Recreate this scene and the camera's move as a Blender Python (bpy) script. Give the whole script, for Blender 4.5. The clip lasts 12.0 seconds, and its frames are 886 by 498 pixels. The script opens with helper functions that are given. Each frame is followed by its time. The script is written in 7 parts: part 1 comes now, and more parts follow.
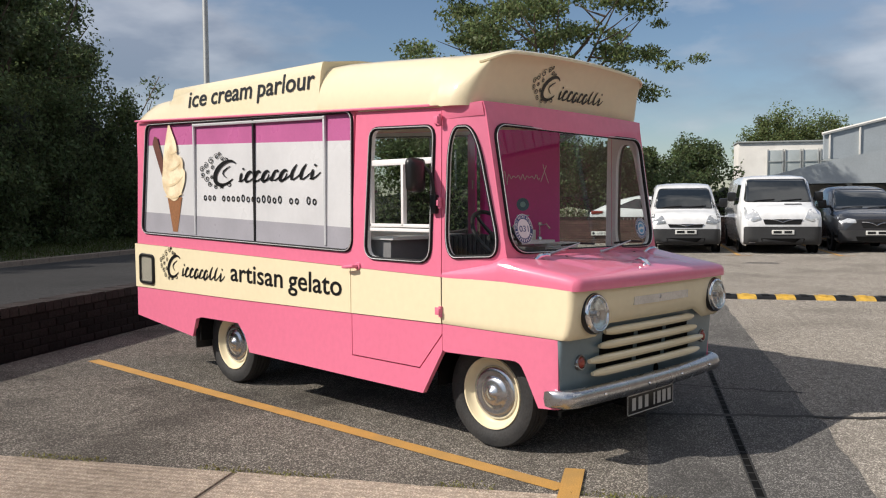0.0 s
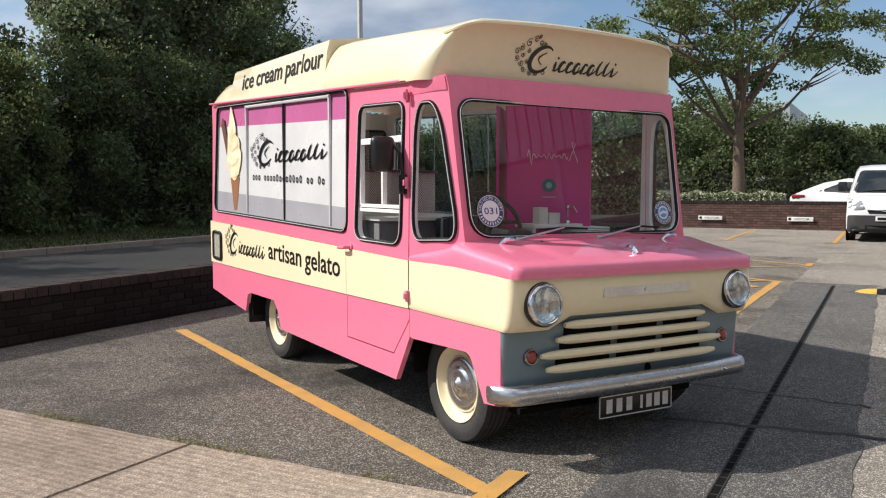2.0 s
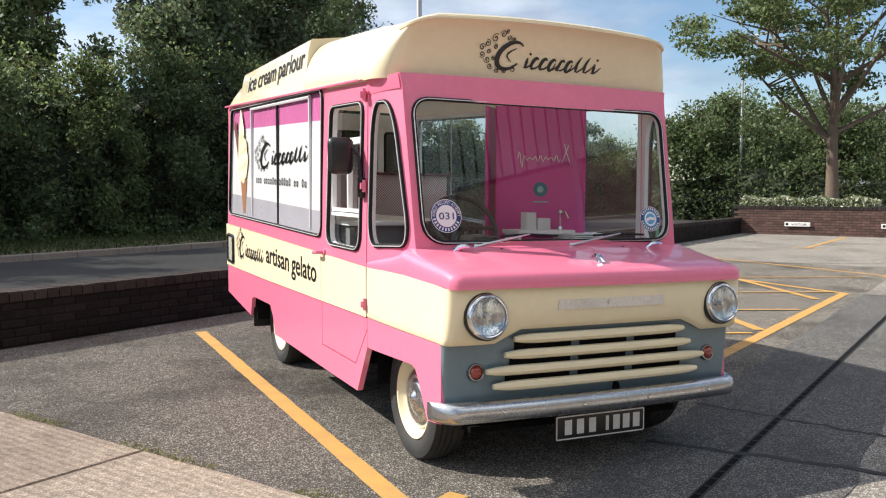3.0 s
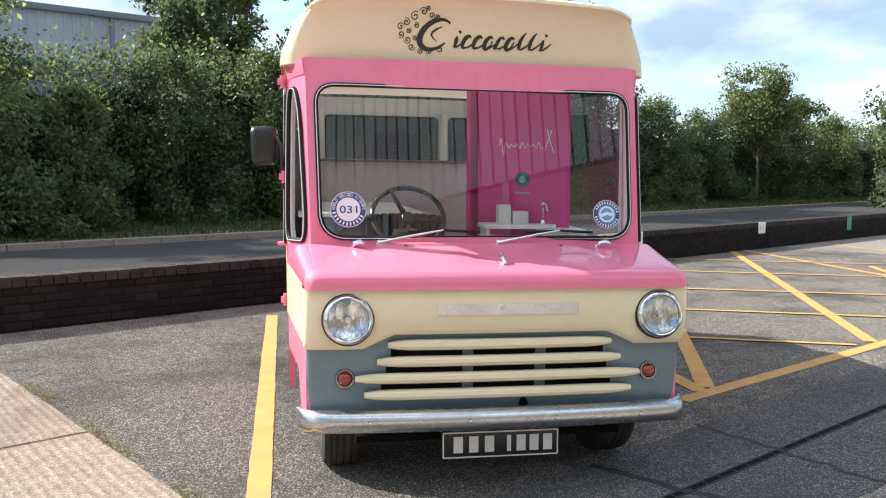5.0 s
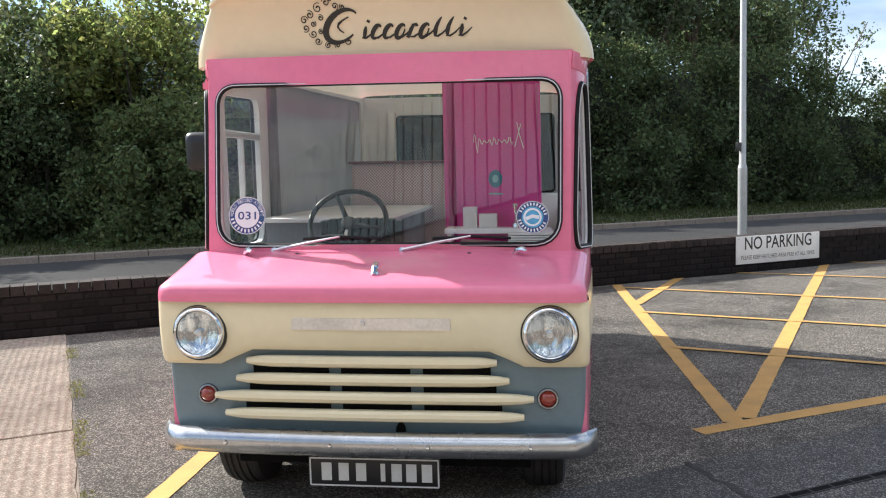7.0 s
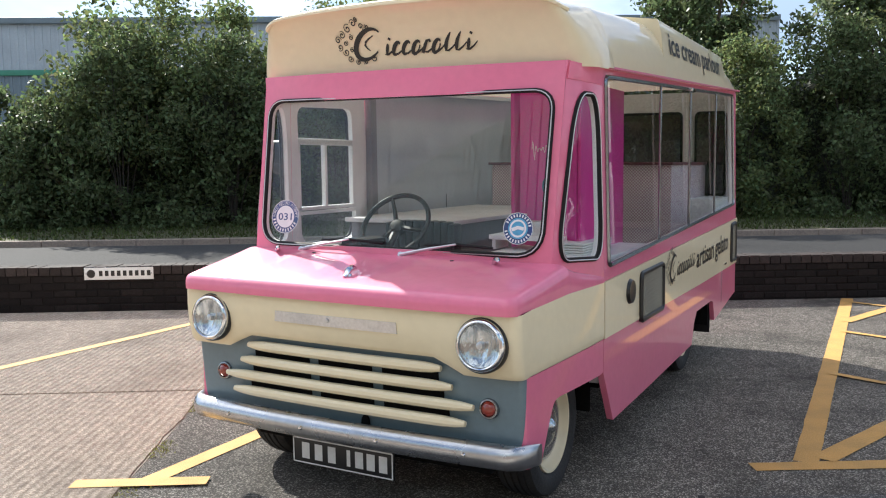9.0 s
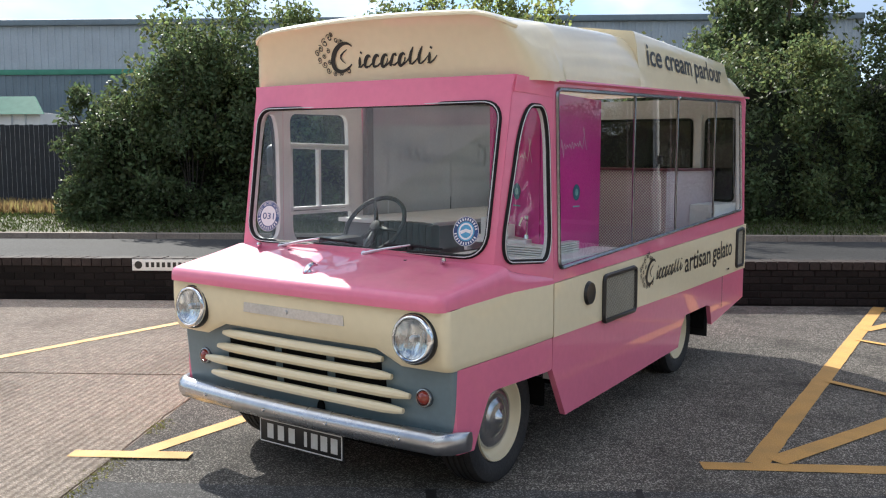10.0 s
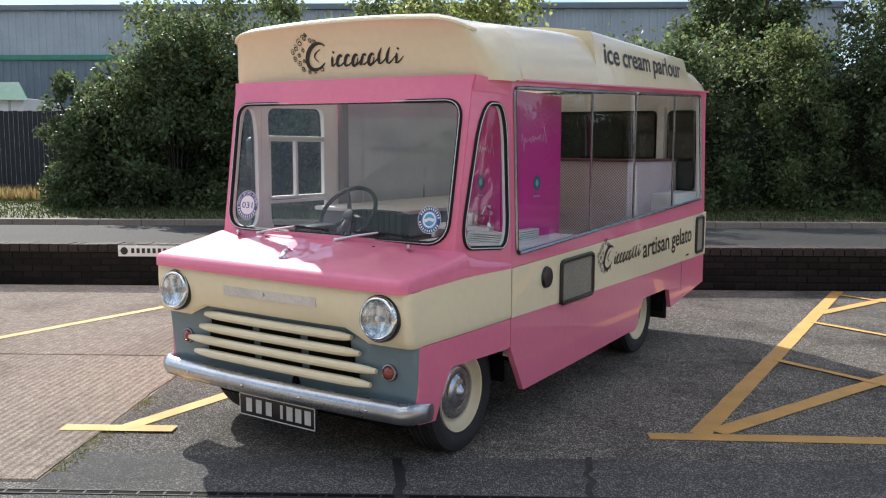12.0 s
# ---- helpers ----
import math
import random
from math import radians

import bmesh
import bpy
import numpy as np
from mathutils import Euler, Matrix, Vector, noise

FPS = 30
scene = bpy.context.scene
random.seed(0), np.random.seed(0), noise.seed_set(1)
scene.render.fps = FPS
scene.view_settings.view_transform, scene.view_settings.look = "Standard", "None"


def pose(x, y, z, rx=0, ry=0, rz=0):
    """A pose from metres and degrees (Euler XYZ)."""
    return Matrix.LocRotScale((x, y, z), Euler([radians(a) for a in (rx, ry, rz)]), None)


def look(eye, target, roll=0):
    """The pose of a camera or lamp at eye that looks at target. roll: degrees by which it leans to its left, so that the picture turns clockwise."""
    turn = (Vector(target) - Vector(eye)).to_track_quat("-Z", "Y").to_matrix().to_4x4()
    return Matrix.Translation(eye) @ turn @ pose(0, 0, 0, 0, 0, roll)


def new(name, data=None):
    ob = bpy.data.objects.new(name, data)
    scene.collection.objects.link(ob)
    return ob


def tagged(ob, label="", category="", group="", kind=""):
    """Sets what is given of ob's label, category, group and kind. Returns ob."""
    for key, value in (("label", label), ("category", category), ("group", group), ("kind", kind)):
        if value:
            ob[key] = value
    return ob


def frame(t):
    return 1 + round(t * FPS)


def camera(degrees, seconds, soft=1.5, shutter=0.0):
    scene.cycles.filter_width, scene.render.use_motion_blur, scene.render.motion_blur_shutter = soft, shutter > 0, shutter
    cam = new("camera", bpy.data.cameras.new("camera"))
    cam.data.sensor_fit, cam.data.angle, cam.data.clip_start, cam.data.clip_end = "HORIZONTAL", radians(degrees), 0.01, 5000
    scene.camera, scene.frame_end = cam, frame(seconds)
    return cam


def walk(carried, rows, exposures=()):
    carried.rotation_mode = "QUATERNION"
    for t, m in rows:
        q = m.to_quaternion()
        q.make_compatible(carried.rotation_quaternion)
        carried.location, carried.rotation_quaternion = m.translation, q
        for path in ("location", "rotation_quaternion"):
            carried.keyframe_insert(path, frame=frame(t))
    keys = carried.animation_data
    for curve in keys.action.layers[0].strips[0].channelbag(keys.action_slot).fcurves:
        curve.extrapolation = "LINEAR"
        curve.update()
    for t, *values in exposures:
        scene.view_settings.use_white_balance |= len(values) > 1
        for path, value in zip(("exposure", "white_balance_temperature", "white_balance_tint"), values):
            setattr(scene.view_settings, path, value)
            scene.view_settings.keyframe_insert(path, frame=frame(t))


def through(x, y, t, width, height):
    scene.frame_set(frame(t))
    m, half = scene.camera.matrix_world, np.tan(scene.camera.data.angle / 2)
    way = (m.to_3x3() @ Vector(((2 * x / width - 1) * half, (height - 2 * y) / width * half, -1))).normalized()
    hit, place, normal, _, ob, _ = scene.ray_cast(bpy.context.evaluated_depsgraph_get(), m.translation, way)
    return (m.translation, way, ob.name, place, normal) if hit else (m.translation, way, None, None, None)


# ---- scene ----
cam = camera(54.9, 12.0, 1.15)
PATH = [
    (0, (-4.278, -2.33, 1.366), (-2.83, -0.956, 1.254), -0.4),
    (0.5, (-4.044, -2.546, 1.372), (-2.684, -1.085, 1.248), -0.1),
    (1, (-3.761, -2.69, 1.348), (-2.448, -1.188, 1.208), -0.2),
    (1.5, (-3.445, -2.828, 1.351), (-2.233, -1.245, 1.198), 0.0),
    (2, (-3.097, -3.014, 1.35), (-2.047, -1.319, 1.198), -0.1),
    (2.5, (-2.738, -3.087, 1.341), (-1.777, -1.339, 1.199), -0.1),
    (3, (-2.379, -3.153, 1.348), (-1.524, -1.351, 1.205), 0.1),
    (3.2, (-2.237, -3.202, 1.353), (-1.437, -1.375, 1.205), 0.2),
    (5, (-0.872, -3.316, 1.386), (-0.517, -1.356, 1.204), 0.1),
    (5.5, (-0.49, -3.258, 1.379), (-0.275, -1.277, 1.212), -0.8),
    (6, (-0.101, -3.23, 1.384), (-0.086, -1.236, 1.228), -1.0),
    (6.5, (0.28, -3.17, 1.378), (0.158, -1.181, 1.211), -1.3),
    (6.7, (0.419, -3.107, 1.367), (0.266, -1.12, 1.196), -1.5),
    (8.3, (1.497, -2.813, 1.418), (0.825, -0.938, 1.229), -0.0),
    (8.5, (1.622, -2.776, 1.425), (0.868, -0.933, 1.239), -0.2),
    (9, (2.021, -2.756, 1.437), (1.085, -0.999, 1.249), -0.7),
    (9.5, (2.368, -2.682, 1.44), (1.342, -0.976, 1.249), -0.4),
    (10, (2.635, -2.702, 1.469), (1.54, -1.039, 1.278), 0.0),
    (10.5, (2.824, -2.771, 1.478), (1.7, -1.129, 1.274), 0.2),
    (11, (2.888, -2.829, 1.497), (1.768, -1.184, 1.293), 0.6),
    (11.5, (2.896, -2.87, 1.499), (1.793, -1.215, 1.285), 0.6),
    (12, (2.895, -2.907, 1.506), (1.828, -1.23, 1.282), 0.1),
]
EXPOSURE = [(0, 0.25, 6400, 11), (1.0, 0.32, 6380, 11), (2.0, 0.56, 6330, 10), (3.0, 0.96, 6280, 9), (4.8, 1.4, 6130, 8), (5.5, 1.52, 6080, 8), (6.5, 1.40, 6080, 8), (8.3, 1.38, 6060, 8), (9.5, 1.30, 6060, 8), (10.5, 1.15, 6060, 9), (12.0, 1.15, 6060, 9)]
walk(cam, [(t, look(eye, target, roll)) for t, eye, target, roll in PATH], EXPOSURE)

from mathutils.bvhtree import BVHTree

# ---- world, sun and exposure ----
SUN_DIR = Vector((-1.08, 0.60, 1.0)).normalized()
world = bpy.data.worlds.new("sky")
scene.world = world
world.use_nodes = True
wn, wl = world.node_tree.nodes, world.node_tree.links
wn.clear()
w_out = wn.new("ShaderNodeOutputWorld")
w_bg = wn.new("ShaderNodeBackground")
w_sky = wn.new("ShaderNodeTexSky")
w_sky.sky_type = "NISHITA"
w_sky.sun_disc = False
w_sky.sun_elevation = math.asin(SUN_DIR.z)
w_sky.sun_rotation = math.atan2(SUN_DIR.x, SUN_DIR.y)
w_sky.air_density, w_sky.dust_density, w_sky.ozone_density = 1.0, 0.4, 2.6
w_co = wn.new("ShaderNodeTexCoord")
w_map = wn.new("ShaderNodeMapping")
w_map.inputs["Scale"].default_value = (1.0, 1.0, 2.6)
w_noise = wn.new("ShaderNodeTexNoise")
w_noise.inputs["Scale"].default_value = 1.9
w_noise.inputs["Detail"].default_value = 7.0
w_noise.inputs["Roughness"].default_value = 0.56
w_ramp = wn.new("ShaderNodeValToRGB")
w_ramp.color_ramp.elements[0].position, w_ramp.color_ramp.elements[1].position = 0.45, 0.58
w_mix = wn.new("ShaderNodeMix")
w_mix.data_type = "RGBA"
w_cloud = wn.new("ShaderNodeMix")
w_cloud.data_type = "RGBA"
w_cloud.inputs["Factor"].default_value = 0.80
wl.new(w_sky.outputs["Color"], w_cloud.inputs["A"])
wl.new(w_cloud.outputs["Result"], w_mix.inputs["B"])
wl.new(w_co.outputs["Generated"], w_map.inputs["Vector"])
wl.new(w_map.outputs["Vector"], w_noise.inputs["Vector"])
wl.new(w_noise.outputs["Fac"], w_ramp.inputs["Fac"])
w_sep = wn.new("ShaderNodeSeparateXYZ")
w_tone = wn.new("ShaderNodeMix")
w_tone.data_type = "RGBA"
w_tone.inputs["B"].default_value = (13.0, 12.6, 12.2, 1)
w_high = wn.new("ShaderNodeMapRange")
w_high.interpolation_type = "SMOOTHSTEP"
w_high.inputs["From Min"].default_value, w_high.inputs["From Max"].default_value = 0.08, 0.55
wl.new(w_high.outputs["Result"], w_tone.inputs["Factor"])
wl.new(w_tone.outputs["Result"], w_cloud.inputs["B"])
w_billow = wn.new("ShaderNodeTexNoise")
w_billow.inputs["Scale"].default_value, w_billow.inputs["Detail"].default_value = 4.3, 6.0
w_under = wn.new("ShaderNodeMix")
w_under.data_type = "RGBA"
w_under.inputs["A"].default_value, w_under.inputs["B"].default_value = (2.3, 2.6, 3.4, 1), (7.4, 7.5, 7.9, 1)
w_part = wn.new("ShaderNodeMapRange")
w_part.inputs["From Min"].default_value, w_part.inputs["From Max"].default_value = 0.42, 0.60
wl.new(w_map.outputs["Vector"], w_billow.inputs["Vector"])
wl.new(w_billow.outputs["Fac"], w_part.inputs["Value"])
wl.new(w_part.outputs["Result"], w_under.inputs["Factor"])
wl.new(w_under.outputs["Result"], w_tone.inputs["A"])
w_rise = wn.new("ShaderNodeMapRange")
w_rise.interpolation_type = "SMOOTHSTEP"
w_rise.inputs["From Min"].default_value, w_rise.inputs["From Max"].default_value = 0.10, 0.55
w_rise.inputs["To Min"].default_value, w_rise.inputs["To Max"].default_value = 0.75, 1.0
w_cover = wn.new("ShaderNodeMath")
w_cover.operation = "MULTIPLY"
wl.new(w_co.outputs["Generated"], w_sep.inputs["Vector"])
wl.new(w_sep.outputs["Z"], w_rise.inputs["Value"])
wl.new(w_sep.outputs["Z"], w_high.inputs["Value"])
wl.new(w_ramp.outputs["Color"], w_cover.inputs[0])
wl.new(w_rise.outputs["Result"], w_cover.inputs[1])
wl.new(w_cover.outputs["Value"], w_mix.inputs["Factor"])
wl.new(w_sky.outputs["Color"], w_mix.inputs["A"])
wl.new(w_mix.outputs["Result"], w_bg.inputs["Color"])
w_bg.inputs["Strength"].default_value = 0.075
wl.new(w_bg.outputs["Background"], w_out.inputs["Surface"])
sun = new("sun", bpy.data.lights.new("sun", "SUN"))
sun.data.energy, sun.data.angle, sun.data.color = 4.2, radians(0.6), (1.0, 0.92, 0.80)
sun.matrix_world = look(SUN_DIR * 60, (0, 0, 0))

# ---- materials ----
def surf(name, base, rough=0.5, metal=0.0, var=0.12, scale=4.0, fine=60.0, bump=0.0, coat=0.0, dirt=None, dirt_amount=0.3, spec=0.5, island=0.0, rnd=0.0, mapping=(1, 1, 1)):
    """A procedural surface: base colour with coarse stains and fine grain, roughness that follows them, and a fine relief."""
    m = bpy.data.materials.new(name)
    m.use_nodes = True
    n, l = m.node_tree.nodes, m.node_tree.links
    b = n["Principled BSDF"]
    co = n.new("ShaderNodeTexCoord")
    mp = n.new("ShaderNodeMapping")
    mp.inputs["Scale"].default_value = mapping
    l.new(co.outputs["Object"], mp.inputs["Vector"])
    big, small = n.new("ShaderNodeTexNoise"), n.new("ShaderNodeTexNoise")
    big.inputs["Scale"].default_value, big.inputs["Detail"].default_value = scale, 5.0
    small.inputs["Scale"].default_value, small.inputs["Detail"].default_value = fine, 3.0
    l.new(mp.outputs["Vector"], big.inputs["Vector"])
    l.new(mp.outputs["Vector"], small.inputs["Vector"])
    second = dirt or tuple(c * 0.55 for c in base)
    ramp = n.new("ShaderNodeValToRGB")
    ramp.color_ramp.elements[0].position, ramp.color_ramp.elements[1].position = 0.40, 0.72
    ramp.color_ramp.elements[0].color, ramp.color_ramp.elements[1].color = (0, 0, 0, 1), (1, 1, 1, 1)
    l.new(big.outputs["Fac"], ramp.inputs["Fac"])
    amount = n.new("ShaderNodeMath")
    amount.operation = "MULTIPLY"
    amount.inputs[1].default_value = dirt_amount
    l.new(ramp.outputs["Color"], amount.inputs[0])
    mix = n.new("ShaderNodeMix")
    mix.data_type = "RGBA"
    mix.inputs["A"].default_value, mix.inputs["B"].default_value = (*base, 1), (*second, 1)
    l.new(amount.outputs["Value"], mix.inputs["Factor"])
    hsv = n.new("ShaderNodeHueSaturation")
    l.new(mix.outputs["Result"], hsv.inputs["Color"])
    val = n.new("ShaderNodeMapRange")
    val.inputs["From Min"].default_value, val.inputs["From Max"].default_value = 0.3, 0.7
    val.inputs["To Min"].default_value, val.inputs["To Max"].default_value = 1 - var, 1 + var
    l.new(small.outputs["Fac"], val.inputs["Value"])
    last = val.outputs["Result"]
    for source, k in (("island", island), ("rnd", rnd)):
        if k:
            g = n.new("ShaderNodeNewGeometry") if source == "island" else n.new("ShaderNodeObjectInfo")
            r = n.new("ShaderNodeMapRange")
            r.inputs["To Min"].default_value, r.inputs["To Max"].default_value = 1 - k, 1 + k
            l.new(g.outputs["Random Per Island" if source == "island" else "Random"], r.inputs["Value"])
            t = n.new("ShaderNodeMath")
            t.operation = "MULTIPLY"
            l.new(last, t.inputs[0])
            l.new(r.outputs["Result"], t.inputs[1])
            last = t.outputs["Value"]
    l.new(last, hsv.inputs["Value"])
    l.new(hsv.outputs["Color"], b.inputs["Base Color"])
    rr = n.new("ShaderNodeMapRange")
    rr.inputs["To Min"].default_value, rr.inputs["To Max"].default_value = max(0.02, rough * 0.8), min(1.0, rough * 1.25)
    l.new(big.outputs["Fac"], rr.inputs["Value"])
    l.new(rr.outputs["Result"], b.inputs["Roughness"])
    b.inputs["Metallic"].default_value = metal
    b.inputs["Specular IOR Level"].default_value = spec
    b.inputs["Coat Weight"].default_value = coat
    b.inputs["Coat Roughness"].default_value = 0.03
    if bump:
        bp = n.new("ShaderNodeBump")
        bp.inputs["Strength"].default_value = bump
        bp.inputs["Distance"].default_value = 0.01
        l.new(small.outputs["Fac"], bp.inputs["Height"])
        l.new(bp.outputs["Normal"], b.inputs["Normal"])
    return m


def glass(name, tint=(0.90, 0.935, 0.925), rough=0.0):
    """A thin pane: clear with the gloss of glass."""
    m = bpy.data.materials.new(name)
    m.use_nodes = True
    n, l = m.node_tree.nodes, m.node_tree.links
    n.clear()
    out, mix = n.new("ShaderNodeOutputMaterial"), n.new("ShaderNodeMixShader")
    tr, gl, fr = n.new("ShaderNodeBsdfTransparent"), n.new("ShaderNodeBsdfGlossy"), n.new("ShaderNodeLayerWeight")
    tr.inputs["Color"].default_value = (*tint, 1)
    gl.inputs["Roughness"].default_value = rough
    fr.inputs["Blend"].default_value = 0.5
    steep, gloss = n.new("ShaderNodeMath"), n.new("ShaderNodeMath")
    steep.operation, gloss.operation = "POWER", "MULTIPLY_ADD"
    steep.inputs[1].default_value = 4.5
    gloss.inputs[1].default_value, gloss.inputs[2].default_value = 0.88, 0.06
    l.new(fr.outputs["Facing"], steep.inputs[0])
    l.new(steep.outputs["Value"], gloss.inputs[0])
    l.new(gloss.outputs["Value"], mix.inputs["Fac"])
    l.new(tr.outputs["BSDF"], mix.inputs[1])
    l.new(gl.outputs["BSDF"], mix.inputs[2])
    l.new(mix.outputs["Shader"], out.inputs["Surface"])
    return m


def speckled(name, dark, light, stain, speck_scale=260.0, speck=0.5, rough=0.85, bump=0.5, stain_scale=0.8, stain_amount=0.5, ribs=0.0, spec=0.35):
    """Asphalt or concrete: stones of two tones, broad stains and a rough relief; ribs add a brushed finish with grooves
    shaded in the colour.
    """
    m = bpy.data.materials.new(name)
    m.use_nodes = True
    n, l = m.node_tree.nodes, m.node_tree.links
    b = n["Principled BSDF"]
    co = n.new("ShaderNodeTexCoord")
    vor = n.new("ShaderNodeTexVoronoi")
    vor.inputs["Scale"].default_value = speck_scale
    l.new(co.outputs["Object"], vor.inputs["Vector"])
    sep = n.new("ShaderNodeSeparateColor")
    l.new(vor.outputs["Color"], sep.inputs["Color"])
    pick = n.new("ShaderNodeMapRange")
    pick.inputs["From Min"].default_value, pick.inputs["From Max"].default_value = 1 - speck, 1.0
    l.new(sep.outputs["Red"], pick.inputs["Value"])
    mix = n.new("ShaderNodeMix")
    mix.data_type = "RGBA"
    mix.inputs["A"].default_value, mix.inputs["B"].default_value = (*dark, 1), (*light, 1)
    l.new(pick.outputs["Result"], mix.inputs["Factor"])
    big = n.new("ShaderNodeTexNoise")
    big.inputs["Scale"].default_value, big.inputs["Detail"].default_value, big.inputs["Roughness"].default_value = stain_scale, 6.0, 0.6
    l.new(co.outputs["Object"], big.inputs["Vector"])
    ramp = n.new("ShaderNodeMapRange")
    ramp.inputs["From Min"].default_value, ramp.inputs["From Max"].default_value = 0.48, 0.68
    ramp.inputs["To Max"].default_value = stain_amount
    l.new(big.outputs["Fac"], ramp.inputs["Value"])
    mix2 = n.new("ShaderNodeMix")
    mix2.data_type = "RGBA"
    mix2.inputs["B"].default_value = (*stain, 1)
    l.new(ramp.outputs["Result"], mix2.inputs["Factor"])
    l.new(mix.outputs["Result"], mix2.inputs["A"])
    mid = n.new("ShaderNodeTexNoise")
    mid.inputs["Scale"].default_value, mid.inputs["Detail"].default_value = 14.0, 4.0
    l.new(co.outputs["Object"], mid.inputs["Vector"])
    hsv = n.new("ShaderNodeHueSaturation")
    mr = n.new("ShaderNodeMapRange")
    mr.inputs["From Min"].default_value, mr.inputs["From Max"].default_value = 0.3, 0.7
    mr.inputs["To Min"].default_value, mr.inputs["To Max"].default_value = 0.82, 1.18
    l.new(mid.outputs["Fac"], mr.inputs["Value"])
    l.new(mr.outputs["Result"], hsv.inputs["Value"])
    l.new(mix2.outputs["Result"], hsv.inputs["Color"])
    l.new(hsv.outputs["Color"], b.inputs["Base Color"])
    b.inputs["Roughness"].default_value = rough
    b.inputs["Specular IOR Level"].default_value = spec
    b.inputs["Diffuse Roughness"].default_value = 1.0
    bp = n.new("ShaderNodeBump")
    bp.inputs["Strength"].default_value, bp.inputs["Distance"].default_value = bump, 0.006
    height = vor.outputs["Distance"]
    if ribs:
        wave = n.new("ShaderNodeTexWave")
        wave.bands_direction = "X"
        wave.inputs["Scale"].default_value, wave.inputs["Distortion"].default_value, wave.inputs["Detail"].default_value = ribs, 1.4, 2.0
        wave.inputs["Detail Scale"].default_value = 3.0
        rot = n.new("ShaderNodeMapping")
        rot.inputs["Rotation"].default_value = (0, 0, radians(2))
        l.new(co.outputs["Object"], rot.inputs["Vector"])
        l.new(rot.outputs["Vector"], wave.inputs["Vector"])
        add = n.new("ShaderNodeMath")
        add.operation = "MULTIPLY_ADD"
        add.inputs[1].default_value = 1.5
        l.new(wave.outputs["Fac"], add.inputs[0])
        l.new(vor.outputs["Distance"], add.inputs[2])
        height = add.outputs["Value"]
        # groove bottoms darkened in the colour, as painted shade between the ribs
        groove_shade = n.new("ShaderNodeMapRange")
        groove_shade.inputs["To Min"].default_value, groove_shade.inputs["To Max"].default_value = 0.90, 1.05
        l.new(wave.outputs["Fac"], groove_shade.inputs["Value"])
        both = n.new("ShaderNodeMath")
        both.operation = "MULTIPLY"
        l.new(groove_shade.outputs["Result"], both.inputs[0])
        l.new(mr.outputs["Result"], both.inputs[1])
        l.new(both.outputs["Value"], hsv.inputs["Value"])
    l.new(height, bp.inputs["Height"])
    l.new(bp.outputs["Normal"], b.inputs["Normal"])
    return m


def leafy(name, colour, var=0.45, through=0.35):
    """Leaves: two-sided, slightly see-through, each one a little different."""
    m = bpy.data.materials.new(name)
    m.use_nodes = True
    n, l = m.node_tree.nodes, m.node_tree.links
    n.clear()
    out, mix = n.new("ShaderNodeOutputMaterial"), n.new("ShaderNodeMixShader")
    d, t = n.new("ShaderNodeBsdfPrincipled"), n.new("ShaderNodeBsdfTranslucent")
    d.inputs["Roughness"].default_value = 0.5
    d.inputs["Specular IOR Level"].default_value = 0.22
    g = n.new("ShaderNodeNewGeometry")
    hsv = n.new("ShaderNodeHueSaturation")
    hsv.inputs["Color"].default_value = (*colour, 1)
    r, h = n.new("ShaderNodeMapRange"), n.new("ShaderNodeMapRange")
    r.inputs["To Min"].default_value, r.inputs["To Max"].default_value = 1 - var, 1 + var
    h.inputs["To Min"].default_value, h.inputs["To Max"].default_value = 0.47, 0.53
    l.new(g.outputs["Random Per Island"], r.inputs["Value"])
    l.new(g.outputs["Random Per Island"], h.inputs["Value"])
    l.new(r.outputs["Result"], hsv.inputs["Value"])
    l.new(h.outputs["Result"], hsv.inputs["Hue"])
    l.new(hsv.outputs["Color"], d.inputs["Base Color"])
    l.new(hsv.outputs["Color"], t.inputs["Color"])
    mix.inputs["Fac"].default_value = through
    l.new(d.outputs["BSDF"], mix.inputs[1])
    l.new(t.outputs["BSDF"], mix.inputs[2])
    l.new(mix.outputs["Shader"], out.inputs["Surface"])
    return m


def checked(name, a, b_col, scale):
    """A fine gingham of two tones."""
    m = surf(name, a, 0.4)
    n, l = m.node_tree.nodes, m.node_tree.links
    b = n["Principled BSDF"]
    co, ch = n.new("ShaderNodeTexCoord"), n.new("ShaderNodeTexChecker")
    ch.inputs["Color1"].default_value, ch.inputs["Color2"].default_value = (*a, 1), (*b_col, 1)
    ch.inputs["Scale"].default_value = scale
    l.new(co.outputs["Object"], ch.inputs["Vector"])
    l.new(ch.outputs["Color"], b.inputs["Base Color"])
    return m


def backlit(m, colour, amount):
    """Lets some light through a thin printed sheet."""
    n, l = m.node_tree.nodes, m.node_tree.links
    t, mix = n.new("ShaderNodeBsdfTranslucent"), n.new("ShaderNodeMixShader")
    t.inputs["Color"].default_value = (*colour, 1)
    mix.inputs["Fac"].default_value = amount
    l.new(n["Principled BSDF"].outputs["BSDF"], mix.inputs[1])
    l.new(t.outputs["BSDF"], mix.inputs[2])
    l.new(mix.outputs["Shader"], n["Material Output"].inputs["Surface"])
    return m


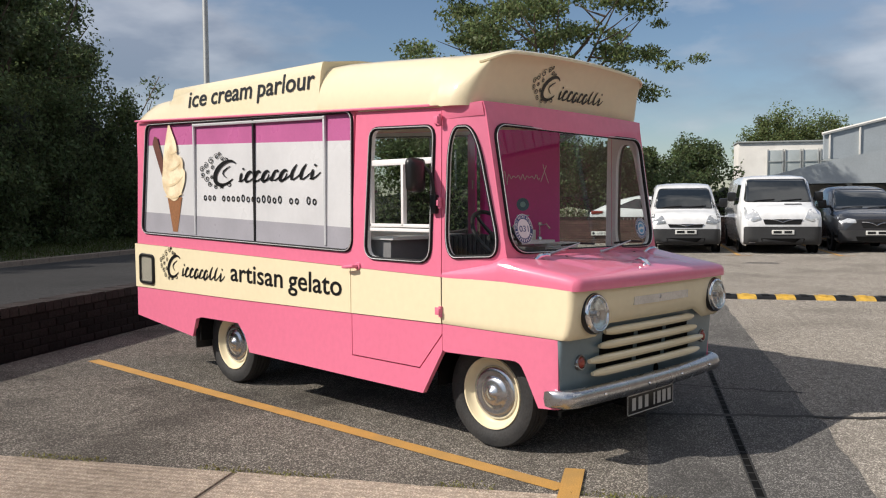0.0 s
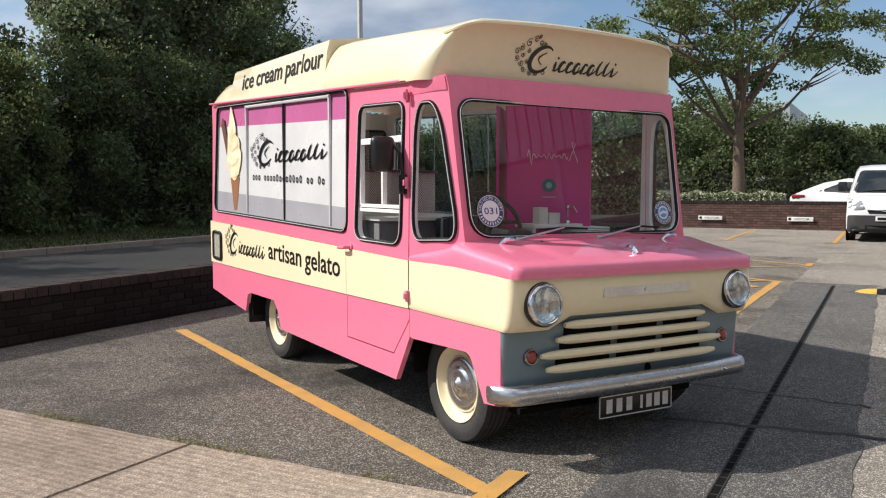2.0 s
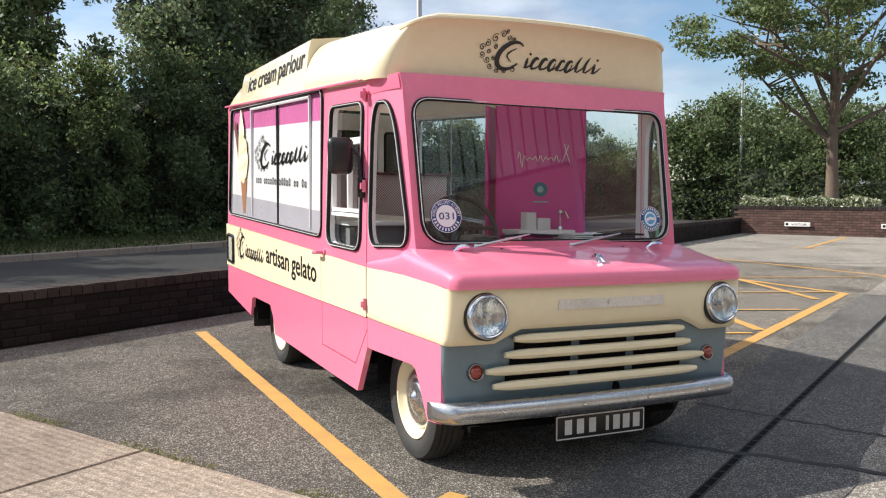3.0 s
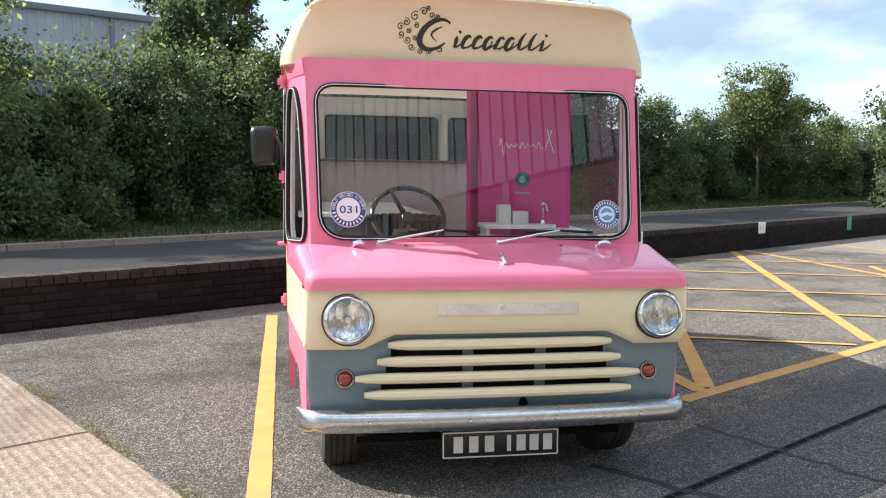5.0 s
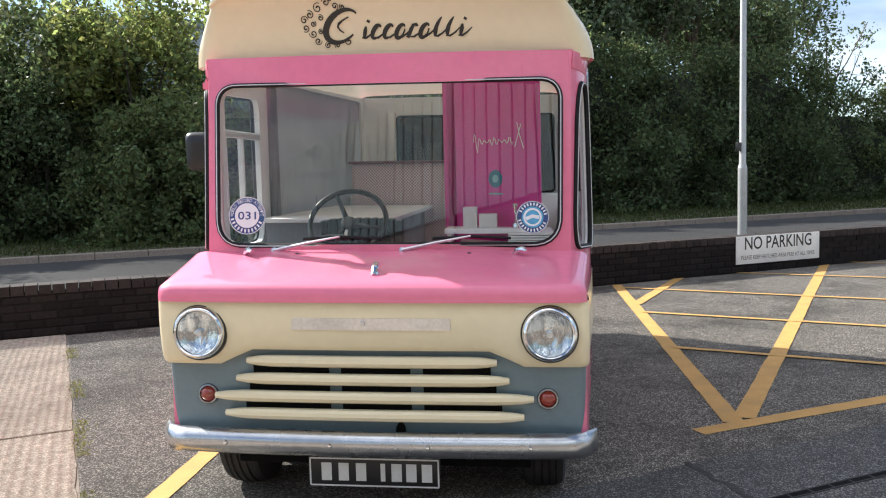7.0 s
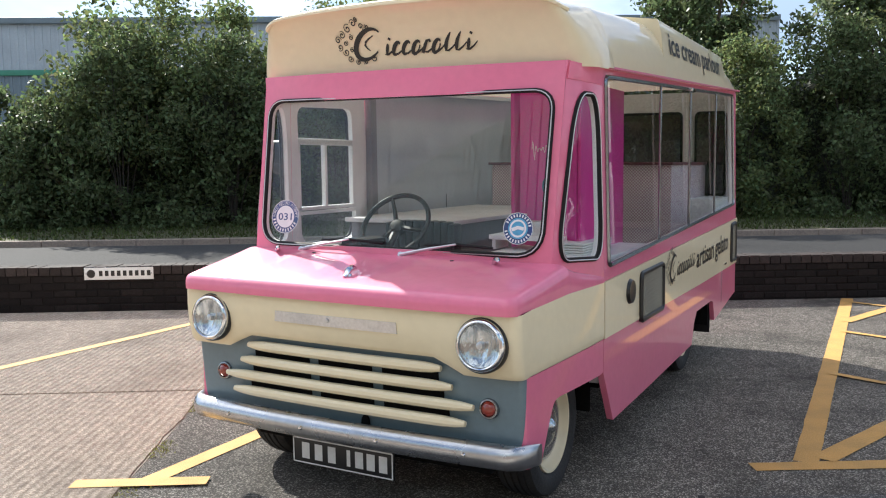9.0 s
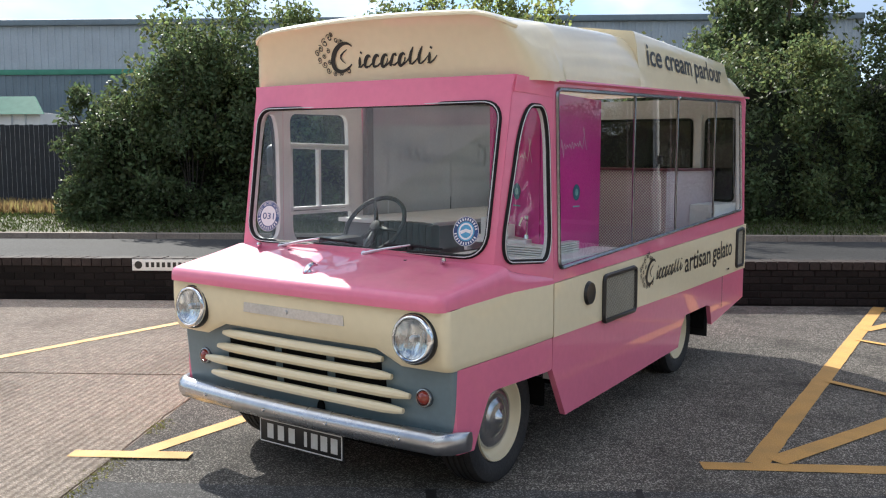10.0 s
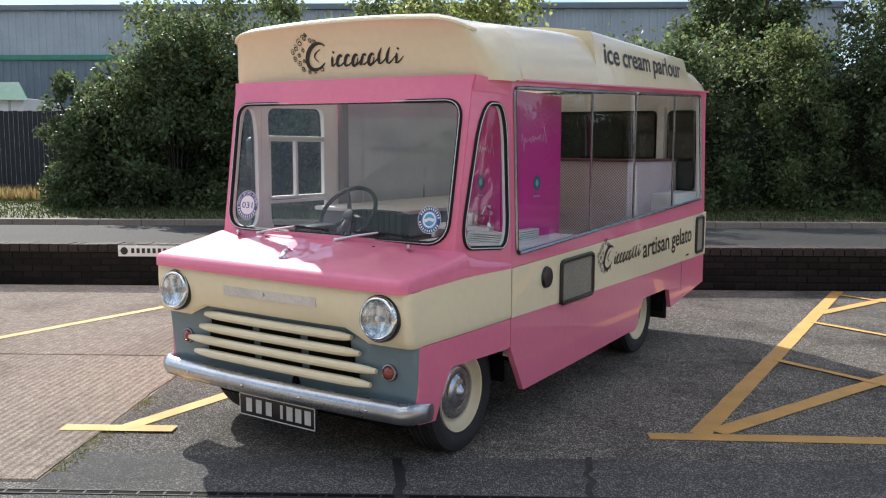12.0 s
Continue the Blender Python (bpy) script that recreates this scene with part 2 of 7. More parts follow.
PINK = surf("pink_paint", (0.75, 0.185, 0.30), 0.42, spec=0.25, var=0.03, scale=2.0, fine=25, bump=0.014, coat=0.75, dirt=(0.68, 0.165, 0.26), dirt_amount=0.3)
CREAM = surf("cream_paint", (0.80, 0.70, 0.48), 0.42, spec=0.25, var=0.02, scale=2.0, fine=25, bump=0.012, coat=0.6, dirt=(0.72, 0.61, 0.40), dirt_amount=0.25)
ROOF_CREAM = backlit(surf("cream_moulded_plastic", (0.80, 0.70, 0.48), 0.42, spec=0.25, var=0.02, scale=2.0, fine=25, bump=0.012, coat=0.8, dirt=(0.72, 0.61, 0.40), dirt_amount=0.25), (0.86, 0.80, 0.68), 0.10)
SLATE = surf("slate_paint", (0.155, 0.215, 0.245), 0.35, var=0.04, scale=3, fine=40, bump=0.02, coat=0.2)
CHROME = surf("chrome", (0.75, 0.76, 0.78), 0.10, 1.0, var=0.05, scale=9, fine=70)
HUB = surf("hubcap_silver", (0.62, 0.63, 0.65), 0.24, 0.95, var=0.06, scale=9, fine=60)
ALUMINIUM = surf("brushed_aluminium", (0.62, 0.63, 0.65), 0.32, 1.0, var=0.08, scale=6, fine=90, bump=0.03)
DULL_METAL = surf("dull_window_metal", (0.30, 0.31, 0.33), 0.24, 1.0, var=0.15, scale=7, fine=60)
RUBBER = surf("black_rubber", (0.012, 0.012, 0.013), 0.6, var=0.2, scale=10, fine=120, bump=0.08, spec=0.22)
BEAD = surf("seal_bead", (0.62, 0.63, 0.64), 0.3, 0.2, var=0.08, scale=9, fine=70)
TYRE = surf("tyre_rubber", (0.022, 0.022, 0.023), 0.75, var=0.25, scale=8, fine=90, bump=0.25, dirt=(0.07, 0.065, 0.06))
BLACK = surf("black_plastic", (0.012, 0.012, 0.013), 0.35, var=0.15, scale=6, fine=80, bump=0.03)
# black underbody; also sheets that stand in for shade inside slots
HOLLOW_BLACK = surf("underbody_and_hollow_black", (0.008, 0.008, 0.008), 0.95, var=0.3, scale=5, fine=40, spec=0.08)
INK = surf("black_vinyl", (0.010, 0.010, 0.011), 0.35, var=0.05)
WHITE = surf("white_vinyl", (0.80, 0.80, 0.82), 0.28, var=0.02, scale=2, fine=30)
FILM_WHITE = backlit(surf("white_window_film", (0.80, 0.80, 0.82), 0.28, var=0.02, scale=2, fine=30), (0.55, 0.55, 0.57), 0.22)
BAND_PINK = backlit(surf("orchid_film", (0.62, 0.17, 0.39), 0.28, var=0.03), (0.42, 0.12, 0.27), 0.22)
BAND_GREY = backlit(surf("lilac_grey_film", (0.46, 0.45, 0.50), 0.28, var=0.03), (0.32, 0.31, 0.35), 0.22)
FILM_BACK = backlit(surf("film_backing", (0.44, 0.44, 0.45), 0.4, var=0.06, scale=3), (0.5, 0.5, 0.5), 0.20)
WAFER = surf("wafer_brown", (0.28, 0.125, 0.055), 0.5, var=0.25, scale=40, fine=200)
FLAKE = surf("chocolate_brown", (0.13, 0.05, 0.035), 0.5, var=0.25, scale=40, fine=200)
ICE = surf("vanilla_cream", (0.86, 0.74, 0.52), 0.5, var=0.06, scale=9, dirt=(0.55, 0.39, 0.21), dirt_amount=0.9)
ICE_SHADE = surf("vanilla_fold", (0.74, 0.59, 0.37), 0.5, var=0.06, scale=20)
GLASS = glass("window_glass")
LENS = glass("headlamp_glass", (0.99, 1.0, 1.0), 0.03)
REFLECTOR = surf("silvered_reflector", (0.52, 0.55, 0.57), 0.10, 0.95, var=0.4, scale=24, fine=40, bump=0.8, mapping=(1.0, 1.0, 0.35))
RED = surf("red_lens", (0.26, 0.030, 0.016), 0.12, var=0.05, coat=0.8)
MAGENTA = surf("magenta_panel", (0.66, 0.03, 0.30), 0.3, var=0.05, scale=2)
INNER_WHITE = surf("interior_white", (0.84, 0.82, 0.82), 0.45, var=0.03)
INNER_PINK = surf("interior_pink", (0.72, 0.30, 0.42), 0.5, var=0.04)
GINGHAM = checked("gingham_tiles", (0.84, 0.79, 0.80), (0.42, 0.24, 0.32), 92)
BADGE_BLUE = surf("navy_print", (0.03, 0.06, 0.20), 0.3)
BADGE_GOLD = surf("gold_print", (0.55, 0.36, 0.05), 0.3)
BADGE_SKY = surf("sky_print", (0.10, 0.38, 0.62), 0.3)

ASPHALT = speckled("asphalt", (0.168, 0.152, 0.134), (0.64, 0.59, 0.525), (0.104, 0.094, 0.083), 165, 0.40, 0.9, 0.9, 0.7, 0.5, spec=0.2)
ASPHALT_BAY = speckled("bay_asphalt", (0.108, 0.097, 0.083), (0.56, 0.51, 0.445), (0.038, 0.034, 0.030), 175, 0.34, 0.9, 0.9, 1.0, 0.72, spec=0.2)
ASPHALT_PATCH = speckled("dark_asphalt_patch", (0.068, 0.065, 0.062), (0.34, 0.325, 0.31), (0.036, 0.035, 0.034), 180, 0.34, 0.85, 0.8, 1.2, 0.5)
ASPHALT_ROAD = speckled("worn_road_asphalt", (0.042, 0.041, 0.041), (0.10, 0.098, 0.097), (0.030, 0.029, 0.029), 150, 0.5, 0.8, 0.3, 0.4, 0.5, spec=0.12)
CONCRETE = speckled("ribbed_concrete", (0.390, 0.314, 0.250), (0.72, 0.61, 0.50), (0.235, 0.188, 0.146), 150, 0.5, 0.92, 0.9, 0.9, 0.65, ribs=6.2, spec=0.1)
SEALANT = surf("joint_sealant", (0.025, 0.022, 0.02), 0.8, var=0.3, scale=10, bump=0.2)
FILLER = surf("concrete_joint", (0.150, 0.120, 0.094), 0.9, var=0.3, scale=8, bump=0.3)
MOSS = leafy("moss", (0.20, 0.19, 0.06))
YELLOW = surf("road_yellow", (0.50, 0.272, 0.068), 0.75, var=0.16, scale=5, fine=150, bump=0.4, dirt=(0.30, 0.20, 0.08), dirt_amount=0.5)
HUMP_YELLOW = surf("hump_yellow", (0.60, 0.37, 0.05), 0.7, var=0.12, scale=14, bump=0.1, dirt=(0.10, 0.08, 0.05), dirt_amount=0.5)
GRATE = surf("cast_iron", (0.022, 0.021, 0.020), 0.75, 0.0, var=0.2, scale=12, bump=0.1)
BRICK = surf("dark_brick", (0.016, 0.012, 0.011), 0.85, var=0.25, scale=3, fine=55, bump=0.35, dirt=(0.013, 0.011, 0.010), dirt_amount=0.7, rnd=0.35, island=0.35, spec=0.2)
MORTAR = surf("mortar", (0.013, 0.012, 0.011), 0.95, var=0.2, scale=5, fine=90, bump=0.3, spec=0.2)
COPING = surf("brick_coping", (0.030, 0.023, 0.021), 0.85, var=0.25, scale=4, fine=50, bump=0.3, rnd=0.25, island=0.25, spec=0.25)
GRASS = leafy("grass_blades", (0.060, 0.078, 0.022))
TURF = surf("turf", (0.055, 0.062, 0.024), 0.95, var=0.3, scale=1.5, fine=30, bump=0.5, dirt=(0.085, 0.066, 0.035), dirt_amount=0.7)
KERB = surf("kerb_stone", (0.26, 0.21, 0.17), 0.9, var=0.2, scale=3, fine=40, bump=0.2)
BARK = surf("bark", (0.13, 0.095, 0.07), 0.95, var=0.3, scale=6, fine=30, bump=0.6)
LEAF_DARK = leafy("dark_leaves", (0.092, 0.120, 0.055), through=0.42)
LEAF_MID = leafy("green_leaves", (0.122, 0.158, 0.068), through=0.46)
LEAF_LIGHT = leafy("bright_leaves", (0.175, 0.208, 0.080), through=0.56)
LEAF_YELLOW = leafy("yellow_green_leaves", (0.27, 0.295, 0.095), through=0.68)
LEAF_GREY = leafy("willow_leaves", (0.16, 0.195, 0.11), through=0.5)
# near-black: the shade inside the planting is put into the core's colour
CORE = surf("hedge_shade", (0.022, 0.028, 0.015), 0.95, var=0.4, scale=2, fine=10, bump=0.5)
# bark darkened in colour to stand in for shade under the leaves
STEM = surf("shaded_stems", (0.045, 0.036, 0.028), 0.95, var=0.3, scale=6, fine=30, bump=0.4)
STEEL = surf("galvanised_steel", (0.42, 0.43, 0.42), 0.5, 0.5, var=0.1, scale=5, fine=40, bump=0.05)
CLAD = surf("grey_cladding", (0.36, 0.40, 0.43), 0.55, var=0.05, scale=1, fine=14)
CLAD_DARK = surf("slate_cladding", (0.15, 0.19, 0.215), 0.55, var=0.06, scale=1, fine=14)
CLAD_GREEN = surf("green_trim", (0.05, 0.22, 0.14), 0.5, var=0.05)
CLAD_TEAL = surf("teal_ribbed_cladding", (0.19, 0.275, 0.315), 0.5, var=0.05, scale=1)
RENDER_WHITE = surf("white_cladding", (0.72, 0.70, 0.66), 0.7, var=0.04, scale=1.5, fine=20, bump=0.05)
CAR_WHITE = surf("white_car_paint", (0.78, 0.79, 0.80), 0.2, var=0.02, coat=0.8)
CAR_GREY = surf("graphite_car_paint", (0.05, 0.053, 0.06), 0.22, 0.4, var=0.05, coat=0.9)
CAR_GLASS = surf("tinted_car_glass", (0.016, 0.02, 0.022), 0.06, var=0.02, coat=1.0)
LAMP_CLEAR = surf("lamp_cluster", (0.62, 0.64, 0.66), 0.12, 0.4, var=0.3, scale=20, coat=0.8)
PLATE_WHITE = surf("white_plate", (0.75, 0.75, 0.72), 0.4, var=0.03)
FLOWER = leafy("pale_flowers", (0.50, 0.50, 0.38), 0.3)

# ---- geometry helpers ----
def finish(name, bm, mats, parent=None, label="", smooth=35.0, inv=None):
    """Turns a bmesh into one mesh object."""
    me = bpy.data.meshes.new(name)
    bm.to_mesh(me)
    bm.free()
    for m in (mats if isinstance(mats, (list, tuple)) else [mats]):
        me.materials.append(m)
    if smooth:
        me.shade_smooth()
        me.set_sharp_from_angle(angle=radians(smooth))
    ob = new(name, me)
    if parent:
        ob.parent = parent
        if inv:
            ob.matrix_parent_inverse = inv
    if label:
        ob["label"] = label
    return ob


def part(name, bm, material, parent, label="", smooth=35.0, inv=None):
    return finish(name, bm, material, parent, label, smooth, inv)


def root(name, m, label, category, group="", kind=""):
    ob = new(name)
    ob.matrix_world = m
    ob.empty_display_size = 0.1
    return tagged(ob, label, category, group, kind)


def box(bm, x0, x1, y0, y1, z0, z1, bevel=0.0, seg=2, mi=0):
    made = bmesh.ops.create_cube(bm, size=1, matrix=Matrix.LocRotScale(((x0 + x1) / 2, (y0 + y1) / 2, (z0 + z1) / 2), None, (x1 - x0, y1 - y0, z1 - z0)))
    faces = {f for v in made["verts"] for f in v.link_faces}
    if bevel:
        res = bmesh.ops.bevel(bm, geom=list({e for v in made["verts"] for e in v.link_edges}), offset=bevel, segments=seg, affect="EDGES", profile=0.6)
        faces |= set(res["faces"])
    for f in faces:
        if f.is_valid:
            f.material_index = mi


def rpoly(pts, r, n=5):
    """The polygon with its corners rounded."""
    out = []
    k = len(pts)
    for i in range(k):
        p, a, b = Vector(pts[i]), Vector(pts[i - 1]), Vector(pts[(i + 1) % k])
        rr = r[i] if isinstance(r, (list, tuple)) else r
        if rr <= 0:
            out.append(tuple(p))
            continue
        da, db = (a - p), (b - p)
        s = p + da.normalized() * min(rr, da.length * 0.49)
        e = p + db.normalized() * min(rr, db.length * 0.49)
        for j in range(n + 1):
            t = j / n
            q = (1 - t) ** 2 * s + 2 * t * (1 - t) * p + t ** 2 * e
            q = q.lerp((s.lerp(e, t) + (p - s.lerp(e, 0.5)) * (4 * t * (1 - t)) * 0.59), 0.7)
            out.append(tuple(q))
    return out


def on_outline(x, y, loop):
    """Whether a point lies on the edge of a polygon."""
    p = Vector((x, y))
    for i in range(len(loop)):
        a, b = Vector(loop[i - 1]), Vector(loop[i])
        d = b - a
        k = max(0.0, min(1.0, (p - a).dot(d) / max(d.length_squared, 1e-12)))
        if (a + d * k - p).length < 1e-4:
            return True
    return False


def panel(bm, outer, holes, f, thick, mi=0, cuts_a=(), cuts_b=(), mi_back=None):
    """A sheet with openings: 2D outlines carried to 3D by f(a, b, depth), with thickness."""
    tmp = bmesh.new()
    edges = []
    for loop in [outer, *holes]:
        vs = [tmp.verts.new((a, b, 0)) for a, b in loop]
        edges += [tmp.edges.new((vs[i], vs[(i + 1) % len(vs)])) for i in range(len(vs))]
    bmesh.ops.triangle_fill(tmp, edges=edges, use_beauty=True, use_dissolve=False)
    for c in cuts_a:
        bmesh.ops.bisect_plane(tmp, geom=tmp.verts[:] + tmp.edges[:] + tmp.faces[:], plane_co=(c, 0, 0), plane_no=(1, 0, 0))
    for c in cuts_b:
        bmesh.ops.bisect_plane(tmp, geom=tmp.verts[:] + tmp.edges[:] + tmp.faces[:], plane_co=(0, c, 0), plane_no=(0, 1, 0))
    bmesh.ops.recalc_face_normals(tmp, faces=tmp.faces[:])
    front = {v: bm.verts.new(f(v.co.x, v.co.y, 0)) for v in tmp.verts}
    back = {v: bm.verts.new(f(v.co.x, v.co.y, thick)) for v in tmp.verts} if thick else None
    made, inside = [], []
    for fa in tmp.faces:
        made.append(bm.faces.new([front[v] for v in fa.verts]))
        if thick:
            inside.append(bm.faces.new([back[v] for v in reversed(fa.verts)]))
    if thick:
        for e in tmp.edges:
            if len(e.link_faces) == 1:
                a, b = e.verts
                rim = bm.faces.new([front[a], front[b], back[b], back[a]])
                mid = (a.co + b.co) / 2
                (inside if holes and not on_outline(mid.x, mid.y, outer) else made).append(rim)
    bmesh.ops.recalc_face_normals(bm, faces=made + inside)
    for fa in made:
        fa.material_index = mi
    for fa in inside:
        fa.material_index = mi if mi_back is None else mi_back
    tmp.free()


def sweep(bm, pts, r, closed=False, n=6, flat=1.0, mi=0, caps=True):
    """A tube along a line of points."""
    pts = [Vector(p) for p in pts]
    k = len(pts)
    rings = []
    up = None
    for i in range(k):
        a = pts[i - 1] if (closed or i > 0) else pts[i]
        b = pts[(i + 1) % k] if (closed or i < k - 1) else pts[i]
        d = (b - a).normalized()
        if up is None:
            up = d.orthogonal().normalized()
        up = (up - d * up.dot(d)).normalized()
        side = d.cross(up)
        rr = r[i] if isinstance(r, (list, tuple)) else r
        rings.append([bm.verts.new(pts[i] + (up * math.cos(2 * math.pi * j / n) * flat + side * math.sin(2 * math.pi * j / n)) * rr) for j in range(n)])
    for i in range(k if closed else k - 1):
        p, q = rings[i], rings[(i + 1) % k]
        shift = 0
        if closed and i == k - 1:
            shift = min(range(n), key=lambda s: (p[0].co - q[s].co).length)
        for j in range(n):
            bm.faces.new((p[j], p[(j + 1) % n], q[(j + 1 + shift) % n], q[(j + shift) % n])).material_index = mi
    if not closed and caps:
        for ring in (rings[0], rings[-1]):
            bm.faces.new(ring).material_index = mi
    bmesh.ops.recalc_face_normals(bm, faces=bm.faces[:])


def lathe(bm, profile, m, n=32, mi=0):
    """Turns a profile of (radius, height) round the z axis of m."""
    rings = []
    for r, h in profile:
        if r < 1e-5:
            rings.append([bm.verts.new(m @ Vector((0, 0, h)))])
        else:
            rings.append([bm.verts.new(m @ Vector((r * math.cos(2 * math.pi * j / n), r * math.sin(2 * math.pi * j / n), h))) for j in range(n)])
    for a, b in zip(rings, rings[1:]):
        for j in range(n):
            k = (j + 1) % n
            if len(a) == 1:
                vs = (a[0], b[j], b[k])
            elif len(b) == 1:
                vs = (a[j], b[0], a[k])
            else:
                vs = (a[j], b[j], b[k], a[k])
            bm.faces.new(vs).material_index = mi
    bmesh.ops.recalc_face_normals(bm, faces=bm.faces[:])


def grid(bm, rows, mi=0, closed=False):
    vs = [[bm.verts.new(p) for p in row] for row in rows]
    for a, b in zip(vs, vs[1:]):
        k = len(a)
        for j in range(k if closed else k - 1):
            bm.faces.new((a[j], a[(j + 1) % k], b[(j + 1) % k], b[j])).material_index = mi
    return vs


def frame_of(origin, right, up):
    """A pose whose x runs along right and y along up."""
    right, up = Vector(right).normalized(), Vector(up).normalized()
    nrm = right.cross(up).normalized()
    up = nrm.cross(right)
    m = Matrix((right, up, nrm)).transposed().to_4x4()
    m.translation = origin
    return m


def letters(bm, words, m, height, width=None, bold=0.0, mi=0, align="LEFT"):
    """Words in the built-in font, flat, scaled to a height and a width."""
    cu = bpy.data.curves.new("words", "FONT")
    cu.body, cu.offset, cu.resolution_u = words, bold, 3
    ob = bpy.data.objects.new("words", cu)
    me = bpy.data.meshes.new_from_object(ob)
    xs = [v.co.x for v in me.vertices]
    ys = [v.co.y for v in me.vertices]
    x0, x1, y1 = min(xs), max(xs), 0.72
    sy = height / y1
    sx = sy if width is None else width / (x1 - x0)
    shift = {"LEFT": 0, "CENTER": -(x1 - x0) * sx / 2}[align]
    vs = [bm.verts.new(m @ Vector(((v.co.x - x0) * sx + shift, v.co.y * sy, 0))) for v in me.vertices]
    for p in me.polygons:
        bm.faces.new([vs[i] for i in p.vertices]).material_index = mi
    bpy.data.objects.remove(ob)
    bpy.data.curves.remove(cu)
    bpy.data.meshes.remove(me)


def stroke(bm, pts, w, m, mi=0):
    """A flat ribbon along 2D points in the plane of m; w: widths."""
    pts = [Vector((*p, 0)) for p in pts]
    k = len(pts)
    rows = []
    for i in range(k):
        d = (pts[min(i + 1, k - 1)] - pts[max(i - 1, 0)]).normalized()
        nrm = Vector((-d.y, d.x, 0))
        ww = (w[i] if isinstance(w, (list, tuple)) else w) / 2
        rows.append((bm.verts.new(m @ (pts[i] + nrm * ww)), bm.verts.new(m @ (pts[i] - nrm * ww))))
    for a, b in zip(rows, rows[1:]):
        bm.faces.new((a[1], b[1], b[0], a[0])).material_index = mi


def disc(bm, m, r, n=32, r0=0.0, mi=0):
    outer = [bm.verts.new(m @ Vector((r * math.cos(2 * math.pi * j / n), r * math.sin(2 * math.pi * j / n), 0))) for j in range(n)]
    if r0:
        inner = [bm.verts.new(m @ Vector((r0 * math.cos(2 * math.pi * j / n), r0 * math.sin(2 * math.pi * j / n), 0))) for j in range(n)]
        for j in range(n):
            bm.faces.new((outer[j], outer[(j + 1) % n], inner[(j + 1) % n], inner[j])).material_index = mi
    else:
        bm.faces.new(outer).material_index = mi


def emblem(bm, m, w):
    """The sign-writer's mark as plain shapes: curls, a swash and a row of slanted strokes, w wide."""
    for cx, cy, r, a0, turn in ((.03, .108, .024, 0, 1), (.065, .135, .024, 2, -1), (.115, .168, .028, 1, 1), (.165, .195, .024, 3, -1), (.035, .065, .022, 4, 1), (.08, .088, .018, 1, -1),
                                (.075, .035, .024, 3, 1), (.10, -.005, .022, 0, -1), (.155, -.028, .018, 2, 1), (.21, -.03, .018, 4, -1), (.275, -.012, .024, 1, 1), (.215, .175, .020, 5, 1), (.125, .118, .018, 2, -1), (.12, .045, .016, 1, 1), (.255, .17, .016, 2, 1), (.19, .215, .014, 4, 1)):
        pts, ws = [], []
        for i in range(15):
            t = i / 14
            a = a0 + turn * t * 8.5
            rr = r * (1 - 0.85 * t)
            pts.append(((cx + rr * math.cos(a)) * w, (cy + rr * math.sin(a)) * w))
            ws.append(w * (0.004 + 0.0055 * t))
        stroke(bm, pts, ws, m)
    pts, ws = [], []
    for i in range(30):
        t = i / 29
        a = 0.85 + t * 4.9
        pts.append(((.245 + .090 * math.cos(a) + .036 * math.sin(a)) * w, (.070 + .086 * math.sin(a)) * w))
        ws.append(w * (0.010 + 0.026 * math.sin(math.pi * t) ** 1.3))
    stroke(bm, pts, ws, m)
    stroke(bm, [((.285 - .05 * math.sin(3.1 * t) - .03 * t) * w, (.118 - .085 * t) * w) for t in (0, .2, .4, .6, .8, 1)], [w * k for k in (.006, .010, .014, .012, .009, .005)], m)
    slant = lambda x, y: ((x + .42 * y) * w, y * w)
    for i, kind in enumerate("sccoholls"):
        x = .352 + i * .068
        if kind == "l":
            line, ws = [(x + .006 - .012 * math.sin(math.pi * t), .004 + .100 * t) for t in np.linspace(0, 1, 9)], [.010, .020, .024, .024, .022, .020, .017, .012, .006]
        elif kind == "s":
            line, ws = [(x + .012 * t, .066 * (1 - t)) for t in np.linspace(0, 1, 7)], [.010, .018, .022, .022, .020, .016, .010]
            stroke(bm, [slant(x + .004, .086), slant(x + .006, .098)], .018 * w, m)
        elif kind == "h":
            line, ws = [(x - .012, .0), (x - .010, .02), (x - .008, .045), (x - .004, .066), (x + .012, .070), (x + .020, .058)], [.020, .022, .022, .018, .016, .020]
        else:
            span = 5.9 if kind == "o" else 4.6
            line = [(x + .004 + .021 * math.cos(.75 + span * t), .034 + .036 * math.sin(.75 + span * t)) for t in np.linspace(0, 1, 15)]
            ws = [.009 + .017 * math.sin(math.pi * min(1.0, t * 1.15)) for t in np.linspace(0, 1, 15)]
        stroke(bm, [slant(a, b) for a, b in line], [k * w for k in ws], m)
        stroke(bm, [slant(x - .002, .006), slant(x + .022, .004), slant(x + .044, .022), slant(x + .060, .046)], [k * w for k in (.006, .012, .010, .006)], m)


# ---- the ice cream van ----
LEAN_K = 0.013
VAN_INV = Matrix.Translation((0, 2.2, 0)).inverted()
van = root("ice_cream_van", Matrix.Translation((0, 2.2, 0)), "vintage pink and cream ice cream van parked on asphalt", "van")


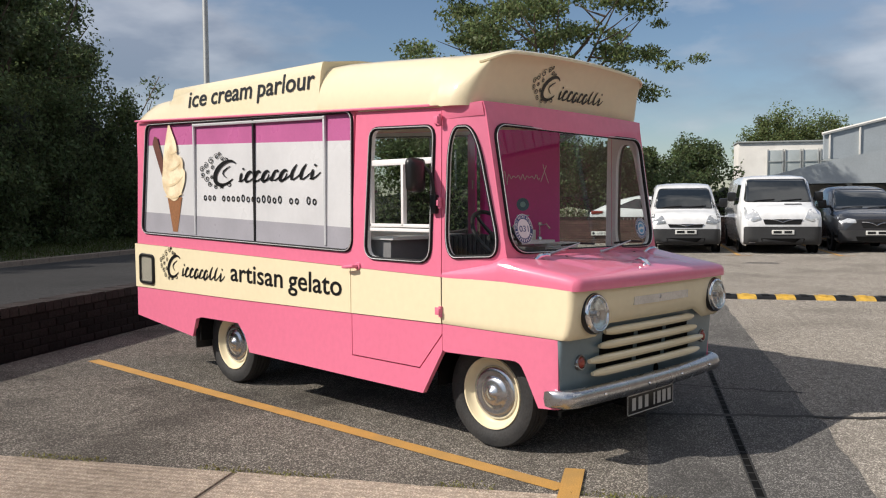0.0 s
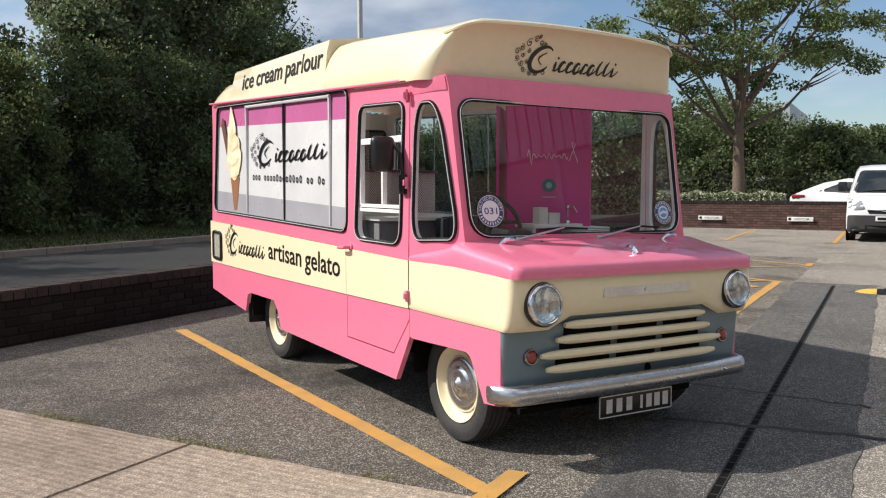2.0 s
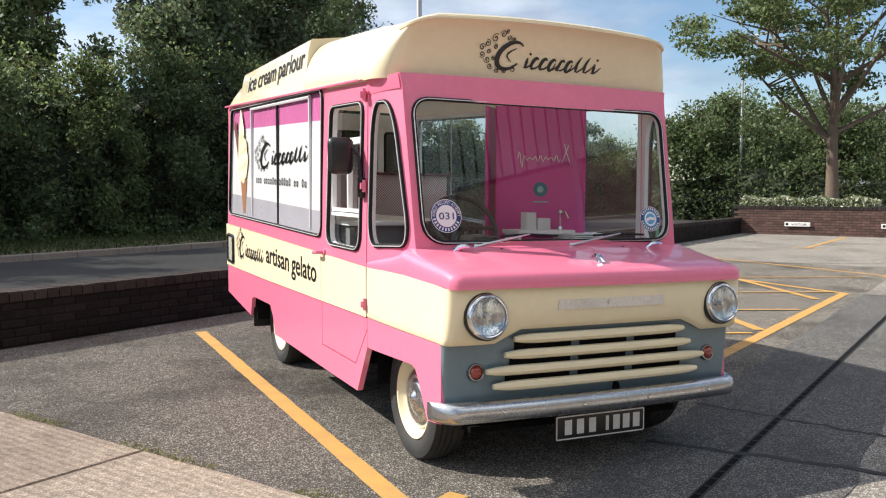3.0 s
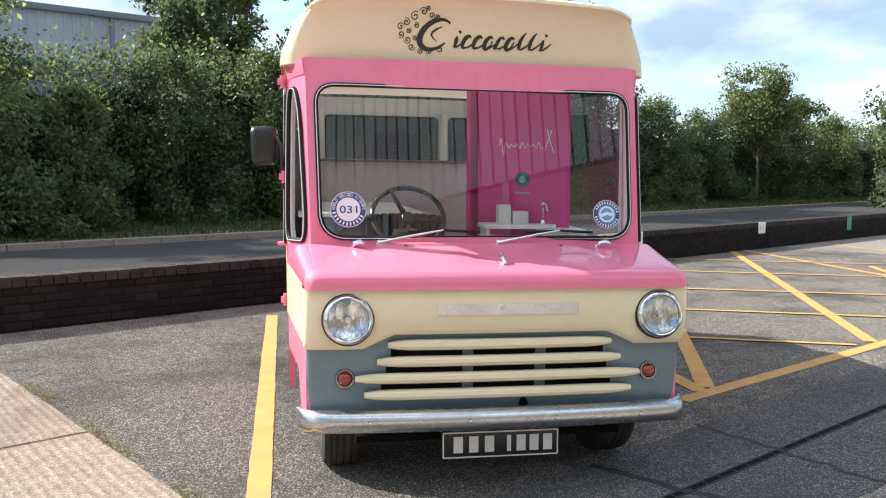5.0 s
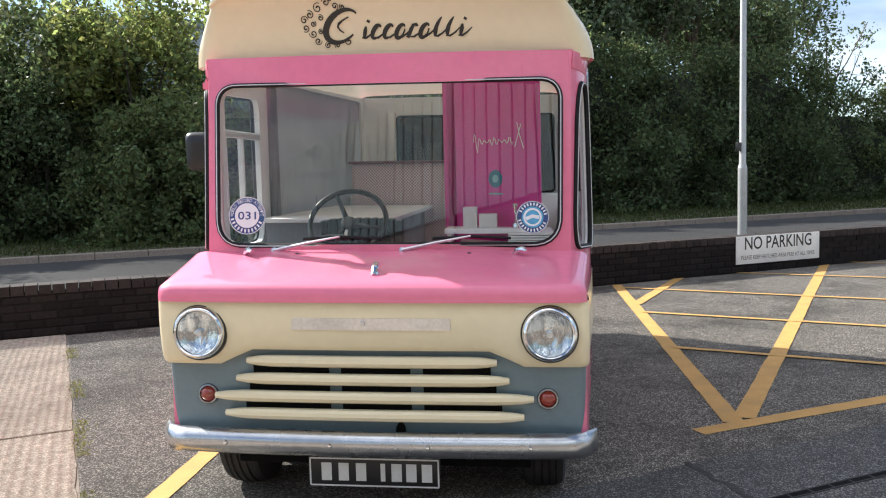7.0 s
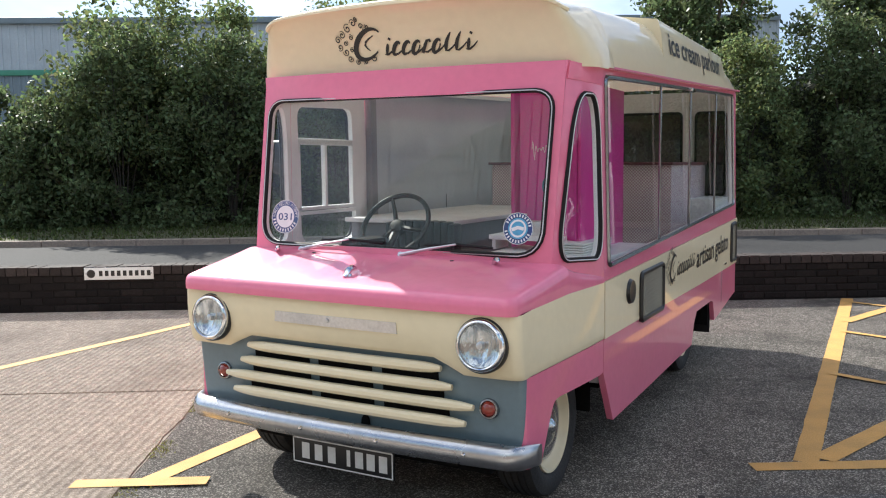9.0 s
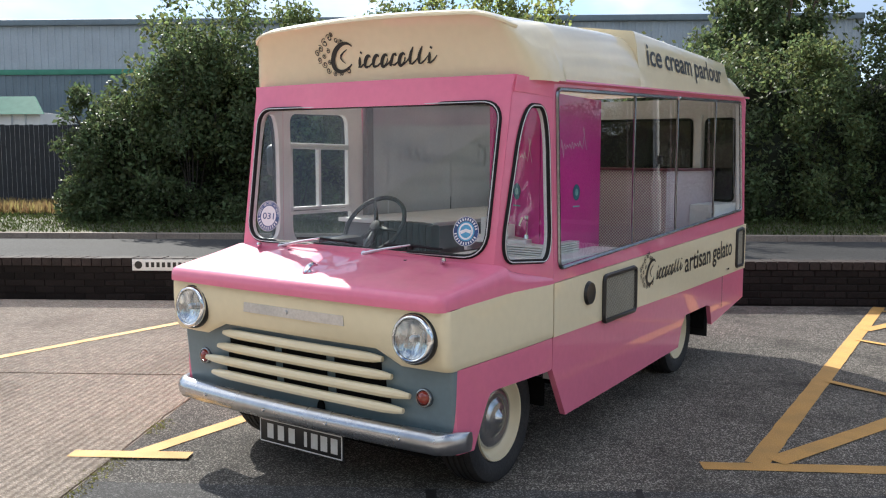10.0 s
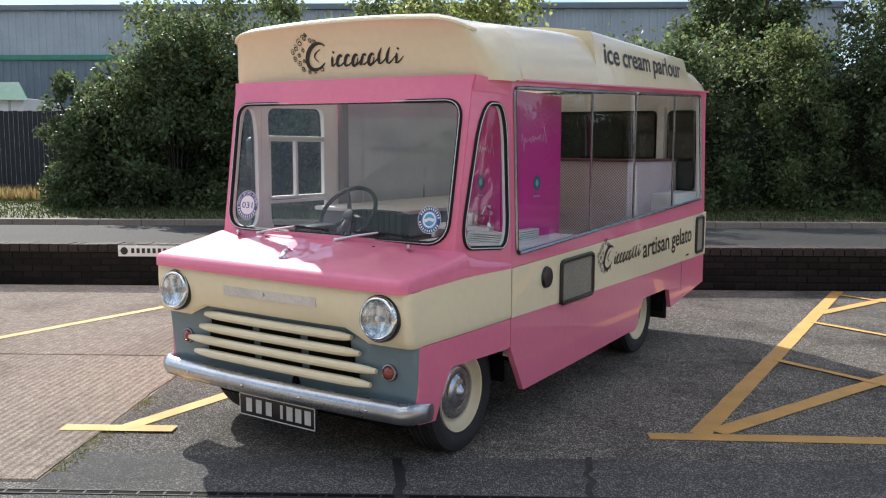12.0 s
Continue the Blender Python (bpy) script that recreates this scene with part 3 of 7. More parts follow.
def vp(name, bm, material, parent=None, label="", smooth=35.0, lean=True):
    """A part of the van; its body leans slightly on its springs."""
    if lean:
        for v in bm.verts:
            v.co.z -= LEAN_K * v.co.x
    bmesh.ops.remove_doubles(bm, verts=bm.verts[:], dist=0.00002)
    if material in (GLASS, LENS):
        for f in bm.faces:
            f.normal_update()
            c = f.calc_center_median()
            if f.normal.dot(Vector((c.x if c.y > .3 else 0, min(0.0, c.y - .95), 0))) < 0:
                f.normal_flip()
    return finish(name, bm, material, parent or van, label, smooth, None if parent else VAN_INV)


def half(y, z=0.8):
    """Half the van's width at y and z."""
    w = 0.88 if y >= 0.9 else 0.88 - 0.072 * ((0.9 - y) / 0.8) ** 1.2
    return w - 0.014 * max(0.0, z - 1.0) / 0.9


def stripe_top(y):
    return 0.935 if y < 0.9 else 0.935 + (y - 0.9) * 0.0245


def stripe_low(y):
    return 0.650 + 0.0275 * y if y < 0.9 else 0.67475 - 0.0076 * (min(y, 3.0) - 0.9)


def eaves(y):
    return 1.873 + 0.043 * (y - 0.85)


SIDES = (("right", -1), ("left", 1))


def side_map(s, lift=0.0):
    return lambda a, b, d: Vector((s * (half(a, b) + lift - d), a, b))


def offset_loop(loop, k):
    cx, cy = sum(p[0] for p in loop) / len(loop), sum(p[1] for p in loop) / len(loop)
    out = []
    n = len(loop)
    for i in range(n):
        d = Vector(loop[(i + 1) % n]) - Vector(loop[i - 1])
        nrm = Vector((d.y, -d.x)).normalized()
        if nrm.dot(Vector(loop[i]) - Vector((cx, cy))) < 0:
            nrm = -nrm
        out.append((loop[i][0] + nrm.x * k, loop[i][1] + nrm.y * k))
    return out


def gasket(name_parent, loop, f, label="black rubber window seal with a thin chrome bead"):
    """A rubber seal round an opening, with a chrome bead in it."""
    bm = bmesh.new()
    sweep(bm, [f(a, b, -0.004) for a, b in offset_loop(loop, 0.004)], 0.0115, True, 6, mi=0)
    sweep(bm, [f(a, b, -0.0145) for a, b in offset_loop(loop, 0.005)], 0.0028, True, 5, mi=1)
    return vp("window_seal", bm, [RUBBER, BEAD], name_parent, label)


def pane(name_parent, loop, f, depth=0.01, name="window_pane"):
    bm = bmesh.new()
    panel(bm, loop, [], lambda a, b, d: f(a, b, depth), 0)
    ob = vp(name, bm, GLASS, name_parent, "clear reflective window glass", 0)
    ob.visible_shadow = False
    return ob


# lower sides, stripes and upper sides
LOW = [(1.06, .266), (1.70, .274), (2.79, .295), (2.85, .42), (2.93, .49), (3.42, .49), (3.50, .47), (3.555, .33), (4.42, .425), (4.42, .66)]
DOOR_Y0, DOOR_Y1 = 0.908, 1.668
RW = rpoly([(1.662, 1.056), (1.662, 1.898), (4.215, 1.984), (4.30, 1.118)], [.09, .07, .07, .09])
LW = rpoly([(.958, .998), (.935, 1.846), (4.21, 1.988), (4.285, 1.138)], [.05, .05, .05, .05])
for word, s in SIDES:
    bm = bmesh.new()
    if s < 0:
        y0 = DOOR_Y1 + 0.006
        low = [(y0, .2745)] + LOW[2:] + [(y0, stripe_low(y0))]
    else:
        low = LOW + [(DOOR_Y0, stripe_low(DOOR_Y0)), (DOOR_Y0, .52)]
    panel(bm, low, [], side_map(s), 0.03)
    vp("side_panel", bm, PINK, None, "pink painted lower side panel with wheel arch")
    bm = bmesh.new()
    y0 = DOOR_Y1 + 0.006 if s < 0 else DOOR_Y0
    panel(bm, [(y0, stripe_low(y0) + .004), (3.0, stripe_low(3) + .004), (4.43, .664), (4.435, stripe_top(4.43)), (y0, stripe_top(y0))], [], side_map(s, 0.007), 0.03)
    vp("stripe_panel", bm, CREAM, None, "cream painted waist stripe along the side")
    bm = bmesh.new()
    win = RW if s < 0 else LW
    y0 = DOOR_Y1 + 0.006 if s < 0 else DOOR_Y0
    if s < 0:
        panel(bm, [(y0 - .03, stripe_top(y0) + .002), (4.40, stripe_top(4.4) + .002), (4.37, eaves(4.37)), (y0 - .03, eaves(y0))], [win], side_map(s), 0.035, mi_back=1)
    else:
        panel(bm, [(y0, stripe_top(y0) + .002), (4.40, stripe_top(4.4) + .002), (4.37, eaves(4.37)), (y0, eaves(y0))], [win], side_map(s), 0.035, mi_back=1)
    vp("upper_side", bm, [PINK, INNER_WHITE], None, "pink painted upper side with a long window opening")

# sill below the driver's door and the door itself
sR = side_map(-1)
bm = bmesh.new()
panel(bm, [(1.06, .266), (DOOR_Y1 + .006, .2745), (DOOR_Y1 + .006, .408), (1.082, .404), (.906, .610), (.906, .522)], [], sR, 0.03)
vp("door_sill", bm, PINK, None, "pink painted sill below the door")
DOOR_WIN = rpoly([(.992, 1.018), (.962, 1.765), (1.480, 1.782), (1.530, 1.022)], [.10, .07, .07, .10])
bm = bmesh.new()
panel(bm, [(DOOR_Y0, .62), (1.085, .412), (DOOR_Y1, .416), (DOOR_Y1, stripe_low(DOOR_Y1)), (DOOR_Y0, stripe_low(DOOR_Y0))], [], sR, 0.03, 0)
panel(bm, [(DOOR_Y0, stripe_low(DOOR_Y0) + .004), (DOOR_Y1, stripe_low(DOOR_Y1) + .004), (DOOR_Y1, stripe_top(1.66)), (DOOR_Y0, stripe_top(.9))], [], side_map(-1, .007), 0.03, 1)
panel(bm, [(DOOR_Y0, stripe_top(.9) + .002), (DOOR_Y1, stripe_top(1.66) + .002), (DOOR_Y1 - .05, 1.895), (DOOR_Y0, 1.868)], [DOOR_WIN], side_map(-1, .004), 0.035, 0, mi_back=2)
door = vp("driver_door", bm, [PINK, CREAM, INNER_WHITE], None, "pink and cream hinged cab door, closed")
gasket(door, DOOR_WIN, side_map(-1, .004))
pane(door, DOOR_WIN, sR, 0.03)
bm = bmesh.new()
for a0, a1, b0, b1 in ((.965, 1.505, 1.565, 1.60), (.965, 1.525, 1.18, 1.20), (.965, 1.525, 1.205, 1.225), (.965, .99, 1.2, 1.58), (1.49, 1.512, 1.2, 1.58), (1.215, 1.235, 1.21, 1.57)):
    box(bm, -.872, -.842, a0, a1, b0, b1, 0.004)
vp("sliding_window_frame", bm, INNER_WHITE, door, "white metal sliding window frame")
bm = bmesh.new()
sweep(bm, [(-.89, 1.60, .965), (-.925, 1.61, .963), (-.93, 1.66, .958), (-.925, 1.70, .955)], [.012, .012, .011, .008], n=8)
lathe(bm, [(0, .012), (.022, .010), (.026, 0)], frame_of((-.885, 1.60, .965), (0, 1, 0), (0, 0, 1)) @ pose(0, 0, 0, 180), 16)
vp("door_handle", bm, PINK, door, "pink painted door handle")
for z in (1.80, 1.345, .745):
    bm = bmesh.new()
    box(bm, -.888, -.872, .915, .955, z - .022, z + .022, .004)
    sweep(bm, [(-.893, .905, z - .03), (-.893, .905, z + .03)], .011, n=8)
    box(bm, -.915, -.885, .898, .914, z - .016, z + .016, .004)
    vp("hinge", bm, PINK, door, "pink painted door hinge")

# graphics on the blind side window
bm = bmesh.new()
panel(bm, RW, [], lambda a, b, d: Vector((-half(a, b) + .012, a, b)), 0)
for f in bm.faces:
    f.material_index = 0
bmesh.ops.bisect_plane(bm, geom=bm.verts[:] + bm.edges[:] + bm.faces[:], plane_co=(0, 1.815, 1.735), plane_no=(0, -.0366, 1))
bmesh.ops.bisect_plane(bm, geom=bm.verts[:] + bm.edges[:] + bm.faces[:], plane_co=(0, 1.815, 1.20), plane_no=(0, -.0336, 1))
for f in bm.faces:
    c = f.calc_center_median()
    f.material_index = 1 if c.z > 1.735 + (c.y - 1.815) * .0366 else 2 if c.z < 1.20 + (c.y - 1.815) * .0336 else 0
blind = vp("printed_window_panel", bm, [FILM_WHITE, BAND_PINK, BAND_GREY], None, "white window panel printed with pink and grey bands", 0)
gasket(None, RW, sR)
bm = bmesh.new()
panel(bm, RW, [], lambda a, b, d: Vector((-half(a, b) + .018, a, b)), 0)
vp("film_backing", bm, FILM_BACK, blind, "dull grey back of the window film", 0)
RIGHT_FACE = lambda y, z, lift: frame_of((-half(y, z) + lift, y, z), (0, -1, 0), (0.0, 0, 1))
SATIN = surf("satin_grey_metal", (0.60, 0.61, 0.63), 0.42, 0.15, var=0.05, scale=5, fine=60)
for y, w in ((3.494, .016), (1.93, .018)):
    bm = bmesh.new()
    box(bm, -half(y, 1.5) - .004, -half(y, 1.5) + .014, y - w / 2, y + w / 2, 1.075 + (y - 1.66) * .024, 1.89 + (y - 1.66) * .033, .003)
    vp("mullion", bm, SATIN, blind, "silver aluminium mullion")
bm = bmesh.new()
box(bm, -half(2.71, 1.5) - .004, -half(2.71, 1.5) + .014, 2.704, 2.718, 1.085, 1.925, .003)
vp("mullion", bm, BLACK, blind, "dark sliding window mullion")
bm = bmesh.new()
sweep(bm, [(-half(1.9, 1.88) - .003, 1.92, 1.885), (-half(3.5, 1.9) - .003, 3.5, 1.938)], .011, n=6)
vp("window_rail", bm, SATIN, blind, "silver aluminium top rail")
bm = bmesh.new()
emblem(bm, RIGHT_FACE(3.44, 1.50, .008) @ Matrix.Diagonal((1, .66, 1, 1)), 1.50)
vp("painted_emblem", bm, INK, blind, "black scrolled sign-written emblem", 0)
for i in range(22):
    if i not in (3, 16, 19):
        y = 3.355 - i * .0625
        h = .046 if i in (8, 12, 13, 15, 20) else .033
        m = RIGHT_FACE(y, 1.338 + (y - 2) * .028, .008)
        bm = bmesh.new()
        stroke(bm, [(.016 * math.cos(k * math.pi / 5), h / 2 + h / 2 * math.sin(k * math.pi / 5)) for k in range(11)], .0105, m)
        vp("web_mark", bm, INK, blind, "small black printed mark", 0)

# ice cream cone picture
CM = RIGHT_FACE(3.80, 1.13, .0105)
bm = bmesh.new()
panel(bm, [(-.035, 0), (.035, 0), (.11, .27), (-.11, .27)], [], lambda a, b, d: CM @ Vector((a, b, 0)), 0)
vp("cone_picture", bm, WAFER, blind, "printed wafer cone", 0)
bm = bmesh.new()
CM2 = RIGHT_FACE(3.80, 1.13, .0098)
panel(bm, [(-.33, .70), (-.30, .76), (-.255, .75), (-.10, .42), (-.17, .40)], [], lambda a, b, d: CM2 @ Vector((a, b, 0)), 0)
vp("flake_picture", bm, FLAKE, blind, "printed chocolate flake", 0)
bm = bmesh.new()
swirl = [(-.10, .27), (-.17, .34), (-.185, .42), (-.165, .50), (-.155, .60), (-.13, .68), (-.085, .80), (-.06, .86), (-.03, .80), (.02, .73), (.055, .66), (.045, .60), (.10, .59), (.145, .545), (.135, .49), (.175, .47), (.165, .39), (.12, .31), (.06, .26), (0, .235)]
CM3 = RIGHT_FACE(3.80, 1.13, .0070)
panel(bm, rpoly(swirl, .04, 3), [], lambda a, b, d: CM3 @ Vector((a, b, 0)), 0)
vp("soft_ice_picture", bm, ICE, blind, "printed swirl of vanilla soft ice", 0)
bm = bmesh.new()
CM4 = RIGHT_FACE(3.80, 1.13, .0045)
for pts in ([(-.12, .50), (-.02, .46), (.10, .53)], [(-.16, .38), (-.02, .33), (.14, .43)], [(-.09, .63), (-.02, .60), (.07, .63)], [(-.14, .28), (0, .25), (.13, .30)]):
    stroke(bm, [Vector(pts[0]).lerp(Vector(pts[1]), t).lerp(Vector(pts[1]).lerp(Vector(pts[2]), t), t) for t in (0, .15, .3, .45, .6, .75, .9, 1)], [.004, .012, .018, .02, .018, .013, .008, .003], CM4)
vp("soft_ice_folds", bm, ICE_SHADE, blind, "printed folds of the soft ice", 0)

# lettering along both sides
LEFT_FACE = lambda y, z, lift: frame_of((half(y, z) - lift, y, z), (0, 1, 0), (0, 0, 1))
for s, face, ya, yb, ye in ((-1, RIGHT_FACE, 3.0, 1.755, 4.03), (1, LEFT_FACE, 2.86, 4.02, 2.02)):
    dirn = (0, -1, -.02) if s < 0 else (0, 1, .02)
    m = frame_of((s * (half(2, .8) + .0095), ya, .775 + (.02 if s < 0 else .012)), dirn, (0, 0, 1))
    full = abs(ya - yb)
    for wd, a, b in (("artisan", 0, .505), ("gelato", .555, 1.0)):
        bm = bmesh.new()
        letters(bm, wd, m @ pose(a * full, 0, 0), .135, (b - a) * full, .011)
        vp("painted_word", bm, INK, None, "black painted word on the cream stripe", 0)
    bm = bmesh.new()
    m = frame_of((s * (half(2, .8) + .0095), ye, .795), dirn, (0, 0, 1))
    emblem(bm, m, .98 if s < 0 else .82)
    vp("stripe_emblem", bm, INK, None, "black scrolled emblem on the cream stripe", 0)

# meshed vents in the stripe
def vent(s, y0, y1, z0, z1):
    loop = rpoly([(y0, z0), (y0, z1), (y1, z1 + .008), (y1, z0)], .035)
    f = side_map(s, .007)
    bm = bmesh.new()
    sweep(bm, [f(a, b, -.006) for a, b in loop], .014, True, 6)
    ob = vp("vent", bm, BLACK, None, "black framed mesh vent")
    bm = bmesh.new()
    panel(bm, loop, [], lambda a, b, d: f(a, b, -.003), 0)
    vp("vent_backing", bm, surf("vent_mesh_ground", (0.52, 0.49, 0.40), 0.6, 0.0, var=0.2, fine=200), ob, "pale perforated metal", 0)
    bm = bmesh.new()
    k = int((y1 - y0) / .022)
    lo_y, hi_y, lo_z, hi_z = y0 + .012, y1 - .012, z0 + .012, z1 - .008
    for i in range(-16, k + 1):
        for sgn in (1, -1):
            a0, b0 = (lo_y + i * .022, lo_z) if sgn > 0 else (lo_y + i * .022, hi_z)
            h = hi_z - lo_z
            a1 = a0 + h
            ta, tb = max(0, (lo_y - a0) / h), min(1, (hi_y - a0) / h)
            if tb > ta:
                p = f(a0 + ta * h, b0 + sgn * ta * h, -.008)
                q = f(a0 + tb * h, b0 + sgn * tb * h, -.008)
                sweep(bm, [p, q], .0012, n=3, caps=False)
    vp("vent_mesh", bm, surf("vent_wire", (0.30, 0.29, 0.25), 0.5, 0.2, var=0.1), ob, "dark diamond mesh", 0)


vent(-1, 4.12, 4.33, .705, .925)
vent(1, 4.14, 4.33, .70, .985)
vent(1, 1.49, 1.945, .665, .905)
bm = bmesh.new()
lathe(bm, [(0, .012), (.03, .012), (.055, .016), (.062, 0)], frame_of((half(1.3, .84) + .007, 1.303, .842), (0, 1, 0), (0, 0, 1)), 24)
vp("filler_cap", bm, BLACK, None, "round black filler cap")
bm = bmesh.new()
box(bm, .886, .897, 3.86, 3.93, .70, .715, .003)
box(bm, .884, .889, 3.775, 3.78, .43, .665)
vp("locker_catch", bm, CHROME, None, "small chrome locker catch")

# serving windows
sL = side_map(1)
gask = bmesh.new()
sweep(gask, [sL(a, b, -.003) for a, b in offset_loop(LW, -.004)], .011, True, 6)
serving = vp("serving_window", gask, DULL_METAL, None, "long glazed serving window in a dull metal frame")
for y0, y1 in ((.95, 1.94), (1.95, 2.69), (2.70, 3.53), (3.54, 4.27)):
    lo, hi = lambda y: 1.0 + (y - .96) * .042, lambda y: 1.846 + (y - .935) * .0434
    loop = [(y0, lo(y0)), (y0, hi(y0)), (y1 - (.06 if y1 > 4.2 else 0), hi(y1)), (y1, lo(y1))]
    pane(serving, loop, sL, .02, "sliding_pane")
for y in (1.945, 2.695, 3.535):
    bm = bmesh.new()
    box(bm, half(y, 1.4) - .012, half(y, 1.4) + .002, y - .006, y + .006, 1.0 + (y - .96) * .042, 1.846 + (y - .935) * .0434, .004)
    vp("mullion", bm, DULL_METAL, serving, "dull metal window divider")
for z in (1.90, ):
    bm = bmesh.new()
    box(bm, .865, .89, 2.66, 2.74, 1.905, 1.925, .004)
    vp("window_catch", bm, CHROME, serving, "chrome window catch")

# canopy roof
def roof_section(y, kind):
    zb = eaves(min(y, 4.37))
    if kind == "sign":
        prof = [(.892, zb), (.888, zb + .02), (.862, 2.17), (.846, 2.232), (.835, 2.243), (.80, 2.247), (.55, 2.282), (.28, 2.30), (0, 2.305)]
    elif kind == "front":
        t = min(1.0, (y - .56) / 1.0)
        prof = [(.892, zb), (.890, zb + .05), (.868, zb + .15), (.825, 2.115), (.765, 2.165), (.70, 2.20), (.50, 2.235 + .01 * t), (.26, 2.255 + .015 * t), (0, 2.262 + .02 * t)]
    else:
        t = min(1.0, max(0.0, (y - 3.86) / .52))
        h = (1 - t ** 2.6) ** .5
        prof = [(.892 - .03 * t ** 3, zb), (.89 - .03 * t ** 3, zb + .02 * h), (.868 - .03 * t, zb + .10 * h), (.84 - .04 * t, zb + .15 * h), (.79 - .05 * t, zb + .17 * h), (.70 - .05 * t, zb + .185 * h), (.5, zb + .21 * h), (.26, zb + .22 * h), (0, zb + .225 * h)]
    return [Vector((-x, y, z)) for x, z in prof] + [Vector((x, y, z)) for x, z in reversed(prof[:-1])]


bm = bmesh.new()
rows = [roof_section(y, "sign") for y in (1.965, 2.3, 2.8, 3.3, 3.80)] + [roof_section(y, "rear") for y in (3.85, 3.93, 4.02, 4.12, 4.2, 4.27, 4.32, 4.36, 4.375)]
grid(bm, rows)
bm.faces.new([bm.verts.new(p) for p in roof_section(1.966, "sign")])
# front cowl: rounded corners, a face that leans forward to a visor lip, a fold down each side
LEVELS = ((0, .892, .712), (.05, .892, .711), (.15, .890, .706), (.3, .884, .697), (.5, .868, .681), (.68, .846, .660), (.82, .820, .635), (.91, .798, .612), (.965, .778, .592), (1.0, .750, .584), (1.015, .70, .605))
lip_row = None
rows = []
for t, w, yf in LEVELS:
    r = .13
    path = []
    for y in (1.968, 1.8, 1.5, 1.25, 1.1, 1.04, 1.0, .98, .965, .95, .935, .92, .905, .89, .875):
        path.append((-w, max(y, yf + r + .012)))
    for k in range(1, 10):
        a = math.pi / 2 * k / 9
        path.append((-(w - r + r * math.cos(a)), yf + .012 + r - r * math.sin(a)))
    for k in range(1, 28):
        u = -1 + 2 * k / 28
        path.append((u * (w - r), yf + .012 * u * u))
    m_half = len(path) - 27
    path = path + [(-x, y) for x, y in reversed(path[:m_half])]
    row = []
    for x, y in path:
        front = max(0.0, min(1.0, (.97 - y) / .22))
        zb = (1.868 if y < .9 else eaves(y)) - (.0 if y > .9 else .004 * (1 - abs(x) / .89))
        crown = 2.185 - .028 * (abs(x) / .74) ** 2 - .03 * max(0.0, (abs(x) - .60) / .15) ** 2
        side_top = 2.160 + .055 * min(1.0, max(0.0, (y - .95) / .8))
        zt = side_top * (1 - front) + crown * front
        fold = .012 if y < .975 - .34 * t ** 1.7 else 0.0
        sx = math.copysign(1, x) if abs(x) > .5 else 0
        row.append(Vector((x + sx * fold * (1 - front * .5), y - fold * front * .6, zb + (zt - zb) * min(t, 1.0) + (.012 if t > 1 else 0))))
    rows.append(row)
    if t == .965:
        lip_row = row
grid(bm, rows)
inner = rows[-1]
rows = [inner]
for k, dz in ((.8, .022), (.5, .045), (.2, .055), (0.0, .058)):
    rows.append([Vector((p.x * k, p.y + (1 - k) * max(0.0, (1.30 - p.y)) * .9, p.z + dz)) for p in inner])
grid(bm, rows)
bmesh.ops.recalc_face_normals(bm, faces=bm.faces[:])
canopy_skin = BVHTree.FromBMesh(bm)
canopy = vp("roof_canopy", bm, ROOF_CREAM, None, "cream moulded roof canopy with a raised sign board", 50)
bm = bmesh.new()
sweep(bm, [Vector((q.x * 1.004, q.y - .004, q.z)) for q in lip_row if q.y < .80], .010, n=6)
vp("visor_lip", bm, CREAM, canopy)
for s in (-1, 1):
    bm = bmesh.new()
    sweep(bm, [Vector((s * .893, y, eaves(y) + .002)) for y in (.92, 1.5, 2.2, 3.0, 3.7, 4.36)], .008, n=6)
    vp("drip_rail", bm, PINK, canopy)
for s, m in ((-1, frame_of((-.885, 3.545, 2.078), (0, -1, .002), (.13, 0, 1))), (1, frame_of((.885, 2.11, 2.072), (0, 1, .012), (-.13, 0, 1)))):
    for wd, a, b in (("ice", 0, .165), ("cream", .205, .545), ("parlour", .590, 1.0)):
        bm = bmesh.new()
        letters(bm, wd, m @ pose(a * 1.53, -.004, 0), .130, (b - a) * 1.53, .014)
        for v in bm.verts:
            hit = canopy_skin.ray_cast(Vector((s * 3, v.co.y, v.co.z)), Vector((-s, 0, 0)))[0]
            v.co.x = (hit.x if hit else s * .87) + s * .004
        vp("sign_word", bm, INK, canopy, "black painted word on the cream sign board", 0)
bm = bmesh.new()
emblem(bm, frame_of((-.375, .69, 1.962), (1, 0, 0), (0, 0, 1)), .77)
for v in bm.verts:
    hit = canopy_skin.ray_cast(Vector((v.co.x, -2, v.co.z)), Vector((0, 1, 0)))[0]
    v.co.y = (hit.y if hit else .68) - .004
vp("front_emblem", bm, INK, canopy, "black scrolled sign-written emblem", 0)

# rear wall and floor
bm = bmesh.new()
box(bm, -.865, .865, 4.36, 4.40, .43, 2.02, .015)
vp("rear_wall", bm, PINK)
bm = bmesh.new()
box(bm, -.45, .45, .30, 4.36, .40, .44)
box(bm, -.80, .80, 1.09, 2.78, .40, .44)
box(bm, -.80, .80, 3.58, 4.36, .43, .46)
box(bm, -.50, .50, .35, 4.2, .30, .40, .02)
# unseen tray, added to block light and deepen the shade below the nose
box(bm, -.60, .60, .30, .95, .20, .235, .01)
vp("underbody", bm, HOLLOW_BLACK, None, "black underbody and chassis with an added shading tray")
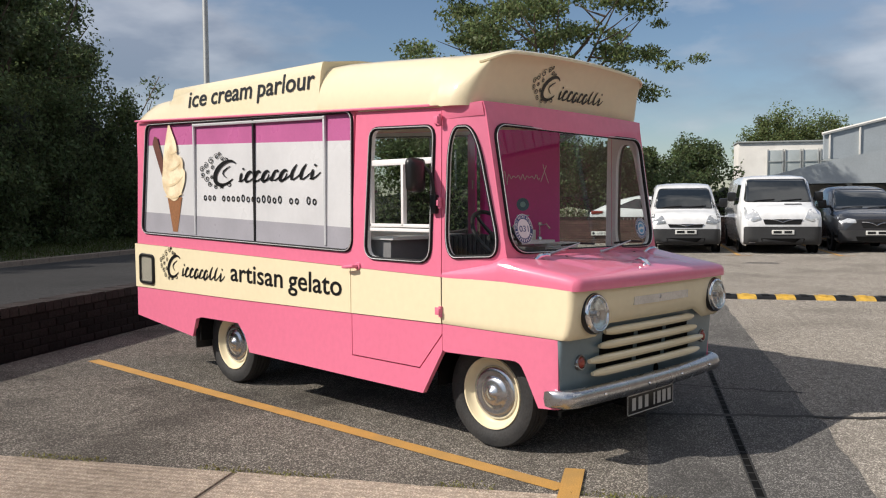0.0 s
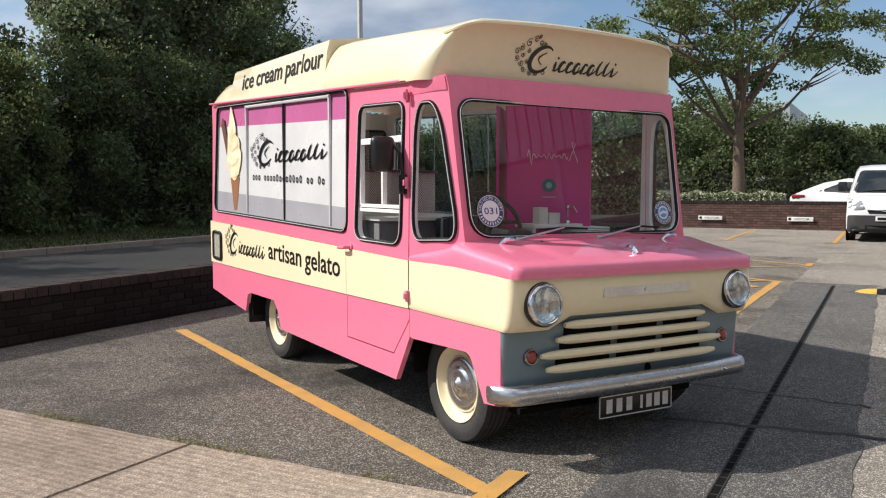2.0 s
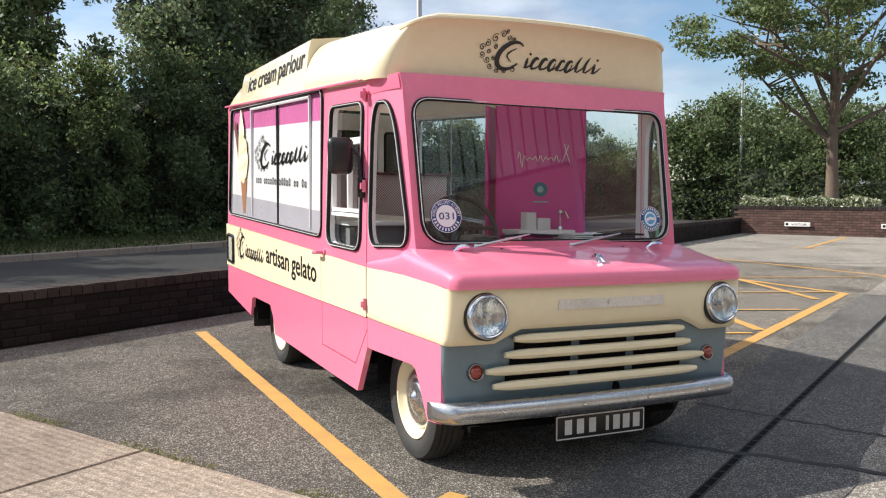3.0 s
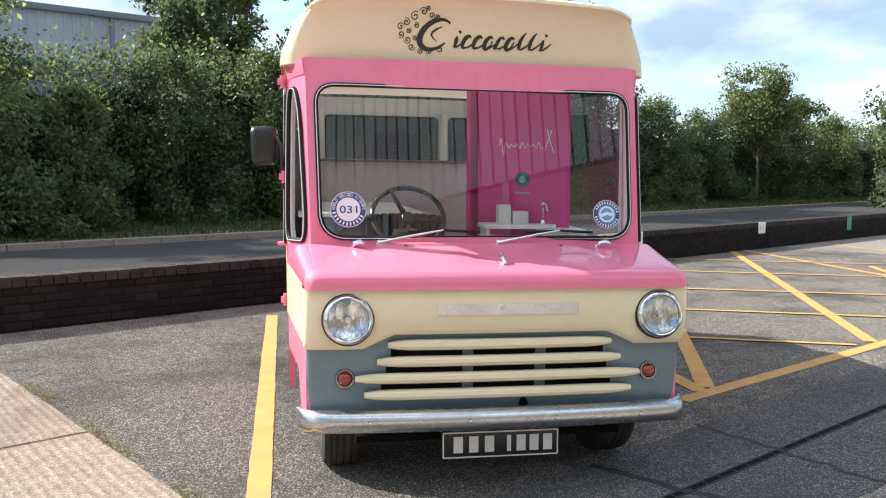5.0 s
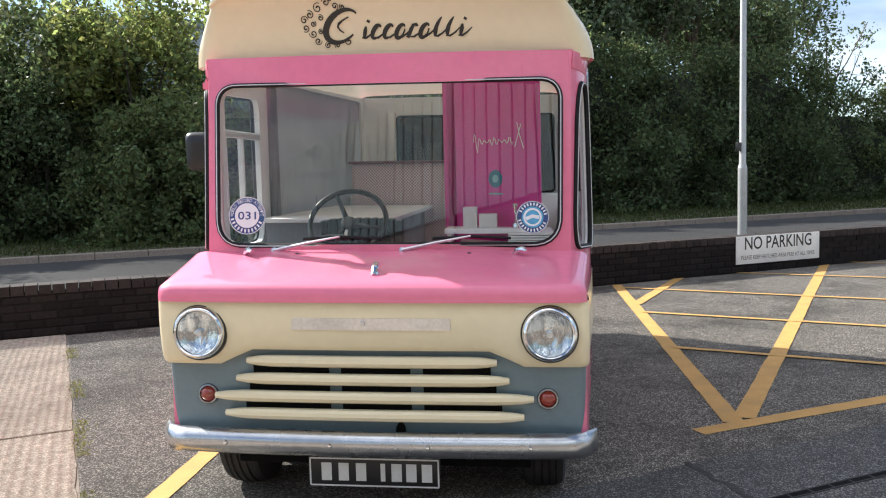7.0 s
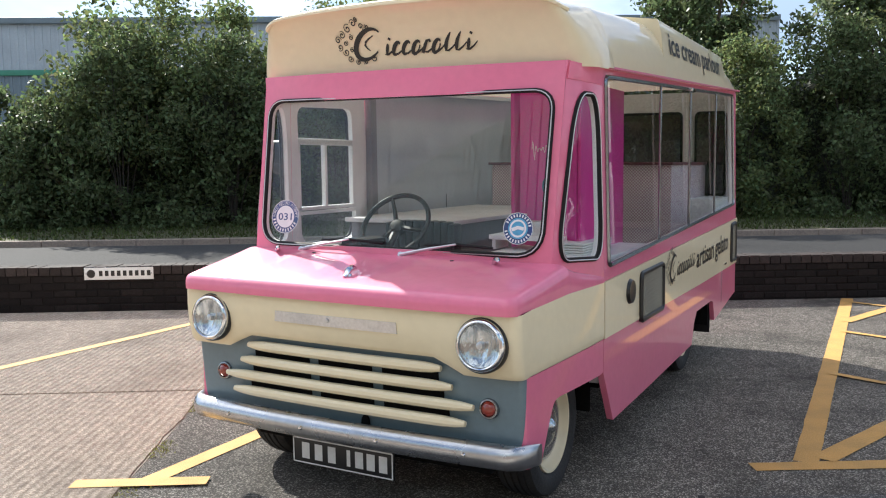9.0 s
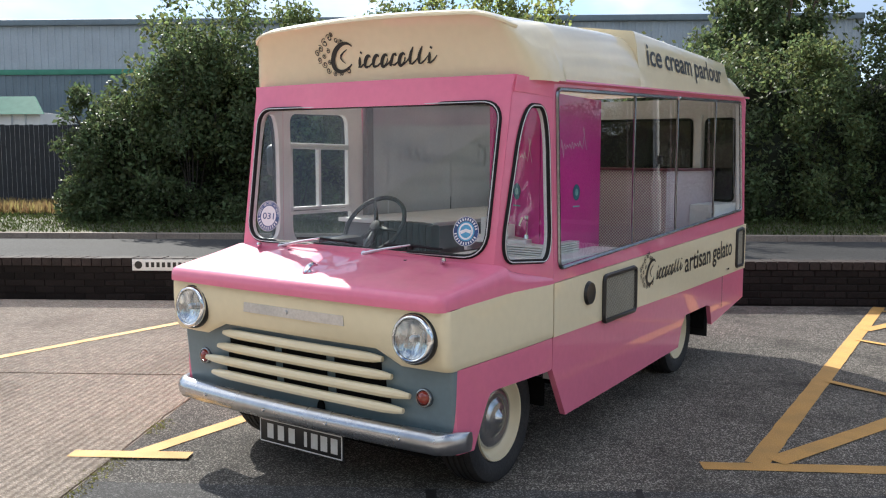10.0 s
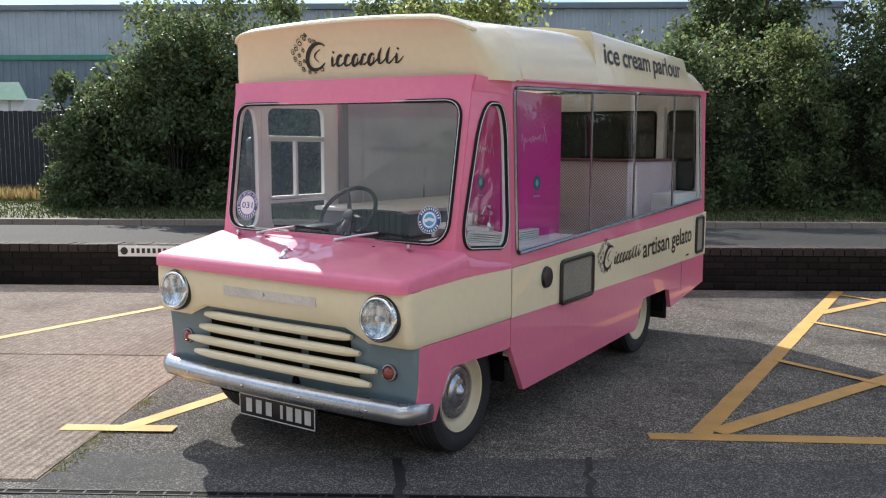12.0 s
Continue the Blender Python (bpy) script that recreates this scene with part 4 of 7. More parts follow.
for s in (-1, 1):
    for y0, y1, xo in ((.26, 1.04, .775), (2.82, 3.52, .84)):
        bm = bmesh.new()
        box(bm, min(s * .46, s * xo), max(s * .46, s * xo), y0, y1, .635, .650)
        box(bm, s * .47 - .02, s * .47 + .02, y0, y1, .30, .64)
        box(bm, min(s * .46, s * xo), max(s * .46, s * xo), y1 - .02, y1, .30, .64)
        vp("wheel_well", bm, HOLLOW_BLACK, None, "black wheel well", 0)
    bm = bmesh.new()
    box(bm, s * .74 - .12, s * .74 + .11, 3.53, 3.55, .24, .50, .004)
    vp("mud_flap", bm, RUBBER, None, "black rubber mud flap")

# ---- nose ----
def nose_plan(front, w, n=9, r=.042, y_end=.9):
    """Points round the nose from the right side to the left: straight wings, round corners, a bowed front."""
    pts = []
    for y in (y_end, .70, .5, .32, .20):
        pts.append((-(half(y) - (half(.2) - w)), y))
    for j in range(n):
        a = math.pi / 2 * j / (n - 1)
        pts.append((-(w - r + r * math.cos(a)), front + .022 + r - r * math.sin(a)))
    for i in range(1, 24):
        u = -1 + 2 * i / 24
        pts.append((u * (w - r), front + .022 * u * u))
    return pts[:5 + n + 23] + [(-x, y) for x, y in reversed(pts[:5 + n])]


W0 = half(.2)


def cream_low(x, y):
    """Lower edge of the cream front, arched over the grille."""
    ax = abs(x)
    base = stripe_low(max(y, 0.0))
    if y > .30:
        return base
    k = min(1.0, max(0.0, (.60 - ax) / .15))
    return base + (.712 - base) * (k * k * (3 - 2 * k))


bm = bmesh.new()
plan_top, plan_low = nose_plan(.052, W0 + .004), nose_plan(.078, W0 + .006)
rows = []
for t in (0, .04, .12, .3, .5, .7, .88, .97, 1.0):
    row = []
    for (xt, yt), (xl, yl) in zip(plan_top, plan_low):
        k = 1 - t
        bulge = -.012 * math.sin(math.pi * t)
        x, y = xl * k + xt * t, yl * k + yt * t + (bulge if yt < .2 else 0)
        lo = cream_low(x, y) + .003
        top = .905 + .03 * min(1, max(0, (y - .05) / .5))
        roll = .012 * (1 if t == 0 else .25 if t == .04 else 0)
        row.append(Vector((x * (1 - roll * .6), y + roll * (1 if yt < .2 else .1), lo + (top - lo) * t)))
    rows.append(row)
grid(bm, rows)
bmesh.ops.recalc_face_normals(bm, faces=bm.faces[:])
nose = vp("nose_panel", bm, CREAM, None, "cream painted nose carrying the headlamps", 50)
bm = bmesh.new()
plan_g = nose_plan(.120, W0 - .006, 9, .028)
rows = []
for t in (0, .25, .5, .75, 1.0):
    row = []
    for x, y in plan_g[5:-5]:
        top = cream_low(x, y) + .02
        row.append(Vector((x, y + .03 * (1 - t), .365 + (top - .365) * t)))
    rows.append(row)
grid(bm, rows)
bmesh.ops.recalc_face_normals(bm, faces=bm.faces[:])
front_panel = vp("front_panel", bm, SLATE, None, "slate grey front panel below the headlamps", 50)
# pink wings with the wheel arch
for word, s in SIDES:
    bm = bmesh.new()
    outline = rpoly([(.170, .302), (.170, .655), (DOOR_Y0 - .005, stripe_low(.9)), (DOOR_Y0 - .005, .53), (.885, .522), (.40, .524), (.365, .47), (.282, .296)], [0, 0, 0, 0, .04, .05, .05, 0], 3)
    panel(bm, outline, [], lambda a, b, d, s=s: Vector((s * (half(a) - d - (.010 * max(0.0, (.20 - a) / .05) ** 2)), a, b)), .03, cuts_a=(.18, .2, .3, .5, .7))
    vp("front_wing", bm, PINK, None, "pink painted front wing with angular wheel arch")

# bonnet
BONNET_A = [(i / 18 * .9, 1.0) for i in range(19)] + [(.93, .995), (.955, .975), (.975, .92), (.988, .82), (.996, .64), (1.0, .36), (1.0, 0.0)]
BONNET_A = [(-a, c) for a, c in reversed(BONNET_A[1:])] + BONNET_A
bm = bmesh.new()
rows = []
for y, lift in ((.030, 0), (.028, .02), (.032, .04), (.048, .056), (.075, .064), (.14, .073), (.25, .084), (.38, .097), (.50, .112), (.532, .116)):
    w = half(max(y, .12)) + .004
    edge = .905 + .03 * min(1, max(0, (y - .05) / .5))
    row = []
    bow = max(0.0, 1 - (y - .028) / .06)
    for a, c in BONNET_A:
        s, a = math.copysign(1, a), abs(a)
        crest = lift * c
        crown = .012 * (1 - a * a) * min(1, lift / .07) + (.008 if .10 < a < .60 and lift > .06 else 0) * min(1, (y - .07) * 6)
        row.append(Vector((s * a * w, y + bow * (.022 * a * a + .036 * max(0, (a - .945) / .055) ** 2), edge + crest + crown)))
    rows.append(row)
grid(bm, rows)
bmesh.ops.recalc_face_normals(bm, faces=bm.faces[:])
bonnet = vp("bonnet", bm, PINK, None, "pink painted sloping bonnet", 60)
for s in (-1, 1):
    bm = bmesh.new()
    rows = []
    for y in (.53, .62, .72, .82, .905):
        k = (y - .53) / .375
        w = half(y) + .003
        e = .934
        inner = .70 + .13 * k
        lf = .114 - .076 * k ** .6
        rows.append([Vector((s * x, y, z)) for x, z in ((w + .001, e), (w + .001, e + .36 * lf), (w - .003, e + .64 * lf), (w - .010, e + .82 * lf), (w - .020, e + .92 * lf), (w - .037, e + .975 * lf), (min(w - .05, inner + .02), e + lf + .004), (inner - .03, e + lf + .018))])
    grid(bm, rows)
    bmesh.ops.recalc_face_normals(bm, faces=bm.faces[:])
    vp("scuttle", bm, PINK, None, "pink painted scuttle beside the windscreen", 60)
bm = bmesh.new()
lathe(bm, [(0, .020), (.014, .018), (.019, .0)], pose(0.018, .165, .990), 12)
sweep(bm, [(.018, .135, .996), (.018, .165, 1.020), (.018, .195, 1.032), (.018, .225, 1.022)], [.008, .014, .011, .004], n=8)
vp("bonnet_mascot", bm, CHROME, bonnet, "small chrome bonnet catch")
for x, y in ((-.58, .45), (.56, .45)):
    bm = bmesh.new()
    sweep(bm, [(x - .02, y + .025, 1.036), (x, y, 1.062), (x + .02, y - .025, 1.068), (x + .032, y - .04, 1.062)], [.012, .014, .011, .005], n=8)
    vp("washer_jet", bm, CHROME, bonnet, "chrome washer jet")
for x in (-.36, .36):
    bm = bmesh.new()
    lathe(bm, [(0, .006), (.008, .005), (.010, 0)], pose(x, .44, 1.048), 10)
    vp("bonnet_plug", bm, BLACK, bonnet, "small black plug")

# headlamps
for x, z in ((-.645, .786), (.676, .790)):
    m = frame_of((x, .058, z), (1, 0, 0), (0, .10, 1))
    bm = bmesh.new()
    lathe(bm, [(.100, -.03), (.101, .006), (.099, .015), (.094, .022), (.088, .025), (.084, .023), (.081, .014)], m, 40)
    lamp = vp("headlamp", bm, CHROME, nose, "round headlamp in a chrome bezel")
    bm = bmesh.new()
    lathe(bm, [(.100, -.03), (.106, -.02), (.106, -.001), (.104, .003), (.100, .003)], m, 40)
    vp("gasket", bm, BLACK, lamp, "thin black rubber gasket")
    bm = bmesh.new()
    lathe(bm, [(0, -.004), (.026, -.003), (.048, .000), (.066, .006), (.082, .015)], m, 32)
    vp("reflector", bm, REFLECTOR, lamp)
    bm = bmesh.new()
    lathe(bm, [(0, .018), (.013, .014), (.016, -.004)], m, 12)
    vp("bulb", bm, ALUMINIUM, lamp)
    bm = bmesh.new()
    lathe(bm, [(0, .040), (.035, .036), (.065, .027), (.082, .016)], m, 32)
    ob = vp("lamp_glass", bm, LENS, lamp, "domed clear headlamp glass")
    ob.visible_shadow = False
# indicators
for x in (-.655, .668):
    m = frame_of((x, .143, .527), (1, 0, 0), (0, .10, 1))
    bm = bmesh.new()
    lathe(bm, [(.041, -.03), (.041, .002), (.038, .008), (.032, .009), (.030, .004)], m, 24)
    lamp = vp("indicator", bm, DULL_METAL, front_panel, "small round indicator in a chrome ring")
    bm = bmesh.new()
    lathe(bm, [(0, .022), (.014, .020), (.025, .014), (.030, .004)], m, 20)
    vp("indicator_lens", bm, RED, lamp, "dark red lens")
# grille; its slots are black sheets standing in for the shade inside
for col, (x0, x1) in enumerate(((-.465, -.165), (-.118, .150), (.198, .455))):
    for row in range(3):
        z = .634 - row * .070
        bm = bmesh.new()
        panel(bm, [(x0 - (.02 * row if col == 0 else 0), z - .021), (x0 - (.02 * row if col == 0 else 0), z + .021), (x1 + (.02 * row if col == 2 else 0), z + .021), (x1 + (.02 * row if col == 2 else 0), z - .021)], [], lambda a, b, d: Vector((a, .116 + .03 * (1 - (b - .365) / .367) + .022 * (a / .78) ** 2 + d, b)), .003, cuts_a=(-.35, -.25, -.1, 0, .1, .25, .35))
        vp("grille_opening", bm, HOLLOW_BLACK, front_panel, "black sheet standing in for a dark grille slot", 0)
for z, hw, y in ((.670, .480, .118), (.600, .525, .122), (.530, .615, .126), (.460, .578, .130)):
    bm = bmesh.new()
    n = 25
    pts = [Vector((-hw + 2 * hw * i / (n - 1), y + .012 * (1 - (1 - 2 * i / (n - 1)) ** 2) * -1, z)) for i in range(n)]
    pts = [q - Vector((0, .010, 0)) for q in pts]
    sweep(bm, pts, [.012, .019, .022] + [.023] * (n - 6) + [.022, .019, .012], n=10, flat=1.0)
    vp("grille_bar", bm, CREAM, front_panel, "rounded cream grille bar")
bm = bmesh.new()
panel(bm, [(-.285, .80), (.315, .80), (.312, .845), (-.282, .845)], [], lambda a, b, d: Vector((a, .048 + .020 * (a / .7) ** 2 + d, b)), .012, cuts_a=(-.2, -.1, 0, .1, .2))
lathe(bm, [(0, .008), (.008, .006), (.010, 0)], frame_of((-.012, .048, .826), (1, 0, 0), (0, 0, 1)), 12)
vp("name_strip", bm, ALUMINIUM, nose, "blank brushed metal strip")
# black sheet on the panel in place of the shaded keyhole
bm = bmesh.new()
panel(bm, rpoly([(.085, .383), (.125, .383), (.122, .41), (.113, .425), (.097, .425), (.088, .41)], .004, 2), [], lambda a, b, d: Vector((a, .135 + d, b)), .01)
vp("tow_slot", bm, HOLLOW_BLACK, front_panel, "black sheet drawn as a keyhole shaped opening")
# bumper
bm = bmesh.new()
sec = [(-.042, .018), (-.046, -.004), (-.040, -.026), (-.020, -.040), (.006, -.044), (.028, -.036), (.042, -.018), (.046, .004), (.040, .022), (.0, .028)]
rows = []
for i in range(41):
    u = -1 + 2 * i / 40
    a = abs(u)
    end = max(0.0, (a - .90) / .10)
    x = u * .852
    y = .075 + .045 * a * a + .085 * end ** 2
    shrink = 1 - .16 * end ** 3
    rows.append([Vector((x, y + d * (.5 + .5 * shrink), .358 + 1.06 * h * max(.12, shrink))) for h, d in sec])
vs = grid(bm, rows, closed=True)
for ring in (vs[0], vs[-1]):
    bm.faces.new(ring)
bmesh.ops.recalc_face_normals(bm, faces=bm.faces[:])
bumper = vp("bumper", bm, surf("aged_bumper_silver", (0.50, 0.51, 0.53), 0.27, 0.95, var=0.08, scale=5, fine=30, bump=0.03, dirt=(0.36, 0.36, 0.37), dirt_amount=0.5), None, "dull silver one-piece front bumper", 50)
for x in (-.56, -.15, .22, .60):
    bm = bmesh.new()
    lathe(bm, [(0, .010), (.007, .008), (.010, 0)], frame_of((x, .031 + .045 * (x / .85) ** 2, .362), (1, 0, 0), (0, 0, 1)), 10)
    vp("bumper_bolt", bm, CHROME, bumper)
# number plate, its characters as plain bars
bm = bmesh.new()
box(bm, -.256, .256, .112, .122, .177, .295, .004)
plate = vp("number_plate", bm, INK, None, "black number plate with silver characters")
bm = bmesh.new()
fm = frame_of((0, .1095, .236), (1, 0, 0), (0, 0, 1))
for pts in ([(-.249, -.053), (.249, -.053)], [(-.249, .053), (.249, .053)], [(-.249, -.053), (-.249, .053)], [(.249, -.053), (.249, .053)]):
    stroke(bm, pts, .006, fm)
PLATE_SILVER = surf("plate_silver", (0.66, 0.66, 0.64), 0.4, 0.2, var=0.05)
vp("plate_border", bm, PLATE_SILVER, plate, "thin silver border", 0)
for x in (-.185, -.118, -.050, .035, .088, .145, .205):
    bm = bmesh.new()
    stroke(bm, [(x, -.034), (x, .036)], .040 if x != .035 else .018, fm)
    vp("plate_bar", bm, PLATE_SILVER, plate, "raised silver bar", 0)

# ---- cab front ----
def screen_map(a, b, d):
    return Vector((a, .530 + .163 * (b - 1.075) - .034 * (1 - (a / .76) ** 2) + d, b))


SCREEN = rpoly([(-.728, 1.082), (-.742, 1.764), (.742, 1.764), (.728, 1.082)], [.13, .10, .10, .13], 7)
bm = bmesh.new()
panel(bm, [(-.775, 1.02), (-.790, 1.835), (-.80, 1.89), (.80, 1.89), (.790, 1.835), (.775, 1.02)], [SCREEN], screen_map, .03, cuts_a=(-.6, -.4, -.2, 0, .2, .4, .6), mi_back=1)
front_frame = vp("windscreen_surround", bm, [PINK, INNER_WHITE], None, "pink painted windscreen surround", 50)
gasket(front_frame, SCREEN, screen_map)
bm = bmesh.new()
panel(bm, SCREEN, [], lambda a, b, d: screen_map(a, b, .012), 0, cuts_a=(-.6, -.4, -.2, 0, .2, .4, .6))
ob = vp("windscreen", bm, GLASS, front_frame, "large clear windscreen reflecting its surroundings", 60)
ob.visible_shadow = False
def quarter_map(s):
    def f(a, b, d):
        p = Vector((.775 + .012 * (b - 1.02), .531 + .163 * (b - 1.075)))
        q = Vector((half(.905, b), .905))
        bow = .014 * math.sin(math.pi * min(1, max(0, a)))
        nrm = Vector((q.y - p.y, -(q.x - p.x))).normalized()
        xy = p.lerp(q, a) + nrm * (bow - d)
        return Vector((s * xy.x, xy.y, b))
    return f


for word, s in SIDES:
    f = quarter_map(s)
    loop = rpoly([(.08, 1.066), (.25, 1.752), (.83, 1.752), (.93, 1.050)], [.20, .26, .26, .20], 9)
    bm = bmesh.new()
    panel(bm, [(0, 1.0), (0, 1.89), (1, 1.875), (1, .95)], [loop], f, .03, cuts_a=(.2, .4, .6, .8), mi_back=1)
    pillar = vp("corner_pillar", bm, [PINK, INNER_WHITE], None, "pink painted cab corner with a quarter light", 60)
    gasket(pillar, loop, f)
    bm = bmesh.new()
    panel(bm, loop, [], lambda a, b, d: f(a, b, .012), 0, cuts_a=(.4, .6))
    ob = vp("quarter_light", bm, GLASS, pillar, "curved clear quarter window", 60)
    ob.visible_shadow = False
    bm = bmesh.new()
    panel(bm, [(.06, 1.815), (.06, 1.885), (1.0, 1.872), (1.0, 1.80)], [], lambda a, b, d: f(a, b, -.012 * min(1, (b - 1.795) / .05) + d), .02, cuts_a=(.2, .4, .6, .8))
    vp("gutter_step", bm, PINK, pillar)

# windscreen wipers
for x0, x1 in ((-.475, -.10), (.075, .44)):
    bm = bmesh.new()
    lathe(bm, [(0, .03), (.012, .028), (.017, 0)], frame_of((x0, .515, 1.052), (1, 0, 0), (0, .3, 1)), 12)
    sweep(bm, [(x0, .49, 1.058), (x0 + .15, .468, 1.092), (x0 + .29, .470, 1.118)], [.009, .006, .004], n=6)
    w = vp("wiper", bm, ALUMINIUM, front_frame, "silver windscreen wiper")
    bm = bmesh.new()
    sweep(bm, [(x0 + .13, .484, 1.108), (x0 + .29, .478, 1.117), (x1 + .09, .488, 1.108)], .006, n=5)
    vp("wiper_blade", bm, RUBBER, w)

# stickers inside the windscreen
def sticker(x, z, r, ring, face, words):
    m = frame_of(screen_map(x, z, .0085), (1, 0, 0), (0, .163, 1))
    bm = bmesh.new()
    disc(bm, m, r, 40)
    ob = vp("sticker", bm, ring, front_frame, "round badge sticker on the windscreen", 0)
    bm = bmesh.new()
    disc(bm, m @ pose(0, 0, .0012), r * .99, 40, r * .955)
    disc(bm, m @ pose(0, 0, .0012), r * .66, 40, 0, 1)
    vp("sticker_face", bm, [WHITE, face], ob, "", 0)
    bm = bmesh.new()
    text = "WORLD RECORD ATTEMPT" if words else ""
    for i, ch in enumerate(text):
        if ch != " ":
            a = radians(178 - i * 176 / (len(text) - 1))
            letters(bm, ch, m @ pose(r * .73 * math.cos(a), r * .73 * math.sin(a), .0016, 0, 0, math.degrees(a) - 90), r * .19, r * .13, .0, 0, "CENTER")
    for i in range(26):
        a = 2 * math.pi * i / 26
        if i % 13 not in (0, 12) and not (words and i < 14):
            stroke(bm, [(r * .72 * math.cos(a), r * .72 * math.sin(a)), (r * .90 * math.cos(a), r * .90 * math.sin(a))], r * .09, m @ pose(0, 0, .0016))
    vp("sticker_ring", bm, WHITE, ob, "ring of small white bars", 0)["kind"] = "stuff"
    bm = bmesh.new()
    if words:
        letters(bm, words, m @ pose(0, -r * .20, .0020), r * .42, r * .98, .01, 0, "CENTER")
        vp("sticker_number", bm, BADGE_BLUE, ob, "dark printed number", 0)
    else:
        disc(bm, m @ pose(0, 0, .0020), r * .56, 30, r * .44)
        stroke(bm, [(-r * .4, -r * .1), (0, r * .06), (r * .4, -r * .02)], r * .22, m @ pose(0, 0, .0024))
        vp("sticker_number", bm, WHITE, ob, "white printed device", 0)


sticker(-.606, 1.205, .082, BADGE_BLUE, WHITE, "031")
sticker(.620, 1.190, .068, BADGE_BLUE, BADGE_SKY, "")

# mirror on its arm
bm = bmesh.new()
sweep(bm, [(-.885, .945, 1.33), (-.90, .94, 1.40), (-.905, .955, 1.50), (-.94, .985, 1.555), (-.985, 1.0, 1.56)], [.014, .010, .009, .009, .008], n=8)
box(bm, -.91, -.875, .925, .965, 1.285, 1.39, .008)
mirror = vp("door_mirror", bm, BLACK, None, "black door mirror on a bent arm")
bm = bmesh.new()
rows = []
for k, (d, sc) in enumerate(((-.030, .35), (-.028, .75), (-.015, .97), (.0, 1.0), (.012, .98))):
    rows.append([Vector((-.985 + a * sc, 1.0 + d, 1.50 + b * sc)) for a, b in rpoly([(-.062, -.098), (-.068, .09), (.068, .09), (.062, -.098)], .04, 4)])
vs = grid(bm, rows, closed=True)
bm.faces.new(vs[0])
bm.faces.new(vs[-1])
bmesh.ops.recalc_face_normals(bm, faces=bm.faces[:])
vp("mirror_shell", bm, BLACK, mirror, "rounded black mirror shell", 60)

# wheels
def wheel(x, y, s):
    m = frame_of((x, y, .306), (0, s, 0), (0, 0, 1))
    bm = bmesh.new()
    lathe(bm, [(.185, -.085), (.215, -.092), (.265, -.088), (.292, -.078), (.302, -.055), (.304, -.045), (.297, -.042), (.297, -.036), (.305, -.033), (.306, -.012), (.298, -.009), (.298, -.003), (.306, 0), (.306, .018), (.298, .021), (.298, .027), (.305, .030), (.304, .045), (.297, .048), (.302, .055), (.292, .080), (.262, .092), (.224, .088), (.203, .072), (.185, .04)], m, 48)
    w = vp("wheel", bm, TYRE, None, "black tyre with a cream rim and chrome hubcap", 40, False)
    bm = bmesh.new()
    lathe(bm, [(.203, .066), (.199, .080), (.191, .078), (.180, .058), (.168, .040), (.156, .036), (.12, .036)], m, 48)
    vp("rim", bm, CREAM, w, "cream painted rim", 40, False)
    bm = bmesh.new()
    lathe(bm, [(.150, .036), (.150, .042), (.142, .052), (.124, .057), (.108, .057), (.096, .053), (.090, .054), (.080, .063), (.062, .068), (.044, .069), (.036, .073), (.016, .088), (0, .093)], m, 40)
    vp("hubcap", bm, HUB, w, "stepped silver hubcap with a pointed centre", 40, False)


for s in (-1, 1):
    for y in (.682, 3.243):
        wheel(s * .648, y, s)

# ---- inside the van ----
bm = bmesh.new()
panel(bm, [(.645, .50), (.645, 1.86), (.215, 1.86), (.215, .50)], [], lambda a, b, d: Vector((a, 1.215 + (.645 - a) * .737 + d, b)), .02)
panel(bm, [(1.563, .50), (1.563, 1.86), (1.95, 1.86), (1.95, .50)], [], lambda a, b, d: Vector((.149 + (a - 1.563) * .93 + d, a, b)), .02)
box(bm, .646, .665, 1.22, 1.95, .95, 1.86, .004)
cab = vp("magenta_screen", bm, MAGENTA, None, "tall magenta screen panels round the counter", 20)
TEAL_PRINT = surf("teal_sticker", (0.03, 0.15, 0.22), 0.4)
DIAG = frame_of((.432, 1.368, 1.345), (.805, -.593, 0), (0, 0, 1))
FLANK = frame_of((.250, 1.676, 1.355), (.681, .732, 0), (0, 0, 1))
for m, r in ((DIAG, .045), (FLANK @ pose(0, 0, .004), .04), (frame_of((.667, 1.62, 1.34), (0, 1, 0), (0, 0, 1)), .045)):
    bm = bmesh.new()
    disc(bm, m, r, 24)
    ob = vp("cabinet_sticker", bm, TEAL_PRINT, cab, "round teal sticker", 0)
    bm = bmesh.new()
    disc(bm, m @ pose(0, 0, .001), r * .45, 12)
    stroke(bm, [(-r, -r * 1.7), (r, -r * 1.7)], .008, m)
    vp("sticker_device", bm, surf("pale_teal_print", (0.25, 0.5, 0.5), 0.4), ob, "", 0)["kind"] = "stuff"
bm = bmesh.new()
panel(bm, [(-.03, .10), (-.03, .16), (.03, .16), (.03, .10)], [], lambda a, b, d: FLANK @ Vector((a, b, .012 - d)), .012)
vp("socket", bm, PLATE_WHITE, cab, "white electric socket")
for m in (DIAG @ pose(-.14, .19, .002), FLANK @ pose(-.05, .30, .006), frame_of((.667, 1.42, 1.58), (0, 1, .10), (0, 0, 1))):
    bm = bmesh.new()
    stroke(bm, [(.26 * i / 40, .014 * math.sin(i * 1.25) * (1 + .6 * math.sin(i * .37)) * (2.6 if i < 5 else 1)) for i in range(41)], .0035, m)
    stroke(bm, [(.27, -.03), (.31, .08), (.285, .09), (.30, .03), (.325, -.04)], .0035, m)
    vp("cabinet_scrawl", bm, WHITE, cab, "white handwritten flourish", 0)
bm = bmesh.new()
box(bm, -.70, .65, 3.16, 3.20, .45, 1.45, .005)
